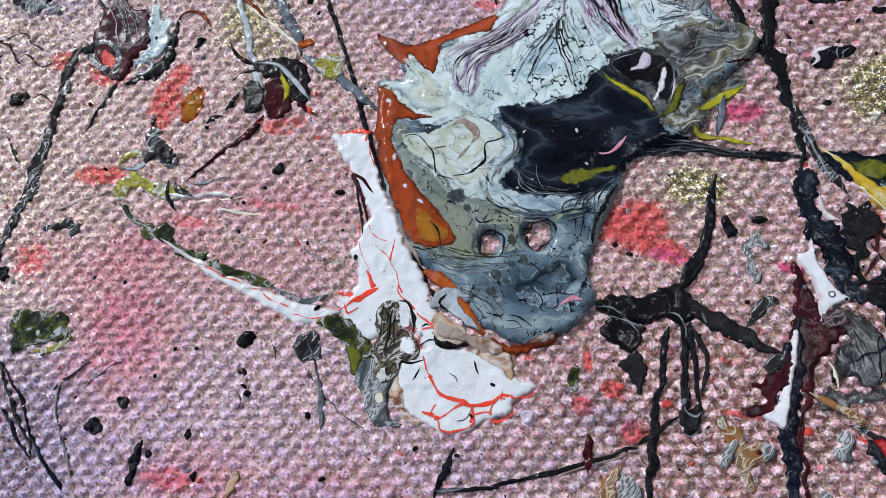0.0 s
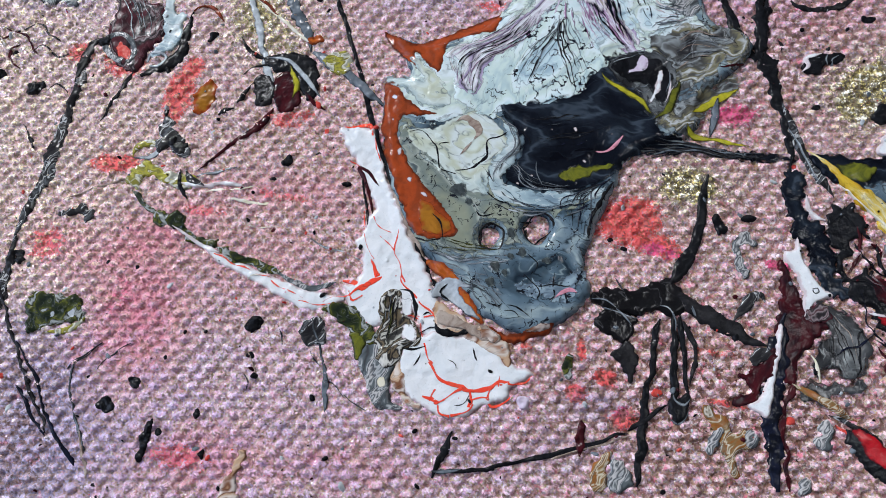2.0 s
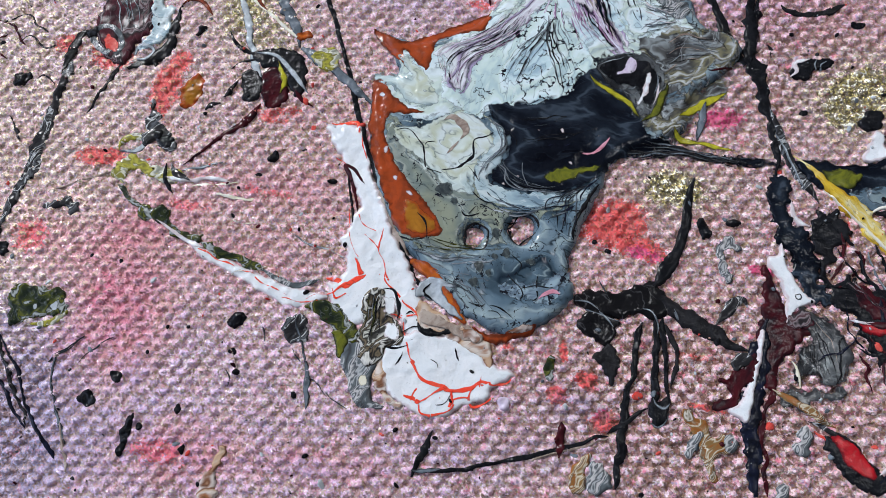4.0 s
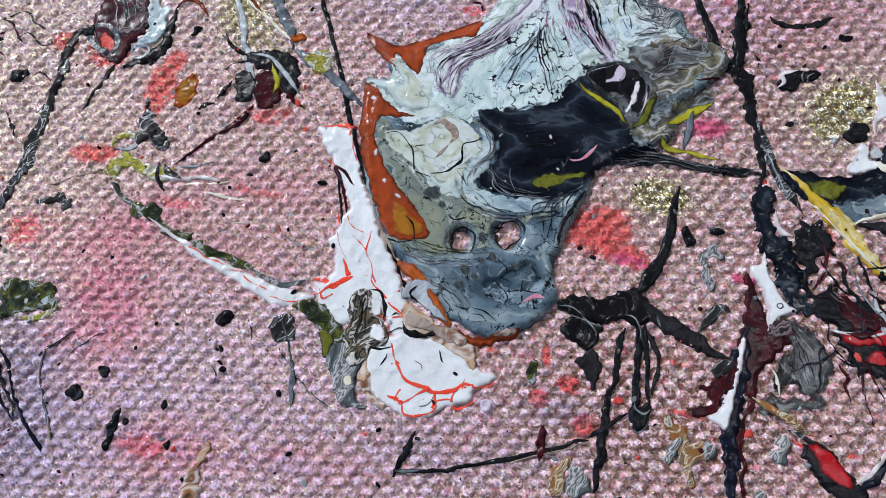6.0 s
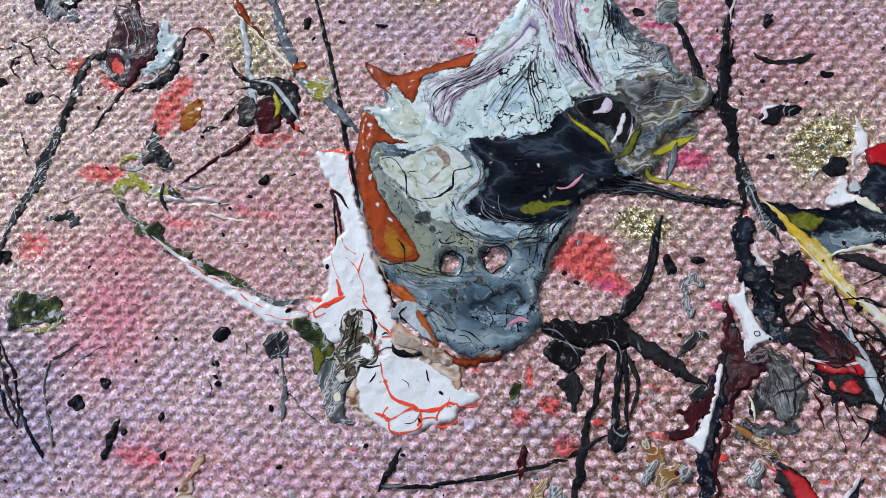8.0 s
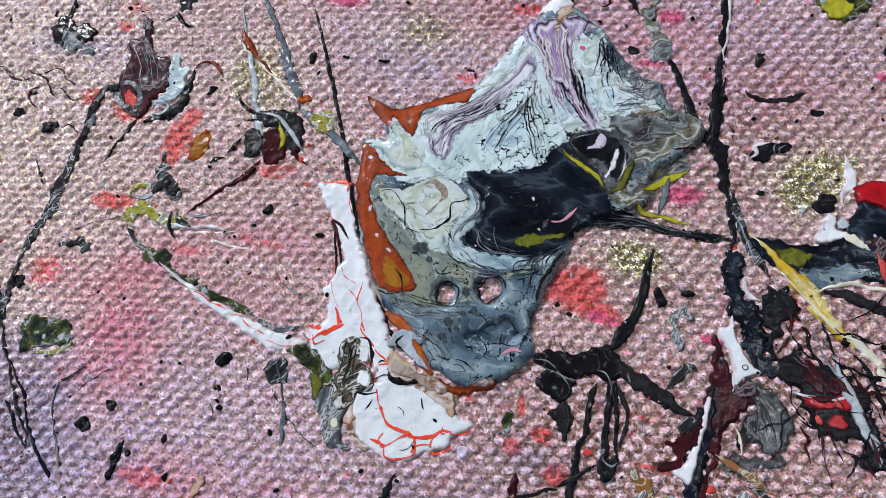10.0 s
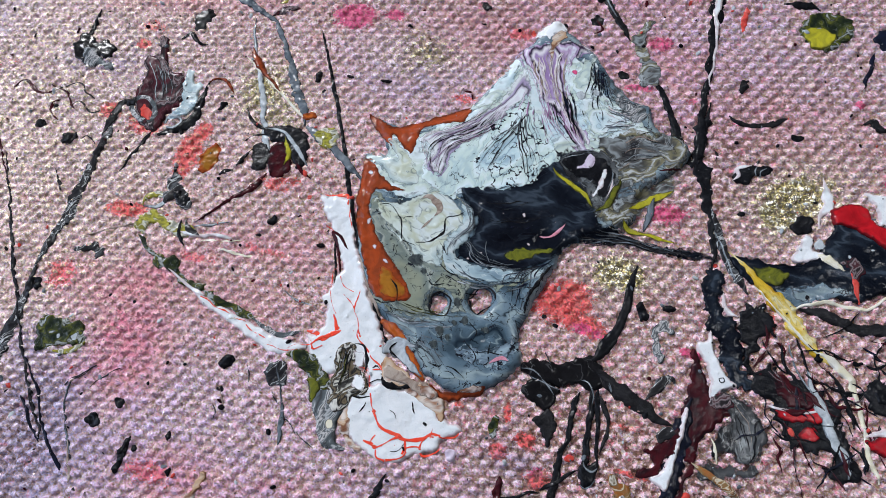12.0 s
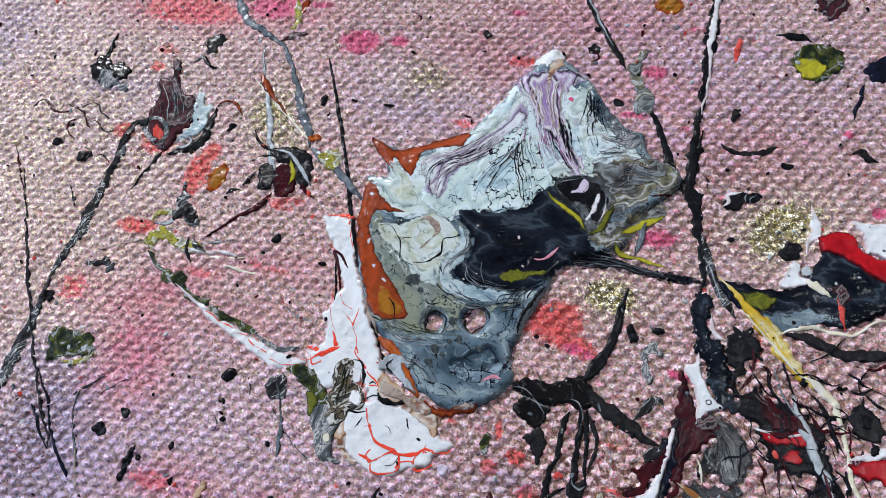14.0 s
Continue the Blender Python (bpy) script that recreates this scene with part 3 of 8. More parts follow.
def roughened(loop, amount, seed, fray=0.0):
    """Pushes a closed outline in and out by uneven amounts, so that the edge crawls as poured paint does."""
    d = np.roll(loop, -1, 0) - np.roll(loop, 1, 0)
    nrm = np.c_[d[:, 1], -d[:, 0]] / (np.linalg.norm(d, axis=1)[:, None] + 1e-9)
    x, y = loop[:, 0], loop[:, 1]
    push = (cloud(x, y, 0.9, seed) - 0.5) * 1.3 + (cloud(x, y, 2.4, seed + 1) - 0.5) * 1.0 + (cloud(x, y, 5.0, seed + 2) - 0.5) * 0.5
    return loop + nrm * (push * amount + fray * (weave(x, y)[1] - 0.45))[:, None]


def distance_to(loop, px, py):
    """Signed distance (inside positive) of places to a closed outline, and the nearest outline place."""
    a, b = loop, np.roll(loop, -1, 0)
    n = len(px)
    best, qx, qy, odd = np.full(n, 1e9), np.zeros(n), np.zeros(n), np.zeros(n, bool)
    for (ax, ay), (bx, by) in zip(a, b):
        ex, ey = bx - ax, by - ay
        t = np.clip(((px - ax) * ex + (py - ay) * ey) / (ex * ex + ey * ey + 1e-12), 0, 1)
        cx, cy = ax + t * ex, ay + t * ey
        d = (px - cx) ** 2 + (py - cy) ** 2
        m = d < best
        best, qx, qy = np.where(m, d, best), np.where(m, cx, qx), np.where(m, cy, qy)
        if ay != by:
            odd ^= ((ay > py) != (by > py)) & (px < ex * (py - ay) / (by - ay) + ax)
    return np.where(odd, 1, -1) * np.sqrt(best), qx, qy


COUNT = [0]


def pour(name, material, points, thick=0.3, edge=0.5, fill=0.97, ragged=0.25, holes=(), wave=0.12, parent=None, fray=None, bleed=None):
    """A pool of paint with a rounded rim, laid on what lies below. fill: how far it levels out the weave."""
    COUNT[0] += 1
    seed = 100 + 7 * COUNT[0]
    film = parent is not None and fill >= 1
    bleed = bleed if bleed is not None else (0.45 if film else 0.0)
    if film:
        thick, wave = thick * 0.6, wave * 0.35
    fray = fray if fray is not None else (0.26 if parent is None else 0.08)
    loop = roughened(spline(points, True, 14), ragged, seed, fray)
    i0, j0 = ((loop.min(0) - (X0, Y0)) / STEP).astype(int) - 2
    i1, j1 = ((loop.max(0) - (X0, Y0)) / STEP).astype(int) + 3
    i0, j0, i1, j1 = max(i0, 0), max(j0, 0), min(i1, NX), min(j1, NY)
    x, y = GX[i0:i1, j0:j1], GY[i0:i1, j0:j1]
    shape = x.shape
    d, qx, qy = distance_to(loop, x.ravel(), y.ravel())
    for hole in holes:
        e, rx, ry = distance_to(roughened(spline(hole, True), 0.12, seed + 3), x.ravel(), y.ravel())
        m = -e < d
        d, qx, qy = np.where(m, -e, d), np.where(m, rx, qx), np.where(m, ry, qy)
    d, qx, qy = d.reshape(shape), qx.reshape(shape), qy.reshape(shape)
    below = H[i0:i1, j0:j1]
    pad = 16
    a0, b0, a1, b1 = max(i0 - pad, 0), max(j0 - pad, 0), min(i1 + pad, NX), min(j1 + pad, NY)
    level = blurred(H[a0:a1, b0:b1], 8 if fill > 0.9 else 5)[i0 - a0:i0 - a0 + shape[0], j0 - b0:j0 - b0 + shape[1]]
    rim = np.clip(d / edge, 0, 1)
    dome = np.sqrt(np.clip(1 - (1 - rim) ** 2, 0, 1))
    ripple = wave * (cloud(x, y, 0.45, seed + 4) - 0.5) + 0.5 * wave * (cloud(x, y, 1.5, seed + 5) - 0.5)
    z = np.maximum((1 - fill) * below + fill * level + dome * (thick + ripple * rim), below + 0.012 * rim + 0.006)
    inside = d > 0
    cell = inside[:-1, :-1] | inside[1:, :-1] | inside[:-1, 1:] | inside[1:, 1:]
    use = np.zeros(shape, bool)
    use[:-1, :-1] |= cell
    use[1:, :-1] |= cell
    use[:-1, 1:] |= cell
    use[1:, 1:] |= cell
    vx, vy = np.where(inside, x, qx), np.where(inside, y, qy)
    vz = np.where(inside, z, below - 0.05)
    index = np.full(shape, -1)
    index[use] = np.arange(use.sum())
    ci, cj = np.nonzero(cell)
    faces = np.c_[index[ci, cj], index[ci + 1, cj], index[ci + 1, cj + 1], index[ci, cj + 1]].tolist()
    ob = link_mesh(name, np.c_[vx[use], vy[use], vz[use]], faces, material, parent, np.clip(d, 0, 9)[use], bleed)
    H[i0:i1, j0:j1] = np.where(inside, np.maximum(below, z), below)
    return ob


SECTION = (-1.0, -0.8, -0.45, 0.0, 0.45, 0.8, 1.0)


def strand_mesh(path, width, thick, ragged, seed, taper):
    p = spline(path, False, 8)
    seg = np.linalg.norm(np.diff(p, axis=0), axis=1)
    s = np.r_[0, np.cumsum(seg)]
    n = max(int(s[-1] / 0.16), 6)
    q = np.linspace(0, s[-1], n)
    x, y = np.interp(q, s, p[:, 0]), np.interp(q, s, p[:, 1])
    wobble = ragged * 0.8
    x, y = x + wobble * (cloud(q, q * 0, 0.8, seed) - 0.5), y + wobble * (cloud(q, q * 0, 0.8, seed + 1) - 0.5)
    tx, ty = np.gradient(x), np.gradient(y)
    l = np.hypot(tx, ty) + 1e-9
    nx, ny = -ty / l, tx / l
    w = np.interp(q / s[-1], np.linspace(0, 1, len(width)), width) / 2
    if taper:
        ends = np.minimum(q, s[-1] - q) / (1.5 * max(width))
        w = w * np.clip(ends, 0.12, 1) ** 0.6
    left = w * (1 + ragged * 1.4 * (cloud(q, q * 0, 0.7, seed + 2) - 0.5) + ragged * 1.3 * (cloud(q, q * 0, 2.2, seed + 4) - 0.5))
    right = w * (1 + ragged * 1.4 * (cloud(q, q * 0, 0.7, seed + 3) - 0.5) + ragged * 1.3 * (cloud(q, q * 0, 2.2, seed + 5) - 0.5))
    grip = 1 + 0.6 * ragged * (weave(x, y)[1] - 0.5)
    left, right = left * grip, right * grip
    crest = np.maximum.reduce([height(x + nx * e * 0.6, y + ny * e * 0.6) for e in (-w, 0 * w, w)])
    crest = np.convolve(np.pad(crest, 5, mode="edge"), np.ones(11) / 11, mode="valid")
    rows = []
    for u in SECTION:
        half = np.where(u < 0, left, right)
        px, py = x + nx * half * u, y + ny * half * u
        base = height(px, py)
        base = base if abs(u) == 1 else np.maximum(base - 0.02, 0.5 * base + 0.5 * crest)
        lift = 0.45 * thick * math.sqrt(max(0, 1 - u * u)) * np.clip(w / max(w.max(), 1e-6) + 0.35, 0, 1)
        rows.append(np.c_[px, py, base + lift - (0.04 if abs(u) == 1 else -0.008)])
    m = len(SECTION)
    co = np.stack(rows, 1)
    top = co[:, 1:-1, 2]
    soft = top
    for _ in range(7):
        soft = 0.5 * soft + 0.25 * np.vstack([soft[:1], soft[:-1]]) + 0.25 * np.vstack([soft[1:], soft[-1:]])
    co[:, 1:-1, 2] = np.maximum(soft, top - 0.015) + 0.01
    faces = [(a * m + b, a * m + b + 1, (a + 1) * m + b + 1, (a + 1) * m + b) for a in range(n - 1) for b in range(m - 1)]
    inset = np.stack([np.where(u < 0, left, right) * (1 - abs(u)) for u in SECTION], 1)
    return co, faces, inset


def strand(name, material, path, width, thick=0.12, ragged=0.3, taper=True, parent=None, bleed=0.0):
    """A string of paint thrown over the surface: half-round, uneven in width."""
    COUNT[0] += 1
    width = width if isinstance(width, (list, tuple)) else [width]
    co, faces, inset = strand_mesh(path, list(width) if len(width) > 1 else [width[0]] * 2, thick, ragged, 100 + 7 * COUNT[0], taper)
    flat = co.reshape(-1, 3)
    ob = link_mesh(name, flat, faces, material, parent, inset.ravel(), bleed)
    mid = co[:, 1:-1]
    for ax in (0, 1):
        steps = np.arange(0, mid.shape[ax] - 0.999, 0.25)
        k, part_way = np.floor(steps).astype(int), steps % 1
        nxt = np.minimum(k + 1, mid.shape[ax] - 1)
        f = part_way[:, None, None] if ax == 0 else part_way[None, :, None]
        mid = np.take(mid, k, ax) * (1 - f) + np.take(mid, nxt, ax) * f
    mid = mid.reshape(-1, 3)
    i = np.clip(((mid[:, 0] - X0) / STEP).round().astype(int), 0, NX - 1)
    j = np.clip(((mid[:, 1] - Y0) / STEP).round().astype(int), 0, NY - 1)
    np.maximum.at(H, (i, j), mid[:, 2])
    return ob


def streaks(name, materials, guide_a, guide_b, count, widths, thick=0.06, parent=None, seed=1, spare=0.0):
    """Threads of colour drawn out side by side between two guide lines."""
    rnd = random.Random(seed)
    a, b = spline(guide_a, False, 12), spline(guide_b, False, 12)
    ta, tb = np.linspace(0, 1, len(a)), np.linspace(0, 1, len(b))
    for k in range(count):
        t0, t1 = rnd.uniform(0, 0.3) ** 1.3, rnd.uniform(0.7, 1.0)
        t = np.linspace(t0, t1, 11)
        mix0 = (k + rnd.uniform(-0.3, 1.3)) / count
        f = np.clip(mix0 + np.cumsum([rnd.uniform(-0.05, 0.05) for _ in t]), 0, 1)[:, None]
        pa = np.c_[np.interp(t, ta, a[:, 0]), np.interp(t, ta, a[:, 1])]
        pb = np.c_[np.interp(t, tb, b[:, 0]), np.interp(t, tb, b[:, 1])]
        w = rnd.uniform(*widths)
        strand(name, rnd.choice(materials), (pa * (1 - f) + pb * f).tolist(), [w * 0.5, w, w * rnd.uniform(0.4, 1.2), w * 0.4], thick, 0.45, True, parent, 0.4 * w)


def blot(name, material, x, y, rx, ry, turn=0.0, thick=0.15, ragged=0.22, parent=None, fill=0.35):
    """A small drop: an uneven oval."""
    c, s = math.cos(radians(turn)), math.sin(radians(turn))
    pts = [(x + rx * math.cos(a) * c - ry * math.sin(a) * s, y + rx * math.cos(a) * s + ry * math.sin(a) * c) for a in [k * math.pi / 4 for k in range(8)]]
    return pour(name, material, pts, thick, min(rx, ry) * 0.8, fill, ragged * min(1.0, 1.6 * min(rx, ry)), parent=parent)


def named(ob, label, category, group=""):
    return tagged(ob, label, category, group)


# ---- the paint, layer by layer ----

# strings of paint that run under the pours
ob = strand('paint_strand', 'black', [(-18.78, 47.86), (-17.2, 44.03), (-15.51, 39.57), (-13.88, 35.28), (-12.72, 31.81), (-11.58, 27.76), (-10.5, 24.51), (-9.2, 22.03), (-7.8, 19)], [0.21, 0.48, 0.48, 0.55, 0.55], thick=0.12)
named(ob, 'thin black paint string running down to the orange rim', 'paint string', 'thrown paint strings')
ob = strand('paint_strand', 'grey', [(-32.65, 55.58), (-30.93, 52.67), (-27.73, 50.39), (-24.63, 48.58), (-22.53, 45.11), (-20.5, 40.6), (-19.01, 37.33), (-18.34, 35.39)], [1.5, 1.3, 0.7, 0.6, 0.8, 1.25, 0.9], thick=0.14, ragged=0.5)
named(ob, 'blue-grey paint string with darker edges over olive glitter', 'paint string', 'thrown paint strings')
ob = strand('paint_strand', 'grey', [(-18.16, 35.19), (-14.97, 33.35), (-12.44, 31.14), (-10.38, 29.28)], [1.5, 0.96, 0.96, 0.68], thick=0.14)
named(ob, 'blue-grey paint string sliding towards the orange rim', 'paint string', 'thrown paint strings')
ob = strand('paint_strand', 'black', [(21.38, 41.51), (22.18, 38.54), (23.01, 36.22), (24.1, 34.5)], [0.53, 0.74, 1.06, 1.59], thick=0.22, ragged=0.5)
named(ob, 'long black paint string with frayed edges', 'paint string', 'thrown paint strings')
ob = strand('paint_strand', 'soot', [(11.11, 58.89), (13.13, 55.34), (15.08, 51.99), (16.81, 49.1)], [0.75, 0.6, 0.9, 0.5], thick=0.18)
named(ob, 'black paint string with a pale core falling from the top', 'paint string', 'thrown paint strings')
strand('pale_core', 'palegrey', [(11.5, 58.4), (13.4, 55.1), (15.2, 52.0)], [0.3, 0.32, 0.16], thick=0.08, ragged=0.6, parent=ob)
ob = strand('paint_strand', 'black', [(19.83, 44.25), (21.28, 41.2), (22.37, 38.55), (23.25, 35.95)], [0.64, 0.89, 0.64], thick=0.18, ragged=0.4)
named(ob, 'black paint string with a brown core', 'paint string', 'thrown paint strings')
ob = pour('paint_splash', 'swirl', [(16.8, 49.5), (17.8, 50.7), (18.3, 51.7), (19.4, 51.8), (18.5, 50), (19, 47.4), (20, 46.4), (20.3, 44.7), (19.9, 43.9), (18.6, 43.6), (18, 44.4), (18, 45.9), (17.4, 48)], thick=0.16, ragged=0.2)
named(ob, 'dark taupe paint drip widening on the canvas', 'paint splash')

# the big marbled pour
big = pour('marbled_pour', 'slate', [(7.4, 50.2), (8.7, 50.9), (9.9, 49.6), (13, 47), (14.8, 44.5), (17.3, 41.6), (19.4, 40.9), (20.3, 38.3), (23.2, 37.2), (23.7, 35.3), (21.6, 33), (18.6, 30.1), (18.2, 27.5), (12.6, 24.7), (10.8, 21.2), (9.1, 17.1), (8.3, 14.6), (8.8, 12.2), (6.9, 9.5), (3.2, 8.1), (-0.1, 9.4), (-3.5, 12.5), (-6.7, 16), (-9.2, 20.7), (-10.5, 26.5), (-10.5, 31), (-8, 32.4), (-10.1, 36.8), (-6, 36), (-0.5, 38.5), (2.8, 42.9), (5.5, 46.9)], holes=[[(-1.1, 16.5), (-0.7, 17.5), (0.3, 17.7), (0.8, 17), (0.4, 16.1), (-0.4, 15.8)], [(2.8, 17.4), (3.2, 18.5), (4.4, 18.9), (5.1, 18.3), (5, 17.1), (4.2, 16.2), (3.4, 16.5)]], thick=0.75, edge=0.9, fill=0.95, ragged=0.22, fray=0.1, wave=0.25)
named(big, 'thick glossy marbled pour of slate, white, rust and black paint', 'paint pour')
pour('sage_pool', 'sage', [(-8.9, 28.2), (-5.6, 26.4), (-3.5, 25), (-0.9, 23), (2, 21), (5.9, 20.2), (8.9, 21.2), (8.4, 19.6), (5.7, 18.1), (3.5, 15.8), (0.6, 15.4), (-0.8, 14.6), (-3.3, 14.7), (-6, 15.5), (-7.2, 16.4), (-8.5, 19.5), (-9.2, 23.8)], holes=[[(-0.9, 16.9), (-0.4, 17.7), (0.4, 17.8), (0.9, 17), (0.5, 16.1), (-0.4, 16.1)], [(2.9, 17.6), (3.5, 18.7), (4.6, 18.9), (5.2, 18.1), (4.8, 17), (4, 16.2), (3.2, 16.7)]], thick=0.045, edge=0.5, fill=1, ragged=0.32, parent=big, bleed=1.0)
pour('mint_underlayer', 'mint', [(-9.8, 31.2), (-8.2, 33), (-9.6, 35.8), (-6.5, 35), (-2.5, 37), (1.5, 39.8), (4, 43.5), (7, 47.5), (9.5, 47.6), (12.3, 45.5), (14.5, 42), (18, 39.5), (20, 36.5), (17, 34), (14, 33.8), (11, 34), (9.2, 32), (8.2, 30.3), (3, 29), (-2, 28.2), (-6, 27.6), (-9.2, 28.6)], thick=0.06, edge=0.6, fill=1, ragged=0.2, parent=big, bleed=0.6)
pour('mint_pool', 'sagemint', [(-8.6, 27.4), (-5.7, 27.8), (-3.4, 28.9), (-1.4, 29.4), (0.4, 28.4), (1.8, 26.8), (2.1, 25.4), (1.3, 24.1), (0.1, 22.8), (0.1, 21.8), (0.5, 20.8), (0.2, 20.1), (-0.9, 20), (-2.2, 20.2), (-3.7, 21.2), (-5.4, 22.7), (-6.9, 24), (-8.2, 25.6)], thick=0.063, edge=0.6, fill=1, ragged=0.24, parent=big, bleed=1.3)
strand('pale_blue_band', 'skyblue', [(0.6, 28.3), (1.5, 26.8), (1.7, 25.2), (0.8, 23.8), (0.2, 22.3), (1.2, 20.8), (3.5, 20.2), (6.5, 20.3), (9.2, 21), (11, 22.3)], [0.8, 1.6, 1.8, 1.7, 1.9, 1.8, 1.6, 1.5, 1.2, 0.6], thick=0.03, ragged=0.3, parent=big, bleed=0.35)
pour('rust_horn', 'rust', [(-11.3, 37.5), (-9.9, 37), (-8.2, 36), (-6.6, 36.3), (-4.5, 37.4), (-2.4, 38.2), (0.3, 39.2), (-0.2, 37.2), (-1.9, 36.7), (-3.9, 36.2), (-4.9, 35.1), (-5.4, 32.6), (-6.5, 33.4), (-7.7, 34.7), (-6.8, 32.9), (-7.7, 33.3), (-9.2, 34.7), (-10.2, 35.7)], thick=0.054, edge=0.4, fill=1, ragged=0.19, parent=big, bleed=0.2)
band = pour('rust_band', 'rust', [(-10.6, 31.9), (-9.4, 32), (-8.6, 30.6), (-7.1, 29.2), (-5.3, 28.5), (-6.8, 28.1), (-8.6, 28), (-8.8, 25.9), (-7.7, 23.7), (-6.4, 21.8), (-4.5, 19.7), (-3.2, 17.9), (-3.3, 16.6), (-5.2, 16.3), (-7.1, 17), (-8, 18.7), (-9.1, 21.5), (-10.1, 24.3), (-10.6, 27.1), (-10.5, 29.6)], thick=0.072, edge=0.5, fill=1, ragged=0.22, parent=big, bleed=0.15)
pour('ochre_core', 'ochre', [(-6.5, 20), (-5.5, 19.8), (-4.5, 18.8), (-3.7, 18.1), (-3.5, 17.1), (-4.6, 16.6), (-6, 16.9), (-6.6, 18.3)], thick=0.018, edge=0.3, fill=1, ragged=0.12, parent=band, bleed=0.3)
pour('orange_band', 'orange', [(-5.7, 14.4), (-4.4, 14.4), (-3.1, 13.5), (-2.5, 12.4), (-1.5, 11.3), (-1, 10.3), (-0.4, 9.1), (-1.1, 9.2), (-2.3, 10.5), (-3.4, 12), (-4.6, 13.1)], thick=0.063, edge=0.4, fill=1, ragged=0.19, parent=big, bleed=0.15)
pour('rust_lip', 'rust', [(0.1, 8.8), (1.5, 8.1), (3, 8.4), (4.4, 9.1), (5.6, 9.2), (5.4, 8.5), (4, 7.8), (2.3, 7.3), (0.9, 7.7)], thick=0.072, edge=0.35, fill=0.9, ragged=0.19, parent=big)
pour('cream_tongue', 'sagemint', [(-10.6, 32.1), (-9.6, 32.8), (-8, 32.5), (-6.8, 32.2), (-7.9, 33.3), (-8.5, 34.4), (-7.3, 34.4), (-6.4, 33.4), (-5.3, 32.4), (-4.3, 31), (-3.7, 29.3), (-5.2, 28.7), (-7.1, 29.3), (-8.6, 30.7)], thick=0.0315, edge=0.4, fill=1, ragged=0.19, parent=big, bleed=0.5)
dark = pour('dark_pool', 'darkpour', [(0.4, 29.8), (3, 30.4), (5.8, 30.8), (7.6, 31.5), (8.4, 33), (9, 34.6), (10.9, 34.4), (12.6, 32.6), (14, 31.2), (15.6, 29.4), (15.2, 27.4), (16.8, 26.6), (21.1, 25.7), (26.7, 25.4), (26.6, 24.2), (21, 24.5), (17.2, 25), (13.3, 24.6), (12, 23.9), (10.9, 22.5), (9.3, 21.6), (6.9, 21.1), (4.4, 21), (2.1, 21.4), (0.9, 22.2), (1.5, 23.8), (2.3, 25.4), (1.8, 27)], thick=0.063, edge=0.6, fill=0.9, ragged=0.32, wave=0.15, parent=big, bleed=0.5)
pour('olive_pool', 'olive', [(5.7, 22.6), (6.8, 23.4), (8.9, 23.7), (10.9, 24), (10.7, 23.2), (9, 22.7), (7.8, 22), (6.4, 21.9)], thick=0.0225, edge=0.3, fill=1, ragged=0.25, parent=dark, bleed=0.35)
strand('rose_streak', 'pinkskin', [(9.05, 24.94), (10.33, 25.04), (11.33, 25.89), (11.85, 26.96)], [0.15, 0.46, 0.41, 0.15], thick=0.08, parent=dark, bleed=0.14)
pour('cracked_patch', 'crackblue', [(2.3, 12.5), (3.8, 13), (5.5, 13), (6.4, 13.8), (7.4, 14.5), (8.4, 14), (8.5, 12.8), (7.9, 11.4), (6.3, 10.9), (4.5, 10.9), (3, 11), (2.3, 11.7)], thick=0.0315, edge=0.4, fill=1, ragged=0.4, parent=big, bleed=0.7)
strand('rose_crescent', 'pinkskin', [(5.59, 11.07), (5.97, 11.65), (6.91, 12.06), (7.84, 11.69)], [0.14, 0.48, 0.48, 0.14], thick=0.06, parent=big, bleed=0.14)
pour('brown_pool', 'swirl', [(14, 29.3), (16, 30.2), (18.5, 31.3), (21, 32.8), (23, 32.6), (20.6, 29.6), (19, 28.2), (17.6, 26.4), (15.4, 26.9), (14.4, 27.7)], thick=0.03, edge=0.3, fill=1, ragged=0.4, parent=big, bleed=0.8)
swirl = pour('grey_brown_swirl', 'swirl', [(13.3, 36.4), (15.9, 37.5), (17.5, 38.4), (19.7, 38.1), (22.1, 37.3), (23.4, 35.6), (23.1, 34.3), (21.4, 33.5), (20.3, 32), (18.5, 30.9), (16.8, 29.8), (15.8, 29.5), (15.9, 31.8), (15.5, 33.6), (14.2, 34.8)], thick=0.045, edge=0.5, fill=1, ragged=0.48, parent=big, bleed=0.9)
pour('cracked_white_pool', 'crackmint', [(-3.9, 32.1), (-2.8, 34.4), (-0, 35.4), (2.3, 37.2), (4.6, 39.4), (6.2, 41.4), (7.5, 39), (9.1, 36.4), (10.7, 33.8), (9.1, 32.6), (8.2, 31), (5.9, 29.8), (3.2, 29.2), (0.7, 29.1), (-0.1, 28), (-2, 28.7), (-3.9, 29.6)], thick=0.054, edge=0.5, fill=1, ragged=0.24, parent=big, bleed=0.5)
fan = pour('white_lilac_fan', 'fan', [(-5.2, 34.4), (-3.4, 36), (-0.2, 37.4), (1.2, 38.6), (3.4, 40.4), (4.5, 42.6), (5.4, 44.8), (6.5, 43.3), (6.5, 40.7), (4.7, 38.6), (3, 37), (0.7, 34.8), (-0.9, 33), (-1.2, 31.4), (-1.7, 30.2), (-3.4, 30.8), (-4, 32), (-3.3, 33), (-4.2, 33.9)], thick=0.054, edge=0.5, fill=1, ragged=0.19, parent=big, bleed=0.7)
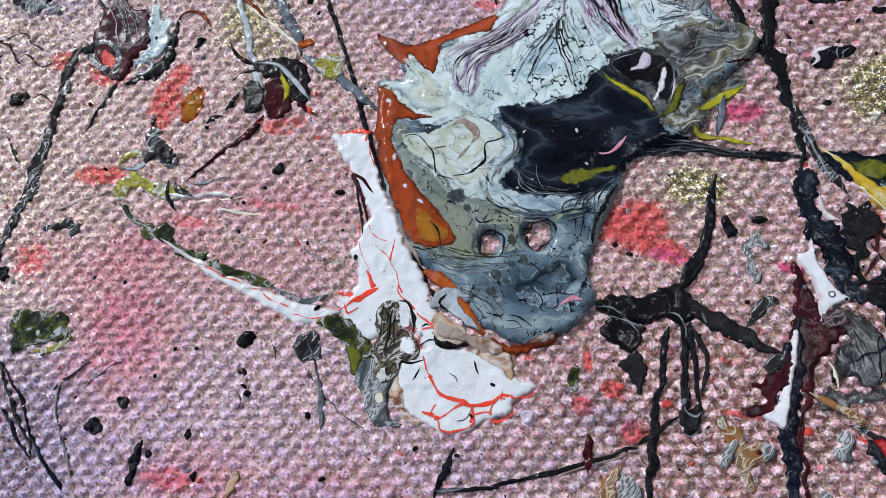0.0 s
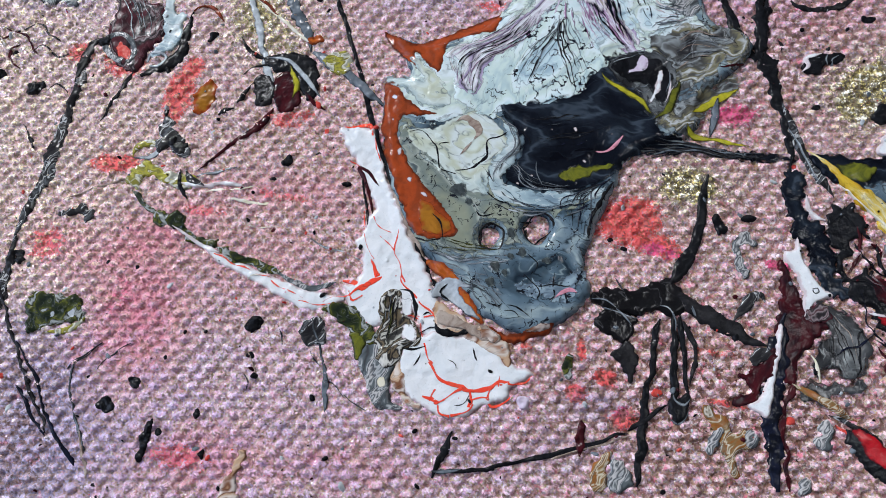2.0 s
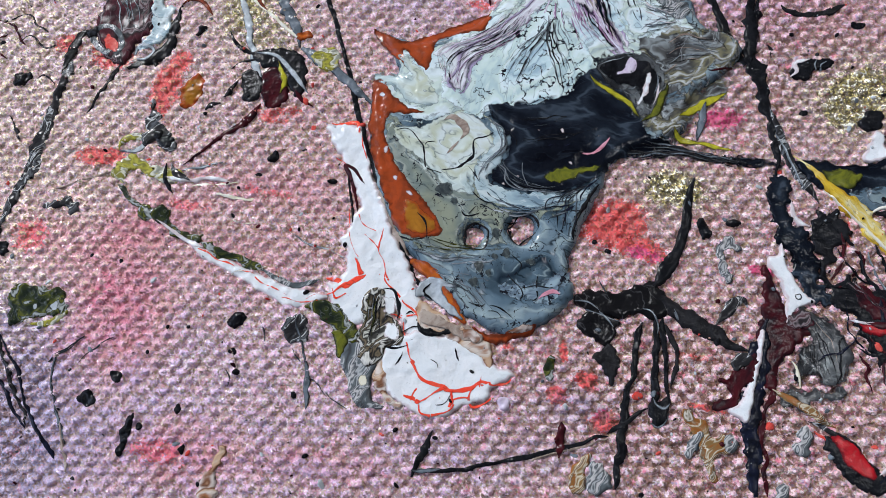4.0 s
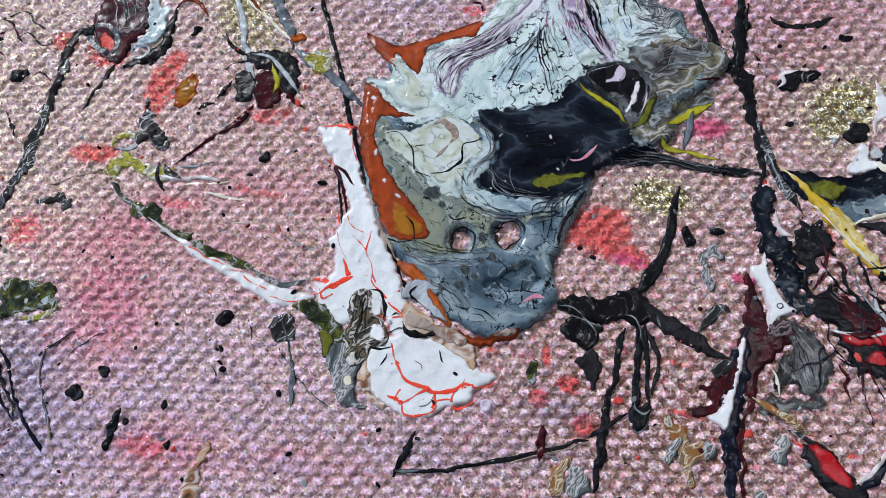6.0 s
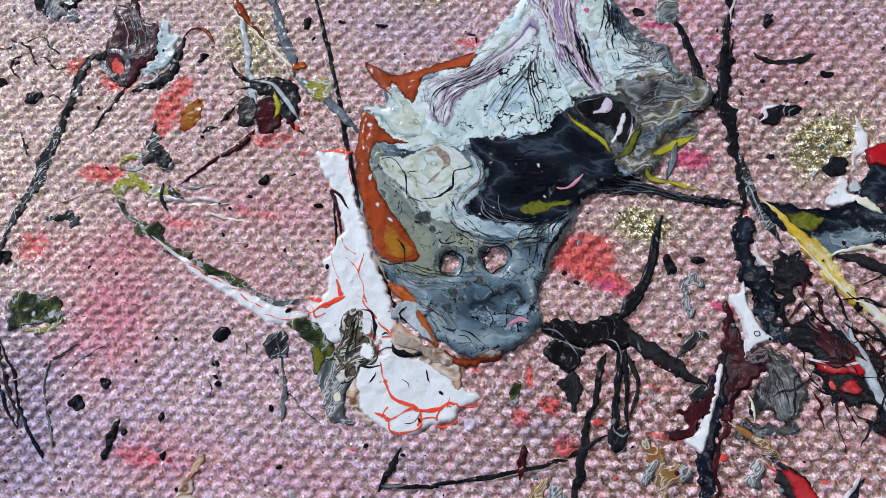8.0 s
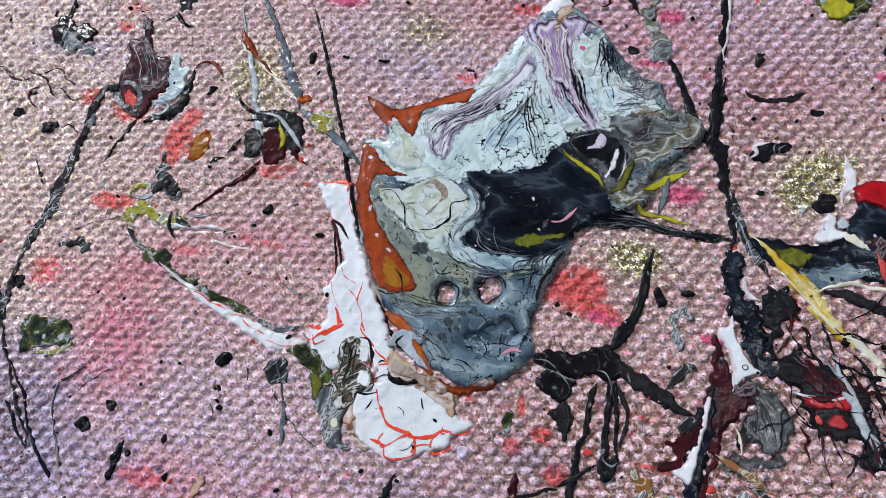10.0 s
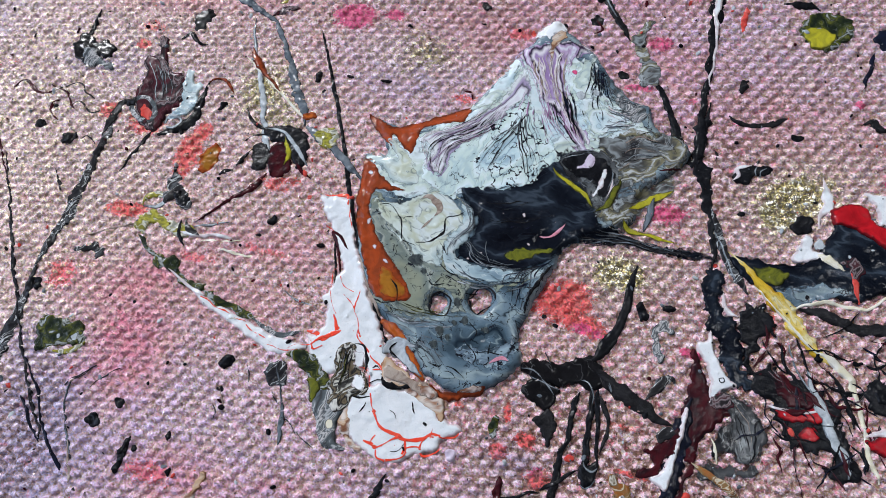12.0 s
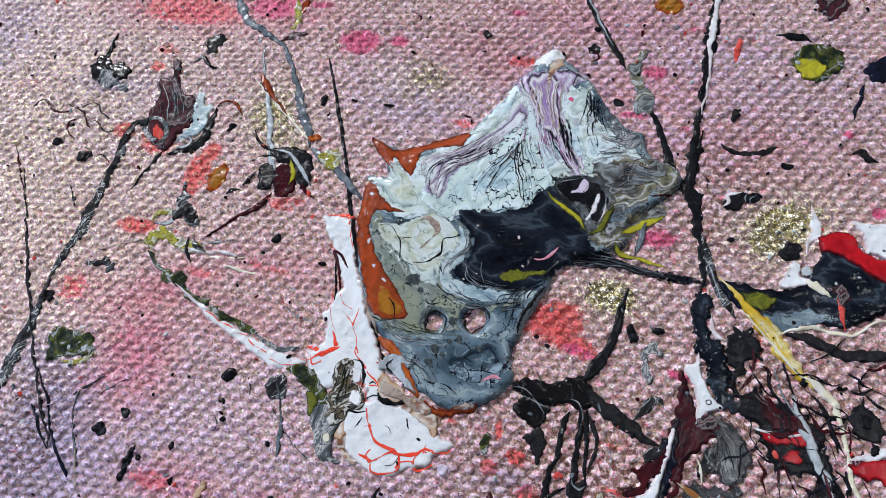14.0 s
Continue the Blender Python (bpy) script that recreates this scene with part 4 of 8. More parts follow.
pour('pale_shoulder', 'mint', [(-0.2, 38.6), (1, 40.4), (2.8, 42.9), (4.1, 45.4), (5.1, 46), (5.1, 43.9), (4.5, 42), (3.5, 40.2), (1.4, 38.7)], thick=0.0405, edge=0.4, fill=1, ragged=0.19, parent=big, bleed=0.6)
lil = pour('lilac_pool', 'lilacpour', [(4.2, 45.9), (6.4, 47.8), (9, 47.9), (11.6, 48.4), (13.1, 47), (11, 45.6), (10.5, 43.2), (11.5, 40.2), (13.1, 36.8), (13.7, 34.4), (12.5, 34), (11.1, 35.8), (9.4, 38), (7.8, 39.9), (6.6, 42.6), (5.3, 44.8)], thick=0.0585, edge=0.5, fill=1, ragged=0.32, parent=big, bleed=0.8)
plat = pour('white_plateau', 'mint', [(11.1, 45.2), (13.1, 46.9), (13.7, 44.7), (13.2, 42.6), (14.4, 41), (16.5, 40), (18.3, 40.9), (19.1, 39.4), (17.2, 38), (15.5, 37.1), (14.5, 35.9), (13.4, 36.2), (12.3, 38.7), (11.2, 40.7), (10.5, 43.2)], thick=0.054, edge=0.5, fill=1, ragged=0.32, parent=big, bleed=0.9)
pour('grey_lobe', 'greybands', [(14.6, 44.2), (16, 42.9), (17.2, 41.5), (19.3, 41), (19.6, 39.5), (18.5, 38.1), (16.7, 38.6), (15.7, 40.6), (14.8, 42.3)], thick=0.05, edge=0.4, fill=1, ragged=0.24, parent=big, bleed=0.8)
pour('dark_tip', 'swirl', [(19.7, 37.6), (22.1, 38.1), (23.4, 37), (23.8, 35.6), (23, 34.3), (21.3, 33.1), (20.5, 35), (19.6, 36.2)], thick=0.06, edge=0.4, fill=1, ragged=0.32, parent=big, bleed=0.7)
pour('white_cap', 'white', [(5.9, 47.9), (6.6, 49.5), (8.2, 50.9), (9.4, 50.6), (9.8, 49.5), (8.6, 48.7), (7.9, 47.8), (6.9, 48.3)], thick=0.063, edge=0.4, fill=1, ragged=0.24, parent=big)
pour('cream_fold', 'creamrust', [(8.4, 48.9), (9.7, 49.6), (9.9, 48.4), (9, 47.3), (8.5, 45.4), (7.8, 46.4), (8, 47.8)], thick=0.045, edge=0.3, fill=1, ragged=0.19, parent=big)
pour('smoky_halo', 'smokeswirl', [(9.8, 33.6), (11.8, 35.4), (15, 35.4), (17, 33.5), (17, 31), (16, 28.4), (14, 28.2), (13.2, 30.4), (11.3, 31.2)], thick=0.04, edge=0.5, fill=1, ragged=0.3, parent=big, bleed=0.9)
eye = pour('black_eye', 'black', [(10.7, 33.4), (11.9, 34.5), (14.2, 34.6), (15.8, 33.8), (16.3, 31.8), (15.5, 29.5), (14.6, 29.8), (14, 31.3), (12.5, 31.7), (11.5, 32.4)], thick=0.036, edge=0.4, fill=1, ragged=0.24, parent=big)
pour('white_stripe', 'white', [(14.9, 32.9), (15.5, 33), (15.3, 31.3), (14.5, 29.8), (14, 30), (14.5, 31.4)], thick=0.0225, edge=0.2, fill=1, ragged=0.1, parent=eye)
pour('rose_crescent', 'lilac', [(12.2, 32.8), (12.9, 33.7), (13.5, 34.7), (14.2, 34.1), (14, 33.2), (13.1, 32.7)], thick=0.0315, edge=0.2, fill=1, ragged=0.1, parent=eye)
streaks('flow_line', ['palegrey', 'navy', 'white'], [(15.8, 33.4), (15.9, 31.8), (15.1, 29.9)], [(16.4, 31.8), (16, 30.6), (15.4, 29.2)], 5, (0.11, 0.21), thick=0.03, seed=41, parent=eye)
streaks('flow_line', ['palegrey', 'grey'], [(12.6, 31.9), (13.6, 31.4), (14.2, 31.9)], [(12.6, 31.3), (13.7, 30.7), (14.4, 31.3)], 4, (0.08, 0.16), thick=0.03, seed=42, parent=eye)
streaks('flow_line', ['grey', 'palegrey'], [(10.2, 33.6), (12.2, 34.9), (14.7, 34.8), (16.2, 33.5)], [(9.9, 33.3), (12.2, 34.4), (14.7, 34.5), (15.9, 33.3)], 4, (0.11, 0.21), thick=0.03, seed=43, parent=eye)
strand('yellow_streak', 'yellow', [(9.53, 33.19), (10.31, 31.93), (11.98, 30.9), (13.53, 29.77), (14.36, 28.45)], [0.26, 0.47, 0.74, 0.53, 0.32], thick=0.08, parent=big, bleed=0.14)
strand('olive_streak', 'olive', [(16.85, 32.39), (16.43, 30.73), (15.45, 28.82), (14.44, 28.02)], [0.41, 0.83, 0.93, 0.52], thick=0.08, parent=big, bleed=0.14)
strand('yellow_streak', 'yellow', [(22.43, 31.63), (20.67, 30.67), (18.9, 29.49), (17.3, 28.64)], [0.51, 0.93, 0.72, 0.41], thick=0.12, parent=big, bleed=0.14)
strand('yellow_streak', 'yellow', [(17.44, 27.72), (18.16, 26.7), (20.63, 26.36), (23.44, 25.92)], [0.81, 0.5, 0.5, 0.2], thick=0.12, parent=big, bleed=0.14)
strand('grey_drip', 'grey', [(20.42, 30.56), (20.13, 29.04), (19.6, 26.79)], [0.61, 0.82, 0.61], thick=0.12, parent=big)
strand('dark_fold', 'taupe', [(-3.86, 27.52), (-2.84, 28.07), (-1.69, 27.51), (-1.27, 26.73), (-1.96, 25.53)], [0.21, 0.64, 0.96, 0.75, 0.21], thick=0.05, parent=big, bleed=0.14)
strand('dark_fold', 'taupe', [(-1.76, 25.86), (-2.65, 24.77), (-3.44, 23.8)], [0.16, 0.42, 0.21], thick=0.03, parent=big, bleed=0.14)
strand('crack', 'black', [(-7.66, 26.56), (-6.3, 26.44), (-5.55, 25.55), (-5.3, 24.35), (-5.16, 23.27), (-4.62, 22.63), (-3.51, 22.52)], [0.07, 0.10, 0.13, 0.10, 0.07], thick=0.03, ragged=1.1, parent=big)
strand('crack', 'black', [(-5.33, 25.33), (-4.83, 25.77), (-4.12, 25.87)], [0.07, 0.10, 0.07], thick=0.03, ragged=1.1, parent=big)
strand('crack', 'black', [(-3.51, 22.73), (-2.01, 23.16), (-1.02, 24.34), (-0.53, 25.42), (0.47, 26.06), (1.38, 26.6)], [0.07, 0.13, 0.22, 0.13, 0.07], thick=0.03, ragged=1.1, parent=big)
strand('crack', 'black', [(-0.9, 23.16), (-0.38, 22.2), (0.13, 21.88)], [0.07, 0.13, 0.09], thick=0.03, ragged=1.1, parent=big)
strand('crack', 'black', [(1.88, 27.26), (3, 26.05), (3.2, 25.29)], [0.07, 0.10, 0.07], thick=0.03, ragged=1.1, parent=big)
strand('crack', 'black', [(-0.42, 18.75), (-0.04, 19.58), (0.56, 19.38)], [0.07, 0.09, 0.09], thick=0.03, ragged=1.1, parent=big)
strand('crack', 'black', [(-7.21, 16.45), (-5.69, 16.05), (-4.41, 16.27)], [0.09, 0.12, 0.09], thick=0.03, ragged=1.1, parent=big)
strand('crack', 'black', [(-4.98, 18.42), (-4.36, 17.6), (-4.42, 16.47)], [0.07, 0.15, 0.12, 0.07], thick=0.03, ragged=1.1, parent=big)
strand('crack', 'black', [(-0.28, 10.59), (0.68, 10.31), (1.43, 10.62)], [0.07, 0.17, 0.08], thick=0.03, ragged=1.1, parent=big)
strand('crack', 'black', [(1.34, 10.04), (2.2, 9.67), (2.58, 9.3)], [0.07, 0.14, 0.07], thick=0.03, ragged=1.1, parent=big)
strand('crack', 'black', [(10.93, 22.2), (10.32, 21.06), (9.62, 19.87), (8.92, 18.6), (8.6, 17.08)], [0.12, 0.36, 0.41, 0.24, 0.12], thick=0.03, ragged=1.1, parent=big)
strand('crack', 'black', [(1.86, 10.62), (2.81, 10.35), (3.52, 9.7)], [0.07, 0.14, 0.08], thick=0.03, ragged=1.1, parent=big)
streaks('flow_line', ['black', 'black', 'lilac', 'white', 'violet', 'grey'], [(3, 40.3), (1.2, 37.9), (-1.2, 36.3), (-3.6, 35.5), (-4.6, 34.6), (-4.3, 33.2), (-3.5, 31.6)], [(4.4, 39.6), (3.3, 36.9), (1.4, 35.3), (-0.6, 34.3), (-1.9, 32.9), (-2.3, 31.2), (-1.8, 29.9)], 26, (0.06, 0.17), thick=0.03, seed=3, parent=fan)
streaks('flow_line', ['grey', 'palegrey', 'black'], [(6.1, 39.6), (4.8, 37.2), (3, 35.5), (1.7, 33.2), (1.2, 30.9)], [(6.6, 39.6), (5.8, 36.6), (4.5, 34.3), (3.5, 32), (3, 29.8)], 9, (0.08, 0.2), thick=0.02, seed=5, parent=big)
streaks('flow_line', ['palegrey', 'white', 'grey', 'black'], [(6.6, 39.6), (7.1, 37.2), (8.1, 35.4), (8.9, 33.1)], [(5.8, 38.4), (5.8, 35.4), (6.6, 33.1), (7.1, 30.9)], 9, (0.1, 0.25), thick=0.02, seed=6, parent=big)
streaks('flow_line', ['violet', 'lilac', 'black', 'violet', 'white'], [(7.7, 40.7), (8.4, 38.3), (9.7, 36.2), (11.2, 35)], [(9.8, 40.7), (11.3, 38.2), (12.3, 36.5), (13.2, 35.2)], 18, (0.12, 0.34), thick=0.03, seed=7, parent=lil)
streaks('flow_line', ['violet', 'lilac', 'taupe', 'grey', 'white'], [(5.4, 45.4), (6.7, 42.6), (8.1, 39.8)], [(10.1, 47), (9.8, 43.6), (11, 39.4)], 18, (0.12, 0.34), thick=0.03, seed=8, parent=lil)
streaks('flow_line', ['black', 'navy', 'grey'], [(12.8, 46.1), (12.8, 43.2), (12.1, 40.2), (13, 37.5)], [(14.2, 44.8), (14.8, 42.7), (15.8, 40.6), (16.6, 39.2)], 11, (0.1, 0.32), thick=0.02, seed=9, parent=plat)
streaks('flow_line', ['grey', 'palegrey'], [(13.5, 45.4), (15.7, 41.7), (18.3, 40.9)], [(14.3, 37), (16.6, 38.6), (19.3, 39.5)], 10, (0.1, 0.26), thick=0.02, seed=19, parent=plat)
streaks('flow_line', ['taupe', 'palegrey', 'black', 'palegrey'], [(16.8, 36.9), (18.9, 37.8), (21.3, 37.1), (22.7, 35.4)], [(16.1, 31.8), (17.5, 33.5), (19.7, 33.9), (21.6, 34)], 14, (0.08, 0.18), thick=0.02, seed=10, parent=swirl)
streaks('flow_line', ['grey', 'soot'], [(14.4, 26.9), (17.3, 26.3), (22, 25.4), (26.7, 25.2)], [(12.4, 24.3), (17.2, 25.2), (21.9, 24.6), (26.1, 24.2)], 7, (0.15, 0.30), thick=0.04, seed=11, parent=dark)
streaks('flow_line', ['palegrey', 'grey'], [(-3.3, 14.7), (-5.3, 15.3), (-6.6, 16.5)], [(3.5, 15), (-0.8, 14), (-5.3, 14.9)], 6, (0.10, 0.30), thick=0.02, seed=12, parent=big)
streaks('flow_line', ['grey', 'palegrey'], [(-2.3, 13.5), (-1.3, 11.5), (0.7, 9.2)], [(-0.8, 14), (0.7, 11.6), (3, 9.2)], 5, (0.10, 0.24), thick=0.02, seed=13, parent=big)
streaks('flow_line', ['palegrey', 'grey'], [(1.3, 23.8), (3, 21.7), (5.7, 21), (8.4, 21.3)], [(2.3, 23.8), (4, 22.2), (6.5, 21.7), (10.3, 21.9)], 6, (0.08, 0.15), thick=0.03, seed=14, parent=dark)
streaks('flow_line', ['palegrey', 'slate', 'grey'], [(0.4, 28.4), (2.2, 26.8), (2.5, 25.1), (1, 23.3), (0.8, 21.9), (2, 20.7)], [(-0.3, 29), (1.5, 27), (1.7, 25.1), (0.5, 23.8), (0.1, 22.2), (1.3, 20.3)], 6, (0.10, 0.26), thick=0.03, seed=15, parent=big)
streaks('flow_line', ['black', 'grey', 'navy'], [(11.2, 22.8), (9.4, 21.2), (8.8, 18.6), (8.3, 16.6)], [(9.4, 21.4), (6.4, 20.4), (6.4, 17.6), (6.9, 16.1)], 9, (0.08, 0.22), thick=0.02, seed=16, parent=big)
for x, y, rx, ry, turn in ((-3.1, 21.1, 0.82, 0.72, -0), (-2.1, 19.9, 0.51, 0.51, -0), (-2.3, 20.0, 0.31, 0.26, -0), (-6.6, 25.9, 0.21, 0.21, -0), (5.0, 14.6, 0.49, 0.44, -0), (0.5, 14.0, 0.59, 0.68, -0), (1.3, 13.5, 0.44, 0.49, -0), (1.8, 15.0, 0.49, 0.49, -0), (0.1, 12.5, 0.58, 0.58, -0), (2.8, 15.4, 0.44, 0.59, -0), (1.8, 17.0, 0.50, 0.70, -0),):
    blot('pigment_dot', 'smoke', x, y, rx, ry, turn, parent=big, thick=0.03, fill=1)
for x, y, rx, ry, turn in ((-8.8, 25.9, 0.21, 0.27, -0), (-8.7, 24.6, 0.27, 0.48, -20), (-7.6, 21.9, 0.37, 0.37, -0), (-6.2, 20.5, 0.47, 0.31, -30), (-9.5, 30.2, 0.39, 0.33, -0), (-9.5, 27.8, 0.22, 0.27, -0), (-2.8, 35.9, 0.22, 0.22, -0), (-5.0, 35.8, 0.17, 0.17, -0), (7.4, 27.0, 0.26, 0.36, -0), (8.2, 23.9, 0.31, 0.25, -0), (2.3, 21.7, 0.26, 0.20, -0), (5.0, 21.4, 0.10, 0.10, -0), (3.5, 22.5, 0.31, 0.20, -0), (5.3, 27.0, 0.26, 0.21, -0), (10.7, 26.6, 0.15, 0.15, -0),):
    blot('pigment_dot', 'white', x, y, rx, ry, turn, parent=big, thick=0.04, fill=1)
strand('hole_rim', 'soot', [(-0.98, 16.91), (-0.5, 17.88), (0.48, 18.04), (1.08, 17.03), (0.6, 15.91), (-0.47, 15.9), (-0.98, 16.81)], [0.12, 0.16, 0.1, 0.2], thick=0.03, ragged=0.9, taper=False, parent=big)
strand('hole_rim', 'soot', [(2.83, 17.55), (3.41, 18.77), (4.68, 19.03), (5.35, 18.07), (4.86, 16.75), (3.99, 16.04), (3.12, 16.54), (2.83, 17.44)], [0.12, 0.16, 0.1, 0.2], thick=0.03, ragged=0.9, taper=False, parent=big)
strand('dark_fringe', 'taupe', [(-9.6, 21.93), (-8.89, 20.07), (-8.16, 18.5), (-7.21, 16.65), (-5.83, 14.54)], [0.31, 0.41, 0.62, 0.72, 0.51], thick=0.12, parent=big)
strand('dark_fringe', 'black', [(-6.88, 15.94), (-6.01, 14.03), (-5.38, 12.95), (-4.66, 11.97), (-4.82, 11.09)], [0.49, 0.79, 0.99, 0.59, 0.3], thick=0.14, ragged=0.5, parent=big)

# the white splash with coral veins
wsp = pour('white_splash', 'white', [(-14.5, 27.2), (-12.8, 27.4), (-11.2, 27.1), (-10.6, 24.9), (-9.8, 22.5), (-9, 20.3), (-8, 18.2), (-6.8, 15.9), (-5.6, 13.8), (-4.8, 12), (-4.4, 10.5), (-3.1, 9.3), (-3.1, 8), (-4.5, 7.4), (-5.7, 8), (-6.1, 9.3), (-7.4, 10.5), (-8.6, 11), (-9.5, 8.5), (-10.8, 8.5), (-12.6, 10.1), (-13.1, 11.8), (-12, 12.8), (-11.5, 14.5), (-12.1, 16), (-11.4, 17.9), (-10.9, 19.2), (-11.6, 21.4), (-13, 23.8), (-14.1, 25.6)], thick=0.28, edge=0.5, fill=0.93, ragged=0.3)
named(wsp, 'glossy white paint splash webbed with coral red veins', 'paint splash')
lobe = pour('white_lobe', 'white', [(-5.4, 8), (-3.1, 8), (-0.7, 7.8), (1.2, 6.8), (1.9, 5.7), (4, 5.1), (3.9, 4.4), (2.4, 3.7), (1.5, 2.5), (-0.3, 1.9), (-2.1, 0.9), (-3.8, 0.9), (-5.5, 1.7), (-6.9, 2.8), (-7.6, 4), (-7.6, 5.7), (-6.8, 7)], thick=0.3, edge=0.5, fill=0.93, ragged=0.25, parent=wsp)
strand('white_branch', 'white', [(-26.73, 15.13), (-24.49, 14.01), (-21.23, 12.62), (-18.03, 11.26), (-15.7, 10.51), (-12.97, 10.75)], [0.7, 1.11, 1.01, 1.51, 1.81, 1.71], thick=0.2, ragged=0.25, parent=wsp)
pour('cream_edge', 'creamrust', [(-7.8, 5.9), (-7.1, 4.3), (-6.7, 2.7), (-5.5, 1.7), (-6.2, 1.5), (-7.4, 2.4), (-8.2, 3.8), (-8.2, 5.3)], thick=0.15, edge=0.3, fill=0.96, ragged=0.2, parent=wsp)
pour('cream_edge', 'creamrust', [(-4.6, 10.8), (-3.1, 10.1), (-1.2, 8.9), (0.7, 8.1), (1.9, 6.8), (1.9, 5.4), (1.2, 5.9), (-0.2, 6.8), (-2.6, 7.8), (-4.2, 7.9), (-4.8, 9.1)], thick=0.16, edge=0.3, fill=0.96, ragged=0.2, parent=wsp)
pour('grey_fold', 'greybands', [(-10.7, 6.8), (-9.5, 7), (-8.3, 6.6), (-7.8, 5.3), (-8.2, 3.8), (-8.1, 2), (-7, 1.5), (-8, 1.2), (-9.3, 1.4), (-10.1, 2.4), (-10.5, 3.7), (-11.3, 5.2)], thick=0.24, edge=0.4, fill=0.96, ragged=0.15, parent=wsp)
pour('swirl_fold', 'swirlwhite', [(-9.4, 11.2), (-8.6, 11.8), (-7.7, 11.4), (-7.2, 9.5), (-6.2, 8.6), (-5.7, 7.6), (-6, 6.7), (-7.2, 6.6), (-7.6, 5.4), (-8.7, 4.7), (-9.7, 5.6), (-9.4, 6.6), (-10.3, 7.1), (-9.5, 8.5), (-9.7, 9.9)], thick=0.24, edge=0.4, fill=0.96, ragged=0.15, parent=wsp)
pour('green_black_drip', 'greenblack', [(-14.9, 9.8), (-13.4, 10.5), (-12.2, 10.3), (-10.9, 9.2), (-9.8, 8), (-9.6, 7), (-10.7, 6.7), (-11.7, 7.4), (-12.8, 8.4), (-13.9, 9.3)], thick=0.16, edge=0.35, fill=0.96, ragged=0.25, parent=wsp)
pour('dark_lip', 'black', [(-4.8, 9.2), (-4.1, 8.5), (-2.6, 8.3), (-1.4, 8.7), (-1.7, 8), (-3.1, 7.7), (-4.3, 8)], thick=0.12, edge=0.2, fill=0.96, ragged=0.2, parent=wsp)
pour('taupe_lip', 'taupe', [(-4.3, 10), (-3.1, 9.7), (-1.7, 9.1), (0.2, 8.6), (1.2, 7.7), (0.7, 7.3), (-0.7, 7.6), (-2.1, 8.3), (-3.6, 8.6), (-4.5, 9.2)], thick=0.14, edge=0.25, fill=0.96, ragged=0.2, parent=wsp)
pour('pale_curl', 'palegrey', [(-5, 11.2), (-4.8, 12.4), (-3.7, 12.9), (-2.3, 12.5), (-1.4, 12), (-2.7, 12), (-2.1, 10.9), (-0.7, 9.4), (-1.7, 9.6), (-3.2, 10.7), (-4.1, 11.1)], thick=0.12, edge=0.2, fill=0.9, ragged=0.15, parent=wsp)
pour('green_foot', 'olive', [(-12.4, 7.5), (-11.8, 7.9), (-10.8, 7.4), (-10.7, 6.1), (-11.4, 5.3), (-11.8, 6.5)], thick=0.1, edge=0.25, fill=0.96, ragged=0.25, parent=wsp)
strand('coral_vein', 'vein', [(-7.95, 13.16), (-7.3, 11.93), (-6.07, 10.68), (-4.67, 9.44)], [0.15, 0.19, 0.24, 0.29], thick=0.008, ragged=0.6, taper=False, parent=wsp, bleed=0.07)
strand('coral_vein', 'vein', [(-8.34, 17.21), (-8.66, 15.42), (-7.98, 13.81), (-7.42, 12.42)], [0.1, 0.2, 0.15, 0.2], thick=0.008, ragged=0.6, taper=False, parent=wsp, bleed=0.07)
strand('coral_vein', 'vein', [(-11.36, 16.93), (-10.98, 15.65), (-10.4, 14.38)], [0.1, 0.15, 0.15], thick=0.008, ragged=0.6, taper=False, parent=wsp, bleed=0.07)
strand('coral_vein', 'vein', [(-10.46, 14.48), (-10.15, 13.48), (-10.01, 12.78)], [0.2, 0.3, 0.5], thick=0.008, ragged=0.6, taper=False, parent=wsp, bleed=0.07)
strand('coral_vein', 'vein', [(-13.08, 12.34), (-11.97, 12.25), (-11.06, 11.97), (-10.34, 12.48), (-9.52, 12.89)], [0.15, 0.45, 0.7, 0.6, 0.25], thick=0.008, ragged=0.6, taper=False, parent=wsp, bleed=0.07)
strand('coral_vein', 'vein', [(-12.39, 11.06), (-11.82, 11.46), (-11.05, 11.87)], [0.2, 0.4, 0.35], thick=0.008, ragged=0.6, taper=False, parent=wsp, bleed=0.07)
strand('coral_vein', 'vein', [(-12.31, 11.36), (-11.96, 10.57), (-11.29, 10.98)], [0.15, 0.25, 0.2], thick=0.008, ragged=0.6, taper=False, parent=wsp, bleed=0.07)
strand('coral_vein', 'vein', [(-14.75, 10.52), (-13.57, 10.84), (-12.4, 11.26)], [0.1, 0.15, 0.15], thick=0.008, ragged=0.6, taper=False, parent=wsp, bleed=0.07)
strand('coral_vein', 'vein', [(-5.92, 9.28), (-5.55, 7.38), (-5.02, 5.98), (-4.61, 5.2)], [0.09, 0.19, 0.19, 0.24], thick=0.008, ragged=0.6, taper=False, parent=wsp, bleed=0.07)
strand('coral_vein', 'vein', [(-4.71, 5.38), (-4.11, 4.38), (-3.06, 3.76), (-2.02, 3.38)], [0.23, 0.28, 0.42, 0.37], thick=0.008, ragged=0.6, taper=False, parent=wsp, bleed=0.07)
strand('coral_vein', 'vein', [(-2.11, 3.38), (-0.99, 3.28), (0.21, 3.49), (1.31, 3.89), (2.37, 3.78), (3.29, 4.04), (3.98, 4.6)], [0.46, 0.32, 0.41, 0.32, 0.41, 0.27, 0.14], thick=0.008, ragged=0.6, taper=False, parent=wsp, bleed=0.07)
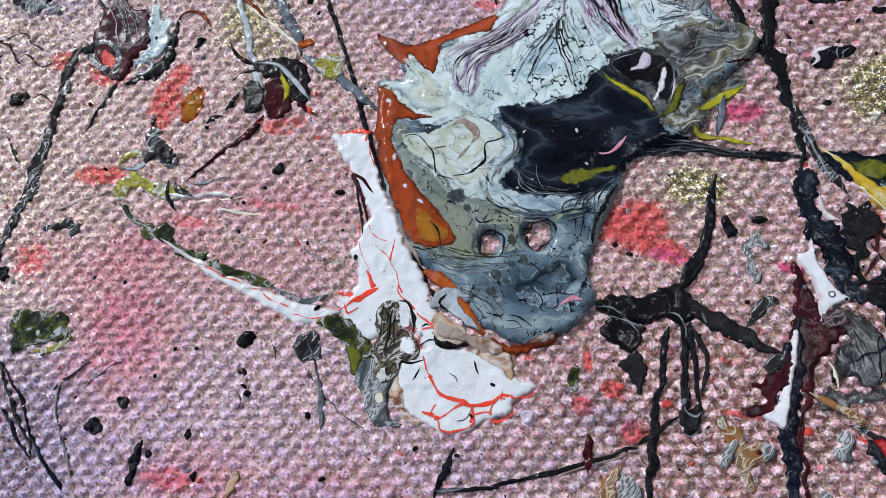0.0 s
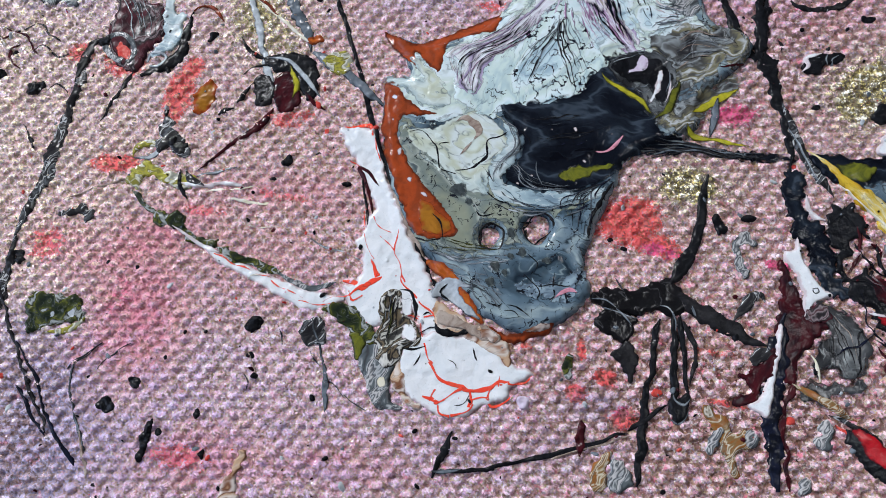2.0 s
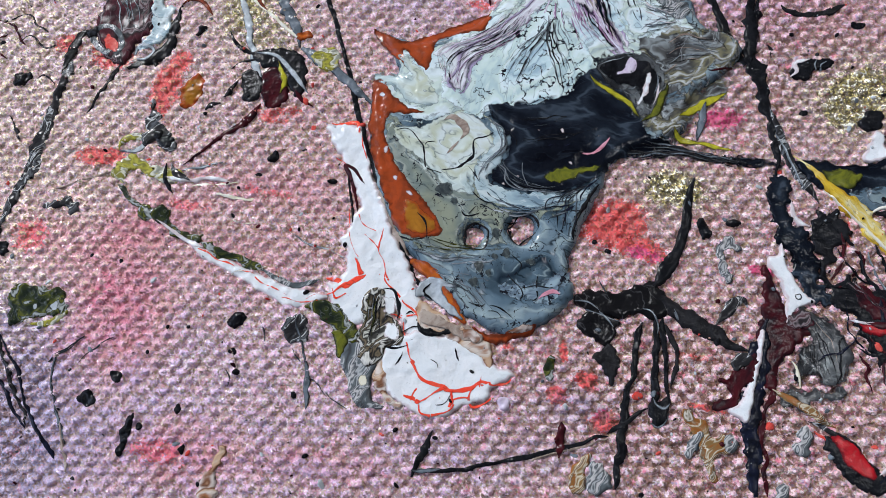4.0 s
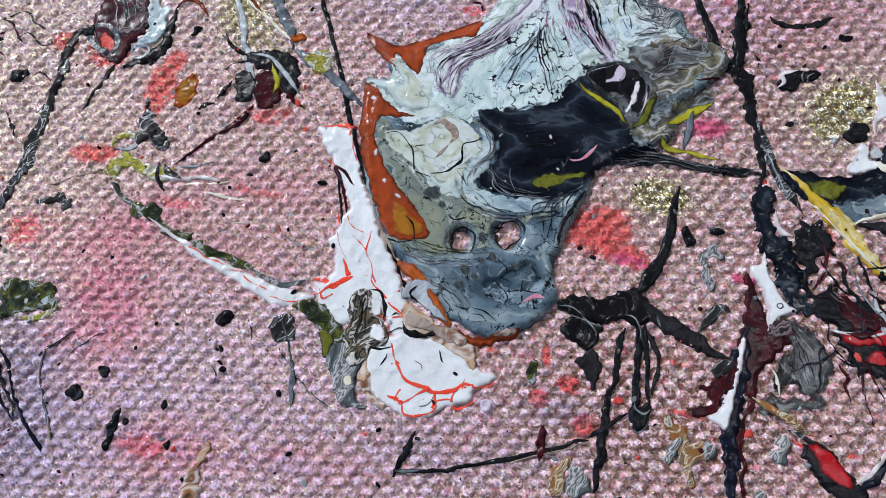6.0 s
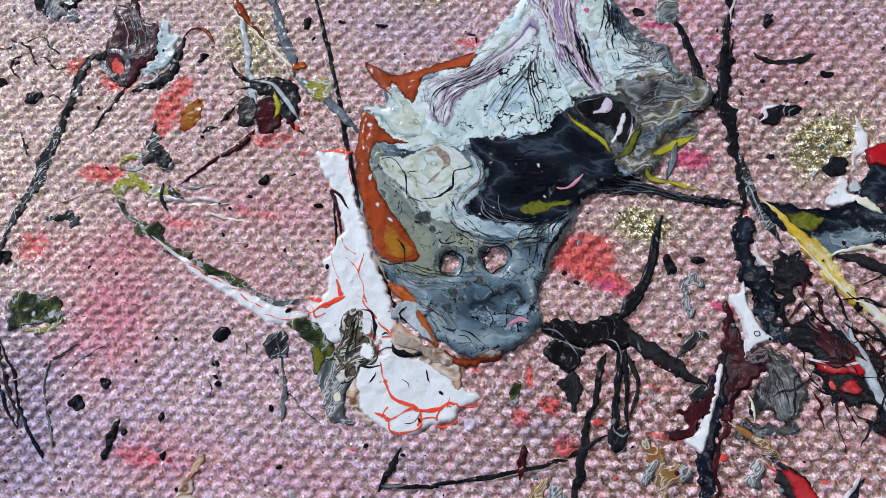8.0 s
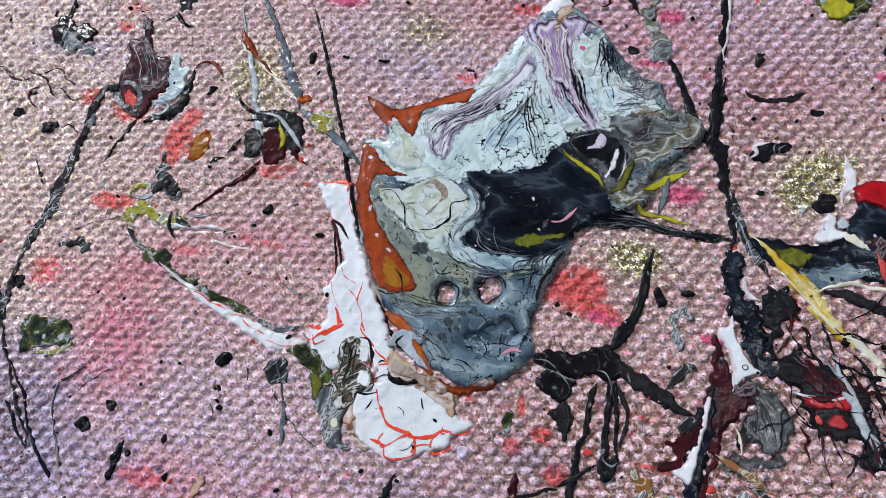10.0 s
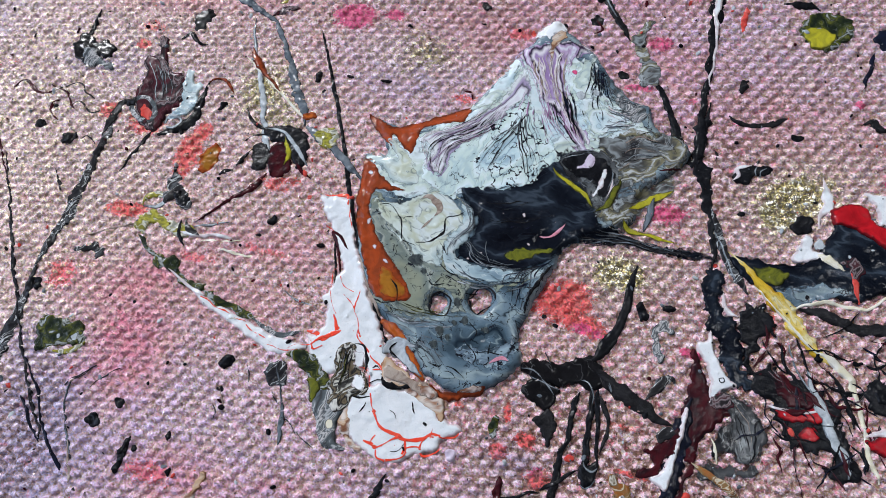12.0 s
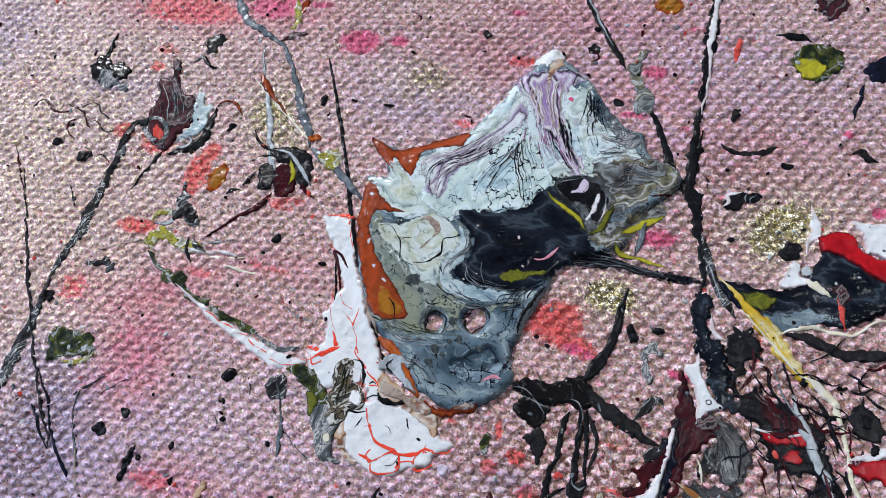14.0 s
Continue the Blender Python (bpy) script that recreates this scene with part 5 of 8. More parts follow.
strand('coral_vein', 'vein', [(-1.92, 3.34), (-2.93, 2.59), (-4.03, 2.01)], [0.28, 0.23, 0.28], thick=0.008, ragged=0.6, taper=False, parent=wsp, bleed=0.07)
strand('coral_vein', 'vein', [(-4.03, 2.01), (-4.69, 2.17), (-5.45, 2.42)], [0.32, 0.41, 0.23], thick=0.008, ragged=0.6, taper=False, parent=wsp, bleed=0.07)
strand('coral_vein', 'vein', [(-4.03, 1.92), (-3.73, 1.39), (-2.89, 1.1)], [0.23, 0.23, 0.37], thick=0.008, ragged=0.6, taper=False, parent=wsp, bleed=0.07)
strand('coral_vein', 'vein', [(-2.89, 1.1), (-1.69, 1.28), (-1.15, 1.92)], [0.32, 0.23, 0.23], thick=0.008, ragged=0.6, taper=False, parent=wsp, bleed=0.07)
strand('coral_vein', 'vein', [(-1.15, 1.83), (-1.07, 2.55), (-1.27, 3.18)], [0.32, 0.23, 0.27], thick=0.008, ragged=0.6, taper=False, parent=wsp, bleed=0.07)
strand('coral_vein', 'vein', [(-1.07, 2.46), (-0.42, 2.57), (0.13, 2.59)], [0.23, 0.18, 0.23], thick=0.008, ragged=0.6, taper=False, parent=wsp, bleed=0.07)
strand('coral_vein', 'vein', [(0.13, 2.54), (0.4, 3.14), (1.13, 3.79)], [0.27, 0.23, 0.23], thick=0.008, ragged=0.6, taper=False, parent=wsp, bleed=0.07)
strand('coral_vein', 'vein', [(0.13, 2.5), (0.42, 1.97), (1.33, 2.18)], [0.18, 0.32, 0.23], thick=0.008, ragged=0.6, taper=False, parent=wsp, bleed=0.07)
strand('coral_vein', 'vein', [(1.33, 2.18), (1.7, 2.37), (2.06, 2.74)], [0.18, 0.14], thick=0.008, ragged=0.6, taper=False, parent=wsp, bleed=0.07)
strand('coral_vein', 'vein', [(0.94, 3.79), (1.03, 4.34), (1.12, 4.79)], [0.18, 0.23, 0.14], thick=0.008, ragged=0.6, taper=False, parent=wsp, bleed=0.07)
strand('coral_vein', 'vein', [(-4.69, 2.26), (-4.43, 2.81), (-4.16, 3.19)], [0.18, 0.18], thick=0.008, ragged=0.6, taper=False, parent=wsp, bleed=0.07)
strand('coral_vein', 'vein', [(-7.57, 9.48), (-6.59, 9.12), (-5.52, 9.04)], [0.1, 0.19, 0.14], thick=0.008, ragged=0.6, taper=False, parent=wsp, bleed=0.07)
strand('coral_vein', 'vein', [(-6.21, 9.27), (-5.43, 9.14), (-4.57, 9.54)], [0.14, 0.19, 0.14], thick=0.008, ragged=0.6, taper=False, parent=wsp, bleed=0.07)
strand('coral_vein', 'vein', [(-13.26, 23.94), (-11.94, 22.96), (-11.06, 22.2)], [0.11, 0.21, 0.16], thick=0.008, ragged=0.6, taper=False, parent=wsp, bleed=0.07)
strand('coral_vein', 'vein', [(-14.27, 27.16), (-12.95, 27.26), (-11.73, 27.14), (-11.3, 26.14)], [0.11, 0.27, 0.44, 0.22], thick=0.008, ragged=0.6, taper=False, parent=wsp, bleed=0.07)
strand('coral_vein', 'vein', [(-11.2, 27.14), (-10.84, 25.47), (-10.54, 23.82)], [0.11, 0.16, 0.16], thick=0.008, ragged=0.6, taper=False, parent=wsp, bleed=0.07)
strand('coral_vein', 'vein', [(-11.52, 19.54), (-11.63, 17.96), (-11.73, 16.41)], [0.1, 0.15, 0.1], thick=0.008, ragged=0.6, taper=False, parent=wsp, bleed=0.07)
strand('coral_vein', 'vein', [(-10.85, 18.49), (-9.97, 17.46), (-9.04, 17.05)], [0.1, 0.15, 0.1], thick=0.008, ragged=0.6, taper=False, parent=wsp, bleed=0.07)
strand('coral_vein', 'vein', [(-9.92, 16.42), (-9.28, 15.82), (-8.55, 15.31)], [0.1, 0.15, 0.1], thick=0.008, ragged=0.6, taper=False, parent=wsp, bleed=0.07)
strand('coral_vein', 'vein', [(-25.34, 14.52), (-22.33, 13.32), (-19.65, 12.24)], [0.1, 0.15, 0.1], thick=0.008, ragged=0.6, taper=False, parent=wsp, bleed=0.07)
strand('coral_vein', 'vein', [(-19.65, 12.24), (-18.04, 11.36), (-16.73, 10.89)], [0.1, 0.15, 0.1], thick=0.008, ragged=0.6, taper=False, parent=wsp, bleed=0.07)
strand('coral_vein', 'vein', [(-16.95, 10.49), (-15.41, 10.02), (-13.68, 10.35)], [0.1, 0.15, 0.1], thick=0.008, ragged=0.6, taper=False, parent=wsp, bleed=0.07)
for x, y, rx, ry, turn in ((-4.2, 2.0, 0.32, 0.28, -0), (-1.9, 3.4, 0.41, 0.23, -0), (-1.2, 2.2, 0.23, 0.32, -0), (0.2, 2.5, 0.23, 0.18, -0), (1.3, 3.8, 0.32, 0.23, -0), (-11.0, 12.0, 0.60, 0.30, 10), (-10.0, 13.0, 0.30, 0.25, -0),):
    blot('vein_node', 'vein', x, y, rx, ry, turn, parent=wsp, thick=0.01, fill=1, ragged=0.3)
pour('white_curl', 'white', [(-7.6, 8.5), (-6.9, 8.9), (-6.2, 8.4), (-6, 7.5), (-6.8, 7), (-7.6, 7.5)], thick=0.05, edge=0.2, fill=1, ragged=0.1, parent=wsp)
pour('white_curl', 'white', [(-7.9, 11), (-7.1, 11.1), (-6.5, 10.5), (-6.8, 9.4), (-7.5, 9.3), (-7.8, 10.2)], thick=0.05, edge=0.2, fill=1, ragged=0.1, parent=wsp)
pour('white_curl', 'cream', [(-9.5, 3.9), (-8.9, 4.2), (-8.5, 3.5), (-8.9, 3), (-9.4, 3.2)], thick=0.05, edge=0.2, fill=1, ragged=0.1, parent=wsp)
streaks('flow_line', ['black', 'palegrey', 'olive', 'black'], [(-9.2, 11.2), (-9.3, 9), (-9.4, 6.6)], [(-7.8, 11.2), (-7.9, 8.5), (-8.3, 6.1)], 9, (0.10, 0.29), thick=0.03, seed=61, parent=wsp)
pour('cream_lip', 'creamrust', [(3.2, 8.5), (4.2, 9.1), (5.5, 9.1), (5.2, 8.5), (4, 8.1)], thick=0.05, edge=0.2, fill=1, ragged=0.15, parent=wsp)
pour('cream_lip', 'creamrust', [(-1.2, 8.8), (0, 8.7), (1, 7.9), (0.6, 7.3), (-0.6, 7.7)], thick=0.05, edge=0.2, fill=1, ragged=0.15, parent=wsp)
strand('dark_edge', 'greenblack', [(-25.57, 15.14), (-23.51, 14.54), (-21.88, 13.94), (-20.52, 13.24), (-18.67, 12.66)], [0.72, 1.03, 0.83, 0.93, 0.52], thick=0.16, ragged=0.6, parent=wsp)
strand('grey_edge', 'greybands', [(-19.2, 12.85), (-17.07, 11.88), (-15.54, 11.7), (-13.81, 12.08)], [0.5, 0.5, 0.6, 0.4], thick=0.1, ragged=0.5, parent=wsp)
strand('dark_fleck', 'black', [(-8.07, 11.67), (-6.98, 11.44), (-6.35, 10.48), (-6.59, 9.26)], [0.09, 0.23, 0.41, 0.17], thick=0.04, ragged=0.8, parent=wsp)
strand('dark_fleck', 'black', [(-5.79, 9.66), (-5.26, 9.82), (-4.86, 9.54)], [0.08, 0.20, 0.11], thick=0.04, ragged=0.8, parent=wsp)
strand('dark_fleck', 'black', [(-6.31, 5.01), (-5.96, 5.72), (-5.69, 6.19)], [0.08, 0.20, 0.08], thick=0.04, ragged=0.8, parent=wsp)
strand('dark_fleck', 'black', [(-1.07, 6.96), (-0.77, 6.31), (-0.67, 5.62)], [0.07, 0.20, 0.11], thick=0.04, ragged=0.8, parent=wsp)
strand('dark_fleck', 'black', [(-3.12, 5.79), (-2.82, 5.24), (-2.71, 4.78)], [0.07, 0.11, 0.07], thick=0.04, ragged=0.8, parent=wsp)
strand('dark_fleck', 'black', [(-3.7, 12.48), (-4.16, 11.59), (-3.55, 10.72)], [0.09, 0.23, 0.14], thick=0.04, ragged=0.8, parent=wsp)
strand('dark_fleck', 'black', [(-5.72, 7.99), (-5.01, 8.29), (-4.24, 8.31)], [0.08, 0.14, 0.08], thick=0.04, ragged=0.8, parent=wsp)
strand('dark_fleck', 'black', [(-7.25, 6.63), (-6.37, 6.37), (-5.33, 6.67)], [0.11, 0.23, 0.14], thick=0.04, ragged=0.8, parent=wsp)
strand('dark_fleck', 'black', [(-2.54, 2.06), (-1.9, 2.17), (-1.17, 3)], [0.08, 0.11, 0.08], thick=0.04, ragged=0.8, parent=wsp)
for x, y, rx, ry, turn in ((-1.9, 5.7, 0.19, 0.19, -0), (-5.0, 7.3, 0.24, 0.14, -0), (-2.6, 1.5, 0.27, 0.14, -0), (-6.9, 8.5, 0.19, 0.19, -0), (-8.5, 10.4, 0.15, 0.15, -0), (-11.0, 10.9, 0.20, 0.15, -0),):
    blot('pigment_dot', 'black', x, y, rx, ry, turn, parent=wsp, thick=0.03, fill=1)
ob = strand('paint_strand', 'maroon', [(-10.86, 18.75), (-11.38, 20.6), (-12, 22.2), (-12.48, 23.18), (-11.73, 22.85), (-10.4, 21.4)], [0.27, 0.37, 0.43, 0.32, 0.21], thick=0.12)
named(ob, 'maroon paint thread curling over white', 'paint thread', 'thrown paint strings')
ob = strand('paint_strand', 'black', [(-12.1, 22.2), (-11.79, 20.6), (-11.37, 18.75), (-11.36, 17.7)], [0.21, 0.26, 0.26, 0.21], thick=0.1)
named(ob, 'black paint thread beside the white splash', 'paint thread', 'thrown paint strings')
strand('dark_string', 'black', [(-11.4, 27.81), (-10.86, 25.91), (-10.12, 23.82), (-9.37, 21.4)], [0.32, 0.37, 0.37, 0.32], thick=0.14, parent=big)

# curled yellow and black splashes
curl = pour('curl_splash', 'yellowgrey', [(-35, 21.9), (-34.1, 23.2), (-33.3, 23.6), (-31.6, 22.7), (-29.8, 22.2), (-28.1, 22.1), (-28.4, 20.8), (-29.6, 20.6), (-30.7, 21.1), (-32.5, 21.9), (-33.5, 21.8), (-33.8, 20.5), (-34.9, 21.1)], thick=0.16, edge=0.3, ragged=0.3)
named(curl, 'yellow and grey curled paint splash on pink canvas', 'paint splash')
strand('yellow_loop', 'yellowgrey', [(-34.91, 23.89), (-34.35, 25.02), (-33.28, 25.3), (-32.24, 24.73)], [0.34, 0.68, 0.79, 0.57], thick=0.14, ragged=0.5, parent=curl)
strand('white_loop', 'palegrey', [(-34.74, 23.89), (-33.35, 23.89), (-32.24, 24.73), (-31.54, 26.04)], [0.23, 0.45, 0.56, 0.34], thick=0.12, parent=curl)
strand('white_tail', 'white', [(-29.67, 21.21), (-27.48, 21.11), (-25.37, 21.55), (-23.16, 21)], [0.44, 0.54, 0.44, 0.22], thick=0.1, ragged=0.6, parent=curl)
strand('pale_spur', 'palegrey', [(-28.16, 22.21), (-26.83, 22.48), (-25.52, 22.87), (-24.24, 22.98)], [0.27, 0.38, 0.27, 0.16], thick=0.1, ragged=0.6, parent=curl)
strand('black_fold', 'blackwhite', [(-29.32, 22.76), (-28.78, 21.93), (-28.05, 21.38), (-27.21, 21.11)], [0.44, 0.77, 0.77, 0.33], thick=0.14, parent=curl)
strand('dark_leg', 'black', [(-29.87, 22.76), (-29.69, 21.38), (-29.24, 20.45), (-28.82, 19.74)], [0.27, 0.44, 0.44, 0.27], thick=0.12, parent=curl)
ob = pour('paint_splash', 'blackwhite', [(-32.6, 27.3), (-32.3, 28.3), (-31.3, 27.8), (-31, 26.7), (-30.1, 26), (-29.4, 24.4), (-30.3, 24.1), (-31.3, 24.9), (-32.2, 24.4), (-32.7, 25.3), (-32.1, 26), (-32.7, 26.6)], thick=0.18, edge=0.3, ragged=0.3)
named(ob, 'black and white paint splash with a spiky crown', 'paint splash')
for x, y, rx, ry, turn in ((-32.2, 28.7, 0.23, 0.58, -0), (-30.2, 25.0, 0.79, 0.79, -0), (-31.1, 25.7, 0.45, 0.45, -0),):
    named(blot('paint_drop', 'black', x, y, rx, ry, turn), 'round black paint drop on canvas', 'paint drop')
ob = strand('paint_strand', 'greenblack', [(-34.4, 20.55), (-33.35, 19.45), (-32.25, 18.64), (-31.3, 18.11)], [0.44, 0.55, 0.55, 0.44], thick=0.12, ragged=0.5)
named(ob, 'dark green and white paint tail', 'paint string')
ob = pour('paint_splash', 'greenblack', [(-31.9, 17.8), (-30.7, 18.5), (-29, 18.3), (-28.5, 17.3), (-27.4, 16.3), (-26.2, 15.7), (-25.3, 15.9), (-25.7, 15.1), (-27, 15.3), (-28.3, 16), (-29.3, 16.9), (-30.7, 17)], thick=0.18, edge=0.3, ragged=0.4)
named(ob, 'moss green and black crusty paint smear', 'paint splash')
ob = strand('paint_strand', 'white', [(-29.76, 17.1), (-28.2, 16.27), (-26.78, 15.49), (-25, 14.73)], [0.21, 0.37, 0.42, 0.53], thick=0.08, ragged=0.5)
named(ob, 'white paint edge under the moss smear', 'paint string')
ob = strand('paint_strand', 'maroon', [(-28.22, 22.65), (-26.25, 24.43), (-24.52, 25.99), (-22.74, 27.23), (-21.41, 29.22)], [0.17, 0.28, 0.45, 0.78, 0.45], thick=0.12)
named(ob, 'fine maroon black paint thread crossing the canvas', 'paint thread', 'thrown paint strings')
ob = strand('paint_strand', 'taupe', [(-40.99, 19.42), (-38.39, 20.54), (-35.23, 21.65)], [0.11, 0.17, 0.17], thick=0.05)
named(ob, 'thin grey thread on pink canvas', 'paint thread')
ob = pour('paint_splash', 'blackwhite', [(-41.2, 18.1), (-40.3, 18.4), (-39.5, 18.9), (-38.4, 18.8), (-37.8, 17.8), (-38.4, 17.4), (-39.5, 17.9), (-40.4, 17.8), (-41, 17.7)], thick=0.14, edge=0.25, ragged=0.35)
named(ob, 'grey and black paint smear', 'paint splash')
ob = strand('paint_strand', 'blackwhite', [(-41.19, 34.27), (-42.09, 30.34), (-42.48, 27.68), (-42.94, 24.49), (-43.5, 21.36), (-44.61, 18.31), (-45.19, 15.58)], [0.52, 0.93, 1.16, 1.51, 1.27, 0.93, 0.69], thick=0.2, ragged=0.4)
named(ob, 'thick black and blue-grey paint string along the canvas', 'paint string', 'thrown paint strings')
ob = strand('paint_strand', 'blackwhite', [(-45.1, 16.2), (-45.3, 13.6), (-45.54, 11.16), (-45.78, 9.15), (-46.19, 6.51), (-46.59, 3.91), (-47.09, 1.65)], [0.7, 0.8, 1.0, 1.4, 1.6, 1.8, 1.1], thick=0.2, ragged=0.4)
named(ob, 'thick black paint string continuing down the canvas', 'paint string', 'thrown paint strings')
ob = strand('paint_strand', 'soot', [(-42.13, 31.82), (-41.7, 34.4), (-40.76, 36.22), (-39.6, 36.65)], [0.39, 0.93, 1.23, 0.62], thick=0.14, ragged=0.4)
named(ob, 'dark thread joining a wine coloured splash', 'paint thread', 'thrown paint strings')
ob = strand('paint_strand', 'soot', [(-38.93, 27.62), (-37.61, 30.44), (-36.33, 32.99)], [0.15, 0.37, 0.59], thick=0.1)
named(ob, 'fine black paint thread', 'paint thread', 'thrown paint strings')
ob = strand('paint_strand', 'soot', [(-53.67, 28.63), (-50.61, 21.55), (-47.72, 14.89), (-44.12, 7.45), (-41.64, 2.81), (-38.55, -2.1)], [0.14, 0.28, 0.47, 0.28, 0.37, 0.28], thick=0.1, ragged=0.5)
named(ob, 'thin dark vertical thread on glitter', 'paint thread', 'thrown paint strings')
wine = pour('wine_splash', 'wine', [(-39.7, 41.9), (-39.3, 42.9), (-38.1, 42.7), (-38.7, 45.1), (-38.2, 45.7), (-37.4, 44.6), (-36.9, 42.2), (-35.7, 40.7), (-34.5, 40.6), (-33.8, 38.9), (-33.7, 36.6), (-34.7, 35.6), (-35.7, 33.5), (-36.1, 32.9), (-37.5, 33.3), (-38.6, 34.5), (-39.6, 36.7), (-39.5, 38.7), (-39, 40.2)], thick=0.25, edge=0.4, ragged=0.2)
named(wine, 'wine and black marbled paint splash with two rings', 'paint splash')
pour('pale_arm', 'skyblue', [(-34.1, 40.7), (-33.9, 41.3), (-33.1, 41.1), (-32.9, 39.8), (-31.9, 39.8), (-31.4, 39.4), (-31.8, 38.3), (-31.8, 36.8), (-32.6, 35.5), (-33.9, 34.6), (-34.7, 34.9), (-33.8, 36.5), (-33.9, 38.9)], thick=0.14, edge=0.25, fill=0.96, ragged=0.2, parent=wine)
strand('black_arm', 'black', [(-31.02, 39.71), (-31.3, 37.58), (-31.75, 35), (-33.52, 33.52), (-35.45, 32.55)], [0.59, 1.04, 1.49, 1.04], thick=0.16, parent=wine)
strand('ring', 'greybands', [(-37.57, 34.07), (-39.02, 34.84), (-39.75, 36.16), (-38.67, 37.06), (-37.15, 36.59), (-36.4, 35.12), (-36.94, 33.99)], [0.62, 0.69, 0.62, 0.62], thick=0.1, taper=False, parent=wine)
pour('coral_disc', 'coral', [(-38.5, 35.5), (-38, 36.3), (-37.1, 35.8), (-36.6, 34.9), (-37.1, 34.1), (-38.1, 34.6)], thick=0.08, edge=0.15, fill=1, ragged=0.1, parent=wine)
strand('ring', 'palegrey', [(-35.04, 34.11), (-34.71, 34.99), (-33.7, 35.1), (-33.09, 34.55), (-33.59, 33.74), (-34.6, 33.63)], [0.3, 0.37, 0.37, 0.3], thick=0.08, taper=False, parent=wine)
streaks('flow_line', ['grey', 'palegrey', 'black', 'soot'], [(-39.1, 42), (-38, 39.7), (-36.5, 35.9)], [(-37, 42.2), (-35, 39.6), (-34.4, 36.5)], 7, (0.09, 0.2), thick=0.04, seed=21, parent=wine)
ob = pour('paint_splash', 'darkstreak', [(-49.9, 43.4), (-49.2, 44.2), (-48.9, 45.2), (-47.4, 44.7), (-46.5, 44.1), (-45.3, 44.5), (-43.9, 43.3), (-44.4, 41.8), (-45.8, 42.2), (-46.2, 41), (-47.4, 41), (-48.9, 41.9)], thick=0.18, edge=0.3, ragged=0.3)
named(ob, 'small black and blue-grey paint splash with a spur', 'paint splash')
ob = strand('paint_strand', 'black', [(-47.46, 48.59), (-47.76, 46.59), (-48.09, 44.27)], [0.33, 0.67, 0.83], thick=0.14, ragged=0.4)
named(ob, 'black spur of a paint splash', 'paint thread')
ob = pour('paint_splash', 'greymarble', [(-34.9, 47.1), (-34.9, 49), (-33.5, 49.7), (-32.6, 49.1), (-33, 47.8), (-34.1, 46.7)], thick=0.14, edge=0.3, ragged=0.3)
named(ob, 'olive black paint drop with a curled foot', 'paint splash')
ob = strand('paint_strand', 'black', [(-35.98, 45.36), (-34.82, 46.12), (-33.75, 45.06), (-32.47, 44.85)], [0.63, 0.63, 0.47, 0.24], thick=0.12)
named(ob, 'curled black foot of a drop', 'paint thread')
for x, y, rx, ry, turn in ((-28.5, 30.3, 1.08, 1.86, -18),):
    named(blot('paint_drop', 'ochre', x, y, rx, ry, turn, thick=0.12), 'rust and olive oval paint drop', 'paint drop')
for x, y, rx, ry, turn in ((-17.9, 36.6, 0.93, 0.43, 10),):
    named(blot('paint_drop', 'orange', x, y, rx, ry, turn, thick=0.14), 'small orange paint drop beside grey string', 'paint drop')
ob = strand('paint_strand', 'rust', [(-31.06, 39.86), (-29.96, 40.44), (-28.71, 39.94), (-27.64, 38.72)], [0.23, 0.3, 0.45, 0.3], thick=0.1)
named(ob, 'rust coloured squiggle of paint', 'paint thread')
ob = strand('paint_strand', 'palegrey', [(-27.31, 48.76), (-26.73, 45.94), (-25.53, 42.45), (-24.04, 38.32), (-23.06, 35.03), (-20.99, 29.08)], [0.22, 0.44, 0.66, 0.81, 0.81, 0.3], thick=0.14, ragged=0.4)
named(ob, 'pale grey paint string over olive glitter', 'paint string', 'thrown paint strings')
ob = strand('paint_strand', 'cream', [(-27.06, 43.49), (-22.87, 39.98), (-18.55, 36.26)], [0.22, 0.3, 0.37], thick=0.08)
named(ob, 'thin cream thread crossing the olive area', 'paint thread', 'thrown paint strings')
ob = strand('paint_strand', 'rust', [(-26.75, 44.89), (-26.06, 43.35), (-23.86, 41.04), (-21.98, 39.3)], [0.75, 0.9, 0.45, 0.37], thick=0.1, ragged=0.5)
named(ob, 'orange brown streak over olive glitter', 'paint thread')
dks = pour('dark_splash', 'black', [(-23, 34.4), (-20.3, 35.2), (-18.2, 34.7), (-17.2, 32.7), (-17.2, 30.6), (-18.3, 30), (-19.4, 31.8), (-20.8, 33.1), (-21.9, 33.3)], thick=0.22, edge=0.35, ragged=0.25)
named(dks, 'black and maroon paint splash with white streaks', 'paint splash')
pour('maroon_pool', 'maroon', [(-21.6, 32.2), (-20.4, 33), (-19.2, 31.8), (-18.9, 29.7), (-20.1, 28.8), (-21.3, 29.3)], thick=0.18, edge=0.3, fill=0.96, ragged=0.2, parent=dks)
pour('dark_lobe', 'soot', [(-23.6, 32), (-22.9, 32.8), (-21.9, 32.2), (-21.5, 30.1), (-22.3, 29.4), (-23.3, 29.6)], thick=0.14, edge=0.3, fill=0.96, ragged=0.3, parent=dks)
strand('white_streak', 'palegrey', [(-22.49, 34.49), (-20.38, 34.21), (-18.65, 32.57), (-16.92, 30.48)], [0.28, 0.42, 0.56, 0.28], thick=0.08, parent=dks)
strand('yellow_fleck', 'yellow', [(-20.06, 33.51), (-19.52, 32.11), (-19.49, 30.32)], [0.28, 0.63, 0.42], thick=0.08, ragged=0.7, parent=dks)
strand('red_foot', 'maroon', [(-18.37, 30.81), (-17.42, 29.71), (-16.33, 29.13)], [0.41, 0.55, 0.28], thick=0.1, parent=dks)
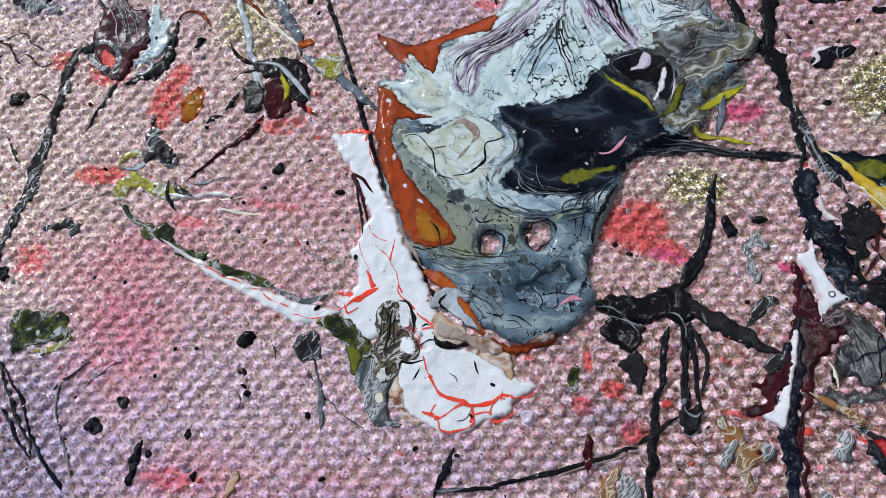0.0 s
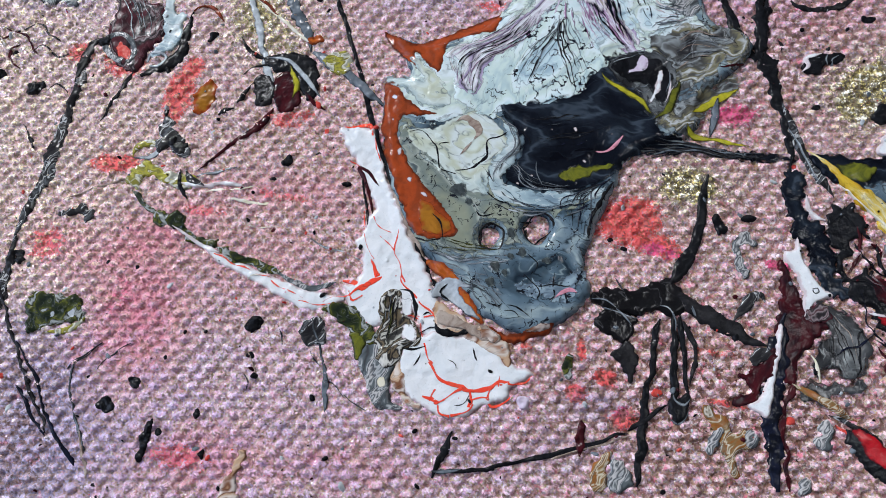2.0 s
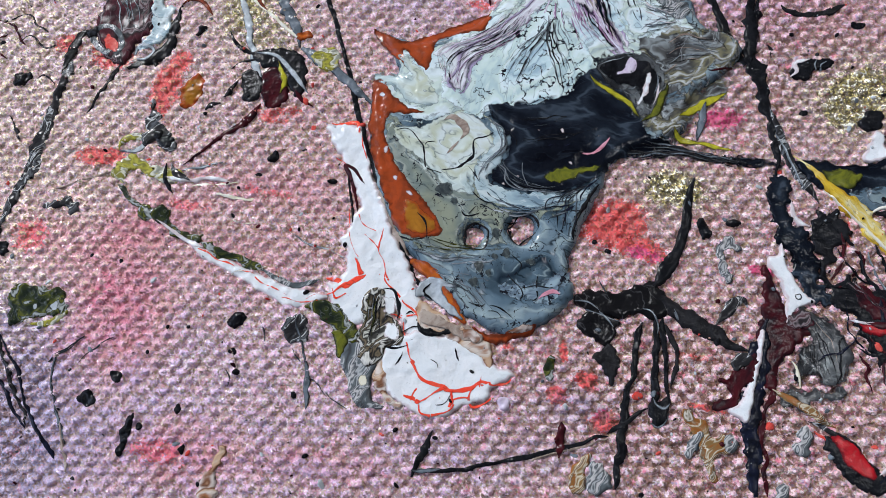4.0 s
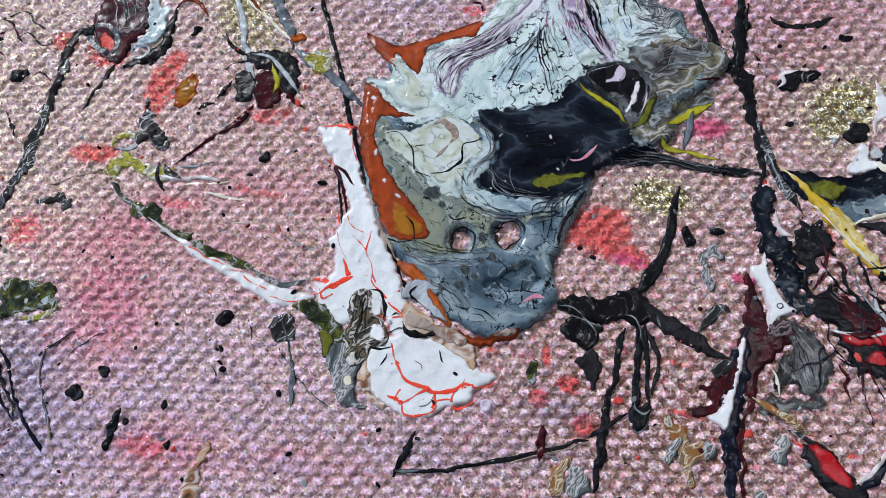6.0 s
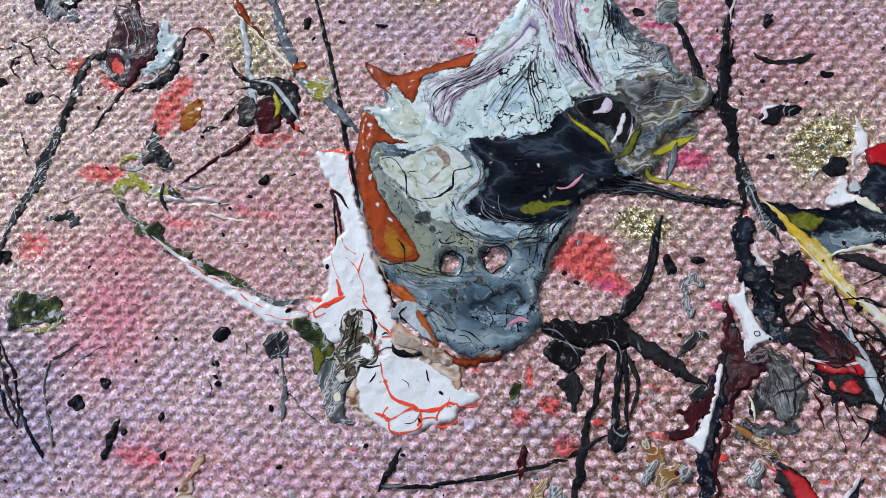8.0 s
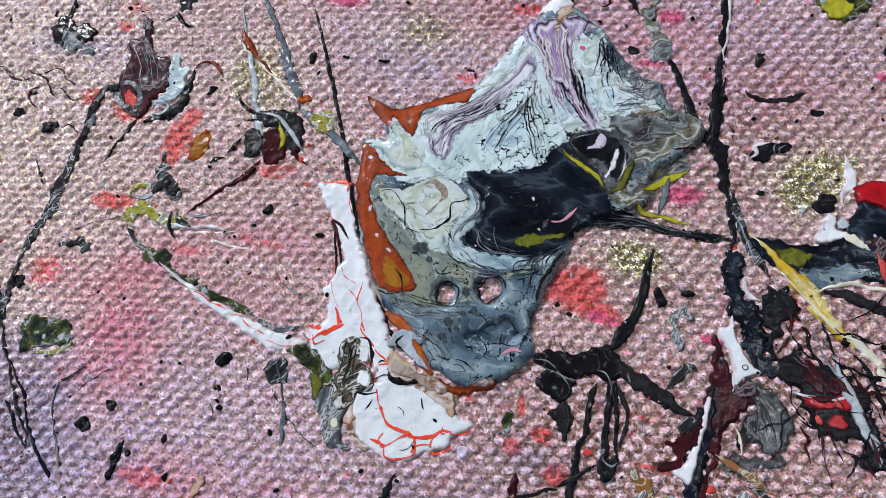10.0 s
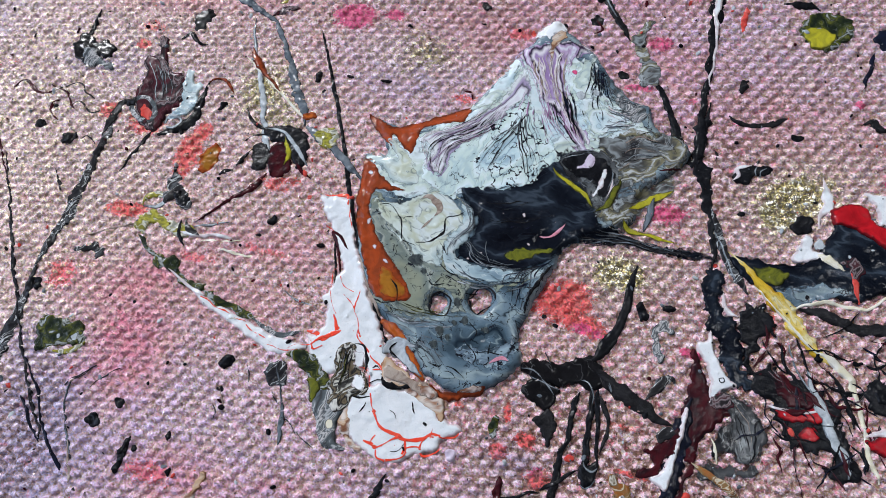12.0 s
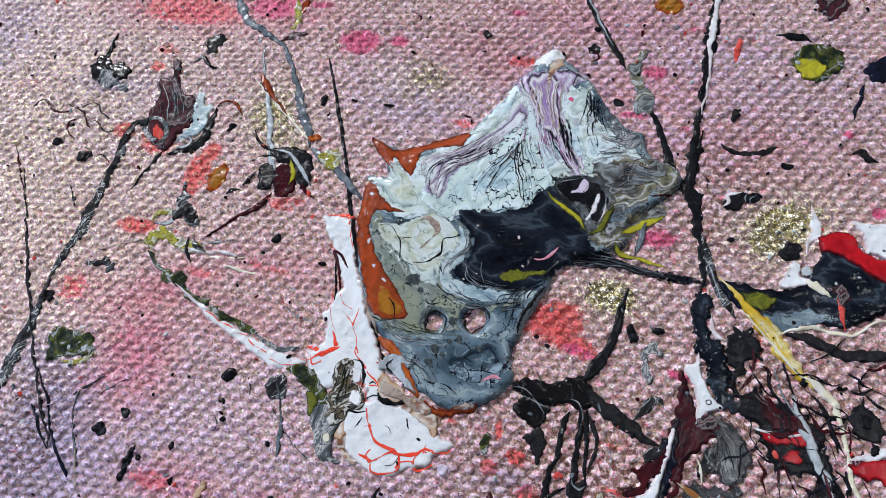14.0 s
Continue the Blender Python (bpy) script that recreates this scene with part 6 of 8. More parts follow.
ob = strand('paint_strand', 'black', [(-25.58, 37.02), (-24.4, 35.26), (-22.95, 34.59)], [0.22, 0.44, 0.51], thick=0.12)
named(ob, 'black branch of a dark splash', 'paint thread')
ob = strand('paint_strand', 'soot', [(-25.06, 29.67), (-24.3, 31.06), (-23.56, 32.02)], [0.99, 0.57, 0.28], thick=0.12, ragged=0.4)
named(ob, 'short black paint stroke', 'paint thread')
ob = strand('paint_strand', 'soot', [(-26.97, 28.37), (-26.24, 28.82), (-25.5, 29.19)], [0.56, 0.85, 0.42], thick=0.1, ragged=0.4)
named(ob, 'short black dash of paint', 'paint thread')
ob = pour('paint_splash', 'yellowgrey', [(-17.1, 34.2), (-16.1, 35.2), (-14.7, 35.2), (-14, 34.1), (-14.7, 32.9), (-15.9, 33.2)], thick=0.14, edge=0.3, ragged=0.3)
named(ob, 'grey and ochre knot of paint', 'paint splash')
ob = strand('paint_strand', 'wine', [(-25.2, 49.35), (-23.91, 50.21), (-22.52, 50.65), (-21.72, 50.39)], [0.47, 1.1, 0.94, 0.31], thick=0.14)
named(ob, 'grey and dark side spur of a string', 'paint thread')
ob = strand('paint_strand', 'rust', [(-24.13, 52.36), (-23.53, 54.28), (-22.93, 56.21)], [0.64, 0.96, 0.8], thick=0.12)
named(ob, 'rust edged in cream curl of paint', 'paint thread')
ob = strand('paint_strand', 'yellowgrey', [(-24.78, 51.3), (-23.87, 51.88), (-23.99, 53.64), (-24.64, 55.74)], [0.64, 0.96, 0.64], thick=0.1)
named(ob, 'cream curl of paint', 'paint thread')
for x, y, rx, ry, turn in ((-50.5, 32.7, 0.70, 0.47, -0), (-46.3, 31.1, 0.92, 0.61, 30), (-28.5, 36.9, 0.30, 0.74, -40), (-32.7, 33.2, 0.30, 0.30, -0), (-17.9, 41.6, 0.37, 0.74, -10), (0.2, 52.5, 0.52, 0.59, -0), (16.4, 44.7, 0.67, 0.40, -0), (12.9, 51.4, 0.71, 0.71, -0), (28.9, 44.4, 0.45, 0.91, -10), (-14.1, 42.0, 0.44, 0.22, -0), (-9.9, 41.8, 0.65, 0.22, -0), (-39.7, 36.5, 0.54, 0.77, -60), (13.2, 54.2, 0.36, 0.36, -0),):
    named(blot('paint_drop', 'soot', x, y, rx, ry, turn), 'small black paint drop on canvas', 'paint drop', 'paint specks')
for x, y, rx, ry, turn in ((-20.9, 8.3, 0.68, 0.68, -0), (-21.2, 5.4, 0.24, 0.24, -0), (-20.4, 3.7, 0.18, 0.30, -0), (-31.2, 2.6, 0.56, 0.49, -0), (-33.6, 0.5, 0.86, 0.62, -20), (-29.2, -1.1, 0.30, 0.72, -10), (-29.5, -2.2, 0.42, 0.95, -20), (-28.4, -1.5, 0.30, 0.30, -0), (-25.1, 0.1, 0.30, 0.60, -0), (-27.2, 7.2, 0.25, 0.31, -0), (-25.3, 7.3, 0.25, 0.19, -0), (-19.5, 23.8, 0.60, 0.54, 20),):
    named(blot('paint_drop', 'black', x, y, rx, ry, turn), 'small black paint drop on canvas', 'paint drop', 'paint specks')
for x, y, rx, ry, turn in ((-29.5, -1.5, 0.29, 0.77, -15), (-29.6, -3.3, 0.38, 0.95, -15), (-21.0, 8.1, 0.60, 0.70, -0), (-20.9, 5.4, 0.29, 0.29, -0), (-20.3, 3.6, 0.19, 0.19, -0), (-24.2, -3.2, 0.23, 0.47, -0), (-15.0, 1.9, 0.28, 0.28, -0), (-46.5, 31.0, 0.85, 0.61, 30), (-44.4, 13.7, 0.60, 0.71, -0), (-13.5, 21.6, 0.42, 0.32, -0), (11.8, 12.0, 0.19, 0.38, -0), (11.7, 16.1, 0.29, 0.24, -0), (19.9, 18.4, 0.34, 0.86, 10), (29.1, 29.8, 0.45, 0.30, -0), (34.4, 38.8, 0.63, 0.42, -0),):
    named(blot('paint_drop', 'black', x, y, rx, ry, turn), 'small black paint drop on canvas', 'paint drop', 'paint specks')
ol = pour('paint_splash', 'greenblack', [(-42.8, 9.6), (-42.1, 10.5), (-40.2, 10.3), (-38.1, 10.1), (-37, 8.9), (-36.9, 7.9), (-38.3, 7.6), (-39.9, 7.2), (-41.1, 6.9), (-42.2, 6.7), (-42.6, 8)], thick=0.2, edge=0.4, ragged=0.35)
named(ol, 'olive black paint blot with a yellow lower rim', 'paint splash')
strand('yellow_rim', 'yellowgrey', [(-40.41, 6.73), (-39, 6.87), (-37.65, 7.39), (-36.63, 8.22)], [0.31, 0.62, 0.72, 0.31], thick=0.1, ragged=0.5, parent=ol)
for x, y, rx, ry, turn in ((-38.2, 8.5, 0.47, 0.42, -0), (-40.0, 8.4, 0.31, 0.37, -0),):
    blot('pigment_dot', 'palegrey', x, y, rx, ry, turn, parent=ol, thick=0.05, fill=1)
ob = pour('paint_splash', 'blackwhite', [(-16.9, 8.1), (-15.8, 9.1), (-15, 8.9), (-14.4, 8.2), (-14.4, 7.4), (-14.6, 6.5), (-15.3, 6.9), (-15.8, 6.4), (-16.4, 7)], thick=0.18, edge=0.3, ragged=0.3)
named(ob, 'blue-black paint drop with grey marbling', 'paint splash')
ob = strand('paint_strand', 'grey', [(-15.56, 8.84), (-14.49, 5.98), (-14.15, 4.1), (-14.04, 2.71), (-13.62, 0.89)], [0.24, 0.19, 0.19, 0.67, 0.48], thick=0.08, ragged=0.5)
named(ob, 'fine grey tail of a drop', 'paint thread')
ob = strand('paint_strand', 'navy', [(-43.07, 5.78), (-41.67, 3.84), (-40.59, 2.65), (-39.71, 0.76), (-38.74, -1.09), (-37.22, -2.9), (-35.6, -4.88)], [0.15, 0.19, 0.30, 0.22, 0.30, 0.41, 0.34], thick=0.12, ragged=0.35)
named(ob, 'navy black paint thread with loops', 'paint thread', 'thrown paint strings')
ob = strand('paint_strand', 'navy', [(-42.29, 1.88), (-41.27, 0.71), (-39.97, -1.14), (-38.58, -2.48)], [0.32, 0.34, 0.24, 0.24], thick=0.1, ragged=0.35)
named(ob, 'navy black paint thread beside another', 'paint thread', 'thrown paint strings')
ob = strand('paint_strand', 'grey', [(-35.32, 5.47), (-37.11, 3.72), (-36.91, 1.08), (-35.08, -3.5)], [0.1, 0.2, 0.2, 0.4], thick=0.06, ragged=0.5)
named(ob, 'very thin grey paint thread', 'paint thread')
ob = strand('paint_strand', 'taupe', [(-35.55, -1.68), (-35.03, -3.5), (-34.25, -5.72)], [0.14, 0.29, 0.29], thick=0.06, ragged=0.5)
named(ob, 'very thin grey paint thread', 'paint thread')

# the black branching splash
tw = pour('branching_splash', 'darkstreak', [(9, 11.5), (9.4, 12.3), (11, 12.6), (12.9, 12.4), (14.3, 13.1), (15.7, 13.5), (16.4, 12.6), (17.2, 11.9), (17.4, 10.9), (16.2, 10.2), (14.6, 10.5), (12.8, 10.2), (11, 10.4), (9.8, 10.8)], thick=0.35, edge=0.5, fill=0.96, ragged=0.3)
named(tw, 'black glossy paint splash branching like a thorny twig', 'paint splash')
pour('drip_lobe', 'darkstreak', [(9.3, 10), (10.3, 10.7), (12.3, 10.2), (12.8, 9.6), (12.4, 8.5), (11.4, 7.9), (10.4, 8.3), (9.5, 9)], thick=0.28, edge=0.4, fill=0.96, ragged=0.3, parent=tw)
pour('drip_lobe', 'soot', [(11.1, 7.5), (12, 8.1), (12.7, 7.1), (12.9, 6.4), (12.5, 5.6), (12.2, 4.4), (11.8, 5.3), (11.1, 6.1), (10.3, 6.6)], thick=0.2, edge=0.3, fill=0.96, ragged=0.25, parent=tw)
strand('branch', 'soot', [(16.07, 12.29), (17.37, 11.14), (18.89, 10.23), (20.4, 9.47), (21.87, 8.45), (23.79, 7.91)], [1.99, 1.63, 1.36, 1.36, 1.09, 0.54], thick=0.3, ragged=0.4, parent=tw)
strand('branch', 'black', [(15.65, 13), (16.93, 14.7), (17.87, 16.66), (18.45, 18.65), (18.79, 21.17), (19.29, 23.22)], [1.64, 1.45, 0.96, 0.87, 0.77, 0.77], thick=0.24, ragged=0.3, parent=tw)
strand('drip', 'black', [(14.69, 9.92), (14.11, 7.13), (13.64, 4.42), (13.17, 1.76), (12.52, -3.8)], [0.8, 0.62, 0.62, 0.8, 0.62], thick=0.26, ragged=0.5, parent=tw)
strand('drip', 'black', [(15.8, 10.4), (15.9, 7.18), (15.76, 4.48), (15.76, 2.71)], [0.71, 0.53, 0.71, 0.98], thick=0.24, ragged=0.4, parent=tw)
strand('drip', 'black', [(16.43, 10.42), (16.64, 7.65), (16.76, 4.95), (16.86, 3.62)], [0.62, 0.44, 0.4, 0.4], thick=0.2, ragged=0.4, parent=tw)
strand('drip', 'soot', [(16.77, 9.96), (17.3, 8.35), (17.58, 6.99), (17.43, 5.86), (16.91, 4.51)], [0.9, 0.54, 0.4, 0.45, 0.27], thick=0.18, ragged=0.5, parent=tw)
pour('drip_end', 'black', [(15.5, 3.8), (16.1, 3.4), (17, 4), (16.9, 2.5), (16.7, 1.7), (15.9, 1.2), (15.4, 1.7), (15.2, 2.7)], thick=0.3, edge=0.35, fill=0.96, ragged=0.2, parent=tw)
strand('pale_edge', 'palegrey', [(15.55, 3.67), (15.78, 3.15), (16.46, 2.82), (16.92, 3.19)], [0.09, 0.18, 0.22, 0.13], thick=0.08, parent=tw)
strand('pale_edge', 'palegrey', [(15.35, 1.57), (15.95, 1.33), (16.67, 1.78), (16.96, 2.4)], [0.13, 0.22, 0.17, 0.13], thick=0.08, parent=tw)
strand('pale_thread', 'palegrey', [(8.96, 11.46), (10.07, 11.34), (10.97, 10.69)], [0.09, 0.19, 0.09], thick=0.05, parent=tw)
strand('pale_thread', 'palegrey', [(9.82, 10.86), (11.42, 10.32), (12.77, 9.79)], [0.09, 0.19, 0.09], thick=0.05, parent=tw)
strand('pale_thread', 'palegrey', [(14.65, 11.09), (15.46, 10.87), (15.95, 9.94), (16, 9.01)], [0.09, 0.18, 0.09], thick=0.05, parent=tw)
strand('pale_thread', 'palegrey', [(17.36, 10.9), (17.59, 10.2), (17.37, 11.14)], [0.09, 0.18, 0.09], thick=0.05, parent=tw)
strand('pale_thread', 'palegrey', [(10.97, 10.79), (11.78, 10.05), (12.3, 9.4)], [0.09, 0.19, 0.09], thick=0.05, parent=tw)
ob = strand('paint_strand', 'black', [(-3.21, -3.51), (0.85, -3), (5.53, -1.75), (8.87, -0.64), (11.98, 0.42)], [0.35, 0.35, 0.39, 0.48, 0.26], thick=0.16, ragged=0.4)
named(ob, 'black string with a gold underside crossing the canvas', 'paint string', 'thrown paint strings')
ob = strand('paint_strand', 'black', [(11.76, 0.41), (13.34, 1.54), (15.15, 2.78)], [0.44, 0.44, 0.22], thick=0.16, ragged=0.4)
named(ob, 'black string rising to a drip', 'paint string', 'thrown paint strings')
ob = strand('paint_strand', 'taupe', [(5.53, -2.05), (8.86, -0.99), (11.97, 0.07)], [0.17, 0.22, 0.17], thick=0.06)
named(ob, 'brown underside of a black string', 'paint thread')
ob = strand('paint_strand', 'black', [(-2.58, -0.08), (-3.04, -1.42), (-3.78, -2.75), (-4.32, -4.06)], [0.36, 0.71, 0.62, 0.89], thick=0.18, ragged=0.5)
named(ob, 'black hooked paint stroke', 'paint string', 'thrown paint strings')
ob = strand('paint_strand', 'grey', [(-4.12, -3.54), (-3.2, -3.68), (-1.85, -3.19)], [0.35, 0.44, 0.26], thick=0.12, ragged=0.5)
named(ob, 'grey hook beside a black stroke', 'paint string')
for x, y, rx, ry, turn in ((8.0, -0.2, 0.35, 1.49, -4),):
    named(blot('paint_drop', 'maroon', x, y, rx, ry, turn, thick=0.14), 'elongated maroon paint drop', 'paint drop')
for x, y, rx, ry, turn in ((7.0, 5.5, 0.50, 1.09, -4),):
    named(blot('paint_drop', 'greenblack', x, y, rx, ry, turn, thick=0.16), 'olive black paint drop', 'paint drop')
for x, y, rx, ry, turn in ((3.2, 2.4, 0.54, 0.54, -0),):
    named(blot('paint_drop', 'lilac', x, y, rx, ry, turn, thick=0.2), 'grey pearl paint drop', 'paint drop')
ob = pour('paint_splash', 'brownbands', [(8.8, -3.6), (8.9, -2.5), (9.7, -1.6), (10.6, -1.3), (10.2, -2.6), (10.1, -4.3), (8.9, -4.4)], thick=0.22, edge=0.3, ragged=0.2)
named(ob, 'orange and pale grey paint drop with a cream band', 'paint splash')
ob = pour('paint_splash', 'greybands', [(10.4, -2), (11.1, -1.7), (12, -2.6), (12.4, -3.5), (12, -4.2), (10.3, -4.3)], thick=0.22, edge=0.3, ragged=0.2)
named(ob, 'pale blue-grey paint drop with a yellow rim', 'paint splash')
ob = strand('paint_strand', 'blackwhite', [(20.79, 9.94), (21.66, 10.98), (22.36, 11.92), (23.1, 12.31), (23.49, 11.66)], [0.37, 0.73, 1.1, 0.92, 0.37], thick=0.2, ragged=0.3)
named(ob, 'hooked black and grey paint stroke', 'paint string')
ob = pour('paint_splash', 'greybands', [(21.3, 17.4), (22.2, 18.3), (22.7, 17.7), (23.3, 16.7), (21.8, 16.5), (22.1, 15.3), (22.5, 14.4), (22.1, 13.8), (21.4, 14.3), (21.2, 15.7)], thick=0.12, edge=0.25, ragged=0.2)
named(ob, 'grey striped squiggle of paint', 'paint splash')
bb = pour('paint_splash', 'brownbands', [(17.7, 2.9), (18.4, 3), (19.3, 2.2), (20.2, 1.6), (20.3, 0.9), (21.3, 1.1), (22.2, 0.3), (21.8, -0.5), (20.8, -0.6), (20.5, -1.6), (20.8, -2.6), (20.2, -2.6), (19.6, -1.2), (19.3, 0), (18.5, 1.1)], thick=0.2, edge=0.3, ragged=0.25)
named(bb, 'brown, cream and grey banded paint splash', 'paint splash')
pour('grey_lobe', 'greybands', [(18.3, 0.2), (19, 1.1), (19.5, 0.9), (19, -0.2), (18.6, -1.1), (18.2, -0.7)], thick=0.12, edge=0.2, ragged=0.2, parent=bb)
pour('grey_disc', 'greybands', [(21.2, 0.7), (21.9, 1), (22.4, 0.3), (21.9, -0.3), (21.2, -0.2)], thick=0.12, edge=0.2, ragged=0.15, parent=bb)
ob = pour('paint_splash', 'greybands', [(26.9, 0.7), (27.3, 1.8), (28, 2.2), (28.3, 1.2), (28, -0.1), (27.4, -0.3), (26.5, 0.2)], thick=0.18, edge=0.3, ragged=0.25)
named(ob, 'small grey splash with a green edge', 'paint splash')
ob = pour('paint_splash', 'greybands', [(25.3, -2.9), (25.8, -2.3), (26.3, -2.5), (26.1, -3.6), (25.2, -3.7)], thick=0.16, edge=0.25, ragged=0.2)
named(ob, 'small round grey and red drop', 'paint splash')
for x, y, rx, ry, turn in ((24.9, 2.0, 0.51, 0.34, -10), (14.4, 3.7, 0.44, 0.40, -0),):
    named(blot('paint_drop', 'coral', x, y, rx, ry, turn), 'coral red paint drop', 'paint drop')

# the dark crossing strings and the maroon trunk
ob = strand('paint_strand', 'black', [(25.58, 41.97), (24.96, 37.89), (24.54, 35.05), (25.23, 33.36), (25.64, 30.87), (26.24, 28.44), (26.5, 26.06), (26.52, 23.72)], [0.6, 0.7, 1.05, 1.7, 1.15, 0.75, 0.8, 0.75], thick=0.22, ragged=0.8)
named(ob, 'heavy black paint string running from the top to a knot', 'paint string', 'thrown paint strings')
ob = strand('paint_strand', 'blackwhite', [(26.07, 30.32), (26.97, 27.63), (27.8, 25.01), (28.78, 23.21), (29.96, 21.44)], [0.39, 0.69, 0.98, 0.98, 0.69], thick=0.2, ragged=0.3)
named(ob, 'black and white paint string bending at the crossing', 'paint string', 'thrown paint strings')
ob = strand('paint_strand', 'palegrey', [(26.5, 27.64), (27.22, 26.31), (27.89, 24.49), (28.73, 22.7)], [0.1, 0.2, 0.2, 0.15], thick=0.08)
named(ob, 'thin pale thread over the crossing', 'paint thread')
vs = strand('paint_strand', 'black', [(26.64, 61.15), (26.01, 57.15), (25.65, 51.77), (25.23, 45.86), (24.79, 40.88), (24.52, 35.43)], [1.35, 1.4, 1.15, 0.75, 0.8, 1.5], thick=0.2, ragged=0.7)
named(vs, 'black paint string with a white core rising to the top', 'paint string', 'thrown paint strings')
strand('white_core', 'white', [(26.7, 61.15), (26.24, 57.56), (25.82, 53.29), (25.89, 49.56), (25.59, 45.89), (25.33, 44.09)], [0.75, 0.7, 0.8, 0.38, 0.28, 0.18], thick=0.12, ragged=0.5, parent=vs)
trunk = pour('maroon_trunk', 'maroon', [(25, 15.3), (25.7, 14.2), (26.5, 11.8), (27.5, 10.4), (28.8, 10.1), (27.3, 8.7), (26.1, 7), (25.6, 5.2), (24.2, 5.2), (24.3, 9.2), (24.8, 12)], thick=0.24, edge=0.5, fill=0.96, ragged=0.35)
named(trunk, 'dark maroon and black paint band with ragged edges', 'paint splash')
pour('black_band', 'darkpour', [(25.8, 23.7), (27.4, 23.5), (27.5, 21.4), (27.7, 19.4), (29, 18.1), (29.6, 16.3), (29.8, 14.4), (30.8, 12.5), (29, 12.3), (27.8, 13.6), (27, 15.4), (26.8, 17.2), (26.1, 18.7), (25.5, 20.2)], thick=0.26, edge=0.5, fill=0.96, ragged=0.75, parent=trunk)
ws = pour('white_stroke', 'white', [(26.4, 17.8), (26.8, 16.8), (26.8, 15.9), (27.3, 14.7), (28.1, 13.3), (29.1, 12.5), (28, 12), (27.4, 11.6), (26.6, 10.5), (26.7, 12.6), (26.4, 13.6), (25.9, 14.7), (25.2, 15.5), (25.4, 16.3), (26.3, 16.5)], thick=0.2, edge=0.25, fill=0.96, ragged=0.12, parent=trunk)
strand('hollow_ring', 'grey', [(27.4, 12.94), (27.77, 13.04), (27.82, 12.66), (27.46, 12.57), (27.35, 12.84)], [0.09, 0.14, 0.09], thick=0.04, taper=False, parent=ws)
strand('navy_band', 'navy', [(25.01, 10.81), (24.23, 6.93), (23.46, 2.95), (23.33, 0.38), (23.73, -3.54)], [1.12, 1.47, 1.72, 1.55, 1.47], thick=0.26, ragged=0.6, parent=trunk)
strand('maroon_band', 'maroon', [(25.28, 5.18), (24.58, 2.13), (24.35, -0.42), (24.4, -3.51)], [0.6, 0.5, 0.45, 0.4], thick=0.14, ragged=0.8, parent=trunk)
pour('white_stroke', 'white', [(24.6, 9.9), (24.7, 9), (24.3, 6.7), (23.7, 4.5), (23.1, 2.3), (22.5, 2.4), (21.8, 3.1), (22.8, 4), (23.4, 5.8), (24, 7.8), (24.3, 9.2)], thick=0.22, edge=0.25, fill=0.96, ragged=0.2, parent=trunk)
pour('maroon_wing', 'maroon', [(24, 8.3), (23.8, 6.5), (23, 4.9), (22.4, 3.7), (21.2, 3.1), (20.3, 3.1), (21.8, 4.1), (21.7, 5.1), (21, 5.3), (22.2, 6), (23.2, 7.4)], thick=0.16, edge=0.25, ragged=0.5, parent=trunk)
pour('white_nub', 'blackwhite', [(22.1, 6.9), (22.5, 7.6), (23.3, 7.8), (23.8, 7.3), (23.1, 6.7), (22.4, 6.3)], thick=0.16, edge=0.2, ragged=0.15, parent=trunk)
strand('white_hook', 'white', [(27.6, 21.43), (27.66, 20.18), (28.14, 19.49), (29.01, 19.2)], [0.28, 0.47, 0.66, 0.47], thick=0.16, parent=trunk)
gf = pour('grey_flow', 'smokeswirl', [(27.6, 11.8), (29, 12), (30.6, 10.9), (31.6, 9.3), (31.8, 7.6), (30.9, 5.8), (29.5, 5.3), (28.4, 6.1), (27.4, 5.2), (26.7, 6.5), (27.3, 8.3), (28.3, 9.7)], thick=0.3, edge=0.5, fill=0.96, ragged=0.3, parent=trunk, bleed=0.5)
pour('rose_fold', 'wine', [(26.8, 11.3), (27.8, 11.6), (28.7, 11), (28.8, 10.3), (27.7, 10.2), (26.6, 10.5)], thick=0.1, edge=0.2, fill=0.96, ragged=0.3, parent=trunk)
pour('pale_foot', 'smokeswirl', [(26.1, 5.2), (27.4, 5.5), (28.3, 5.2), (30, 5.3), (31.2, 5.8), (30.7, 4.5), (29, 4), (28, 3.1), (26.8, 3.3), (25.9, 2.8), (25.6, 3.9)], thick=0.16, edge=0.3, ragged=0.4, parent=trunk, bleed=0.5)
streaks('flow_line', ['grey', 'soot', 'soot', 'taupe'], [(28.1, 11.6), (30, 9.8), (30.6, 7.5), (30.9, 5.8)], [(28.7, 9.3), (28.1, 7.9), (28.4, 6.6), (28.7, 5.3)], 10, (0.07, 0.16), thick=0.06, seed=31, parent=gf)
strand('white_hook', 'cream', [(26.86, 7.35), (27.14, 6.78), (27.42, 5.24)], [0.13, 0.35, 0.22], thick=0.08, parent=trunk)
for x, y, rx, ry, turn in ((20.1, 18.5, 0.43, 1.06, 20), (22.5, 19.1, 0.58, 0.38, -0),):
    named(blot('paint_drop', 'black', x, y, rx, ry, turn, thick=0.15), 'black paint clot beside the trunk', 'paint drop')
es = pour('eye_splash', 'black', [(28.1, 34.6), (29, 35.2), (30.9, 35.3), (31.9, 35.1), (31.7, 34.3), (30.3, 34.1), (29.6, 33.1), (28.5, 33), (28.1, 33.7)], thick=0.2, edge=0.3, ragged=0.25)
named(es, 'small black and white striped paint drop', 'paint splash')
strand('white_stripe', 'white', [(29.87, 35.16), (28.48, 34.74), (28.6, 33.96), (28.06, 33.3)], [0.26, 0.41, 0.41, 0.26], thick=0.08, parent=es)
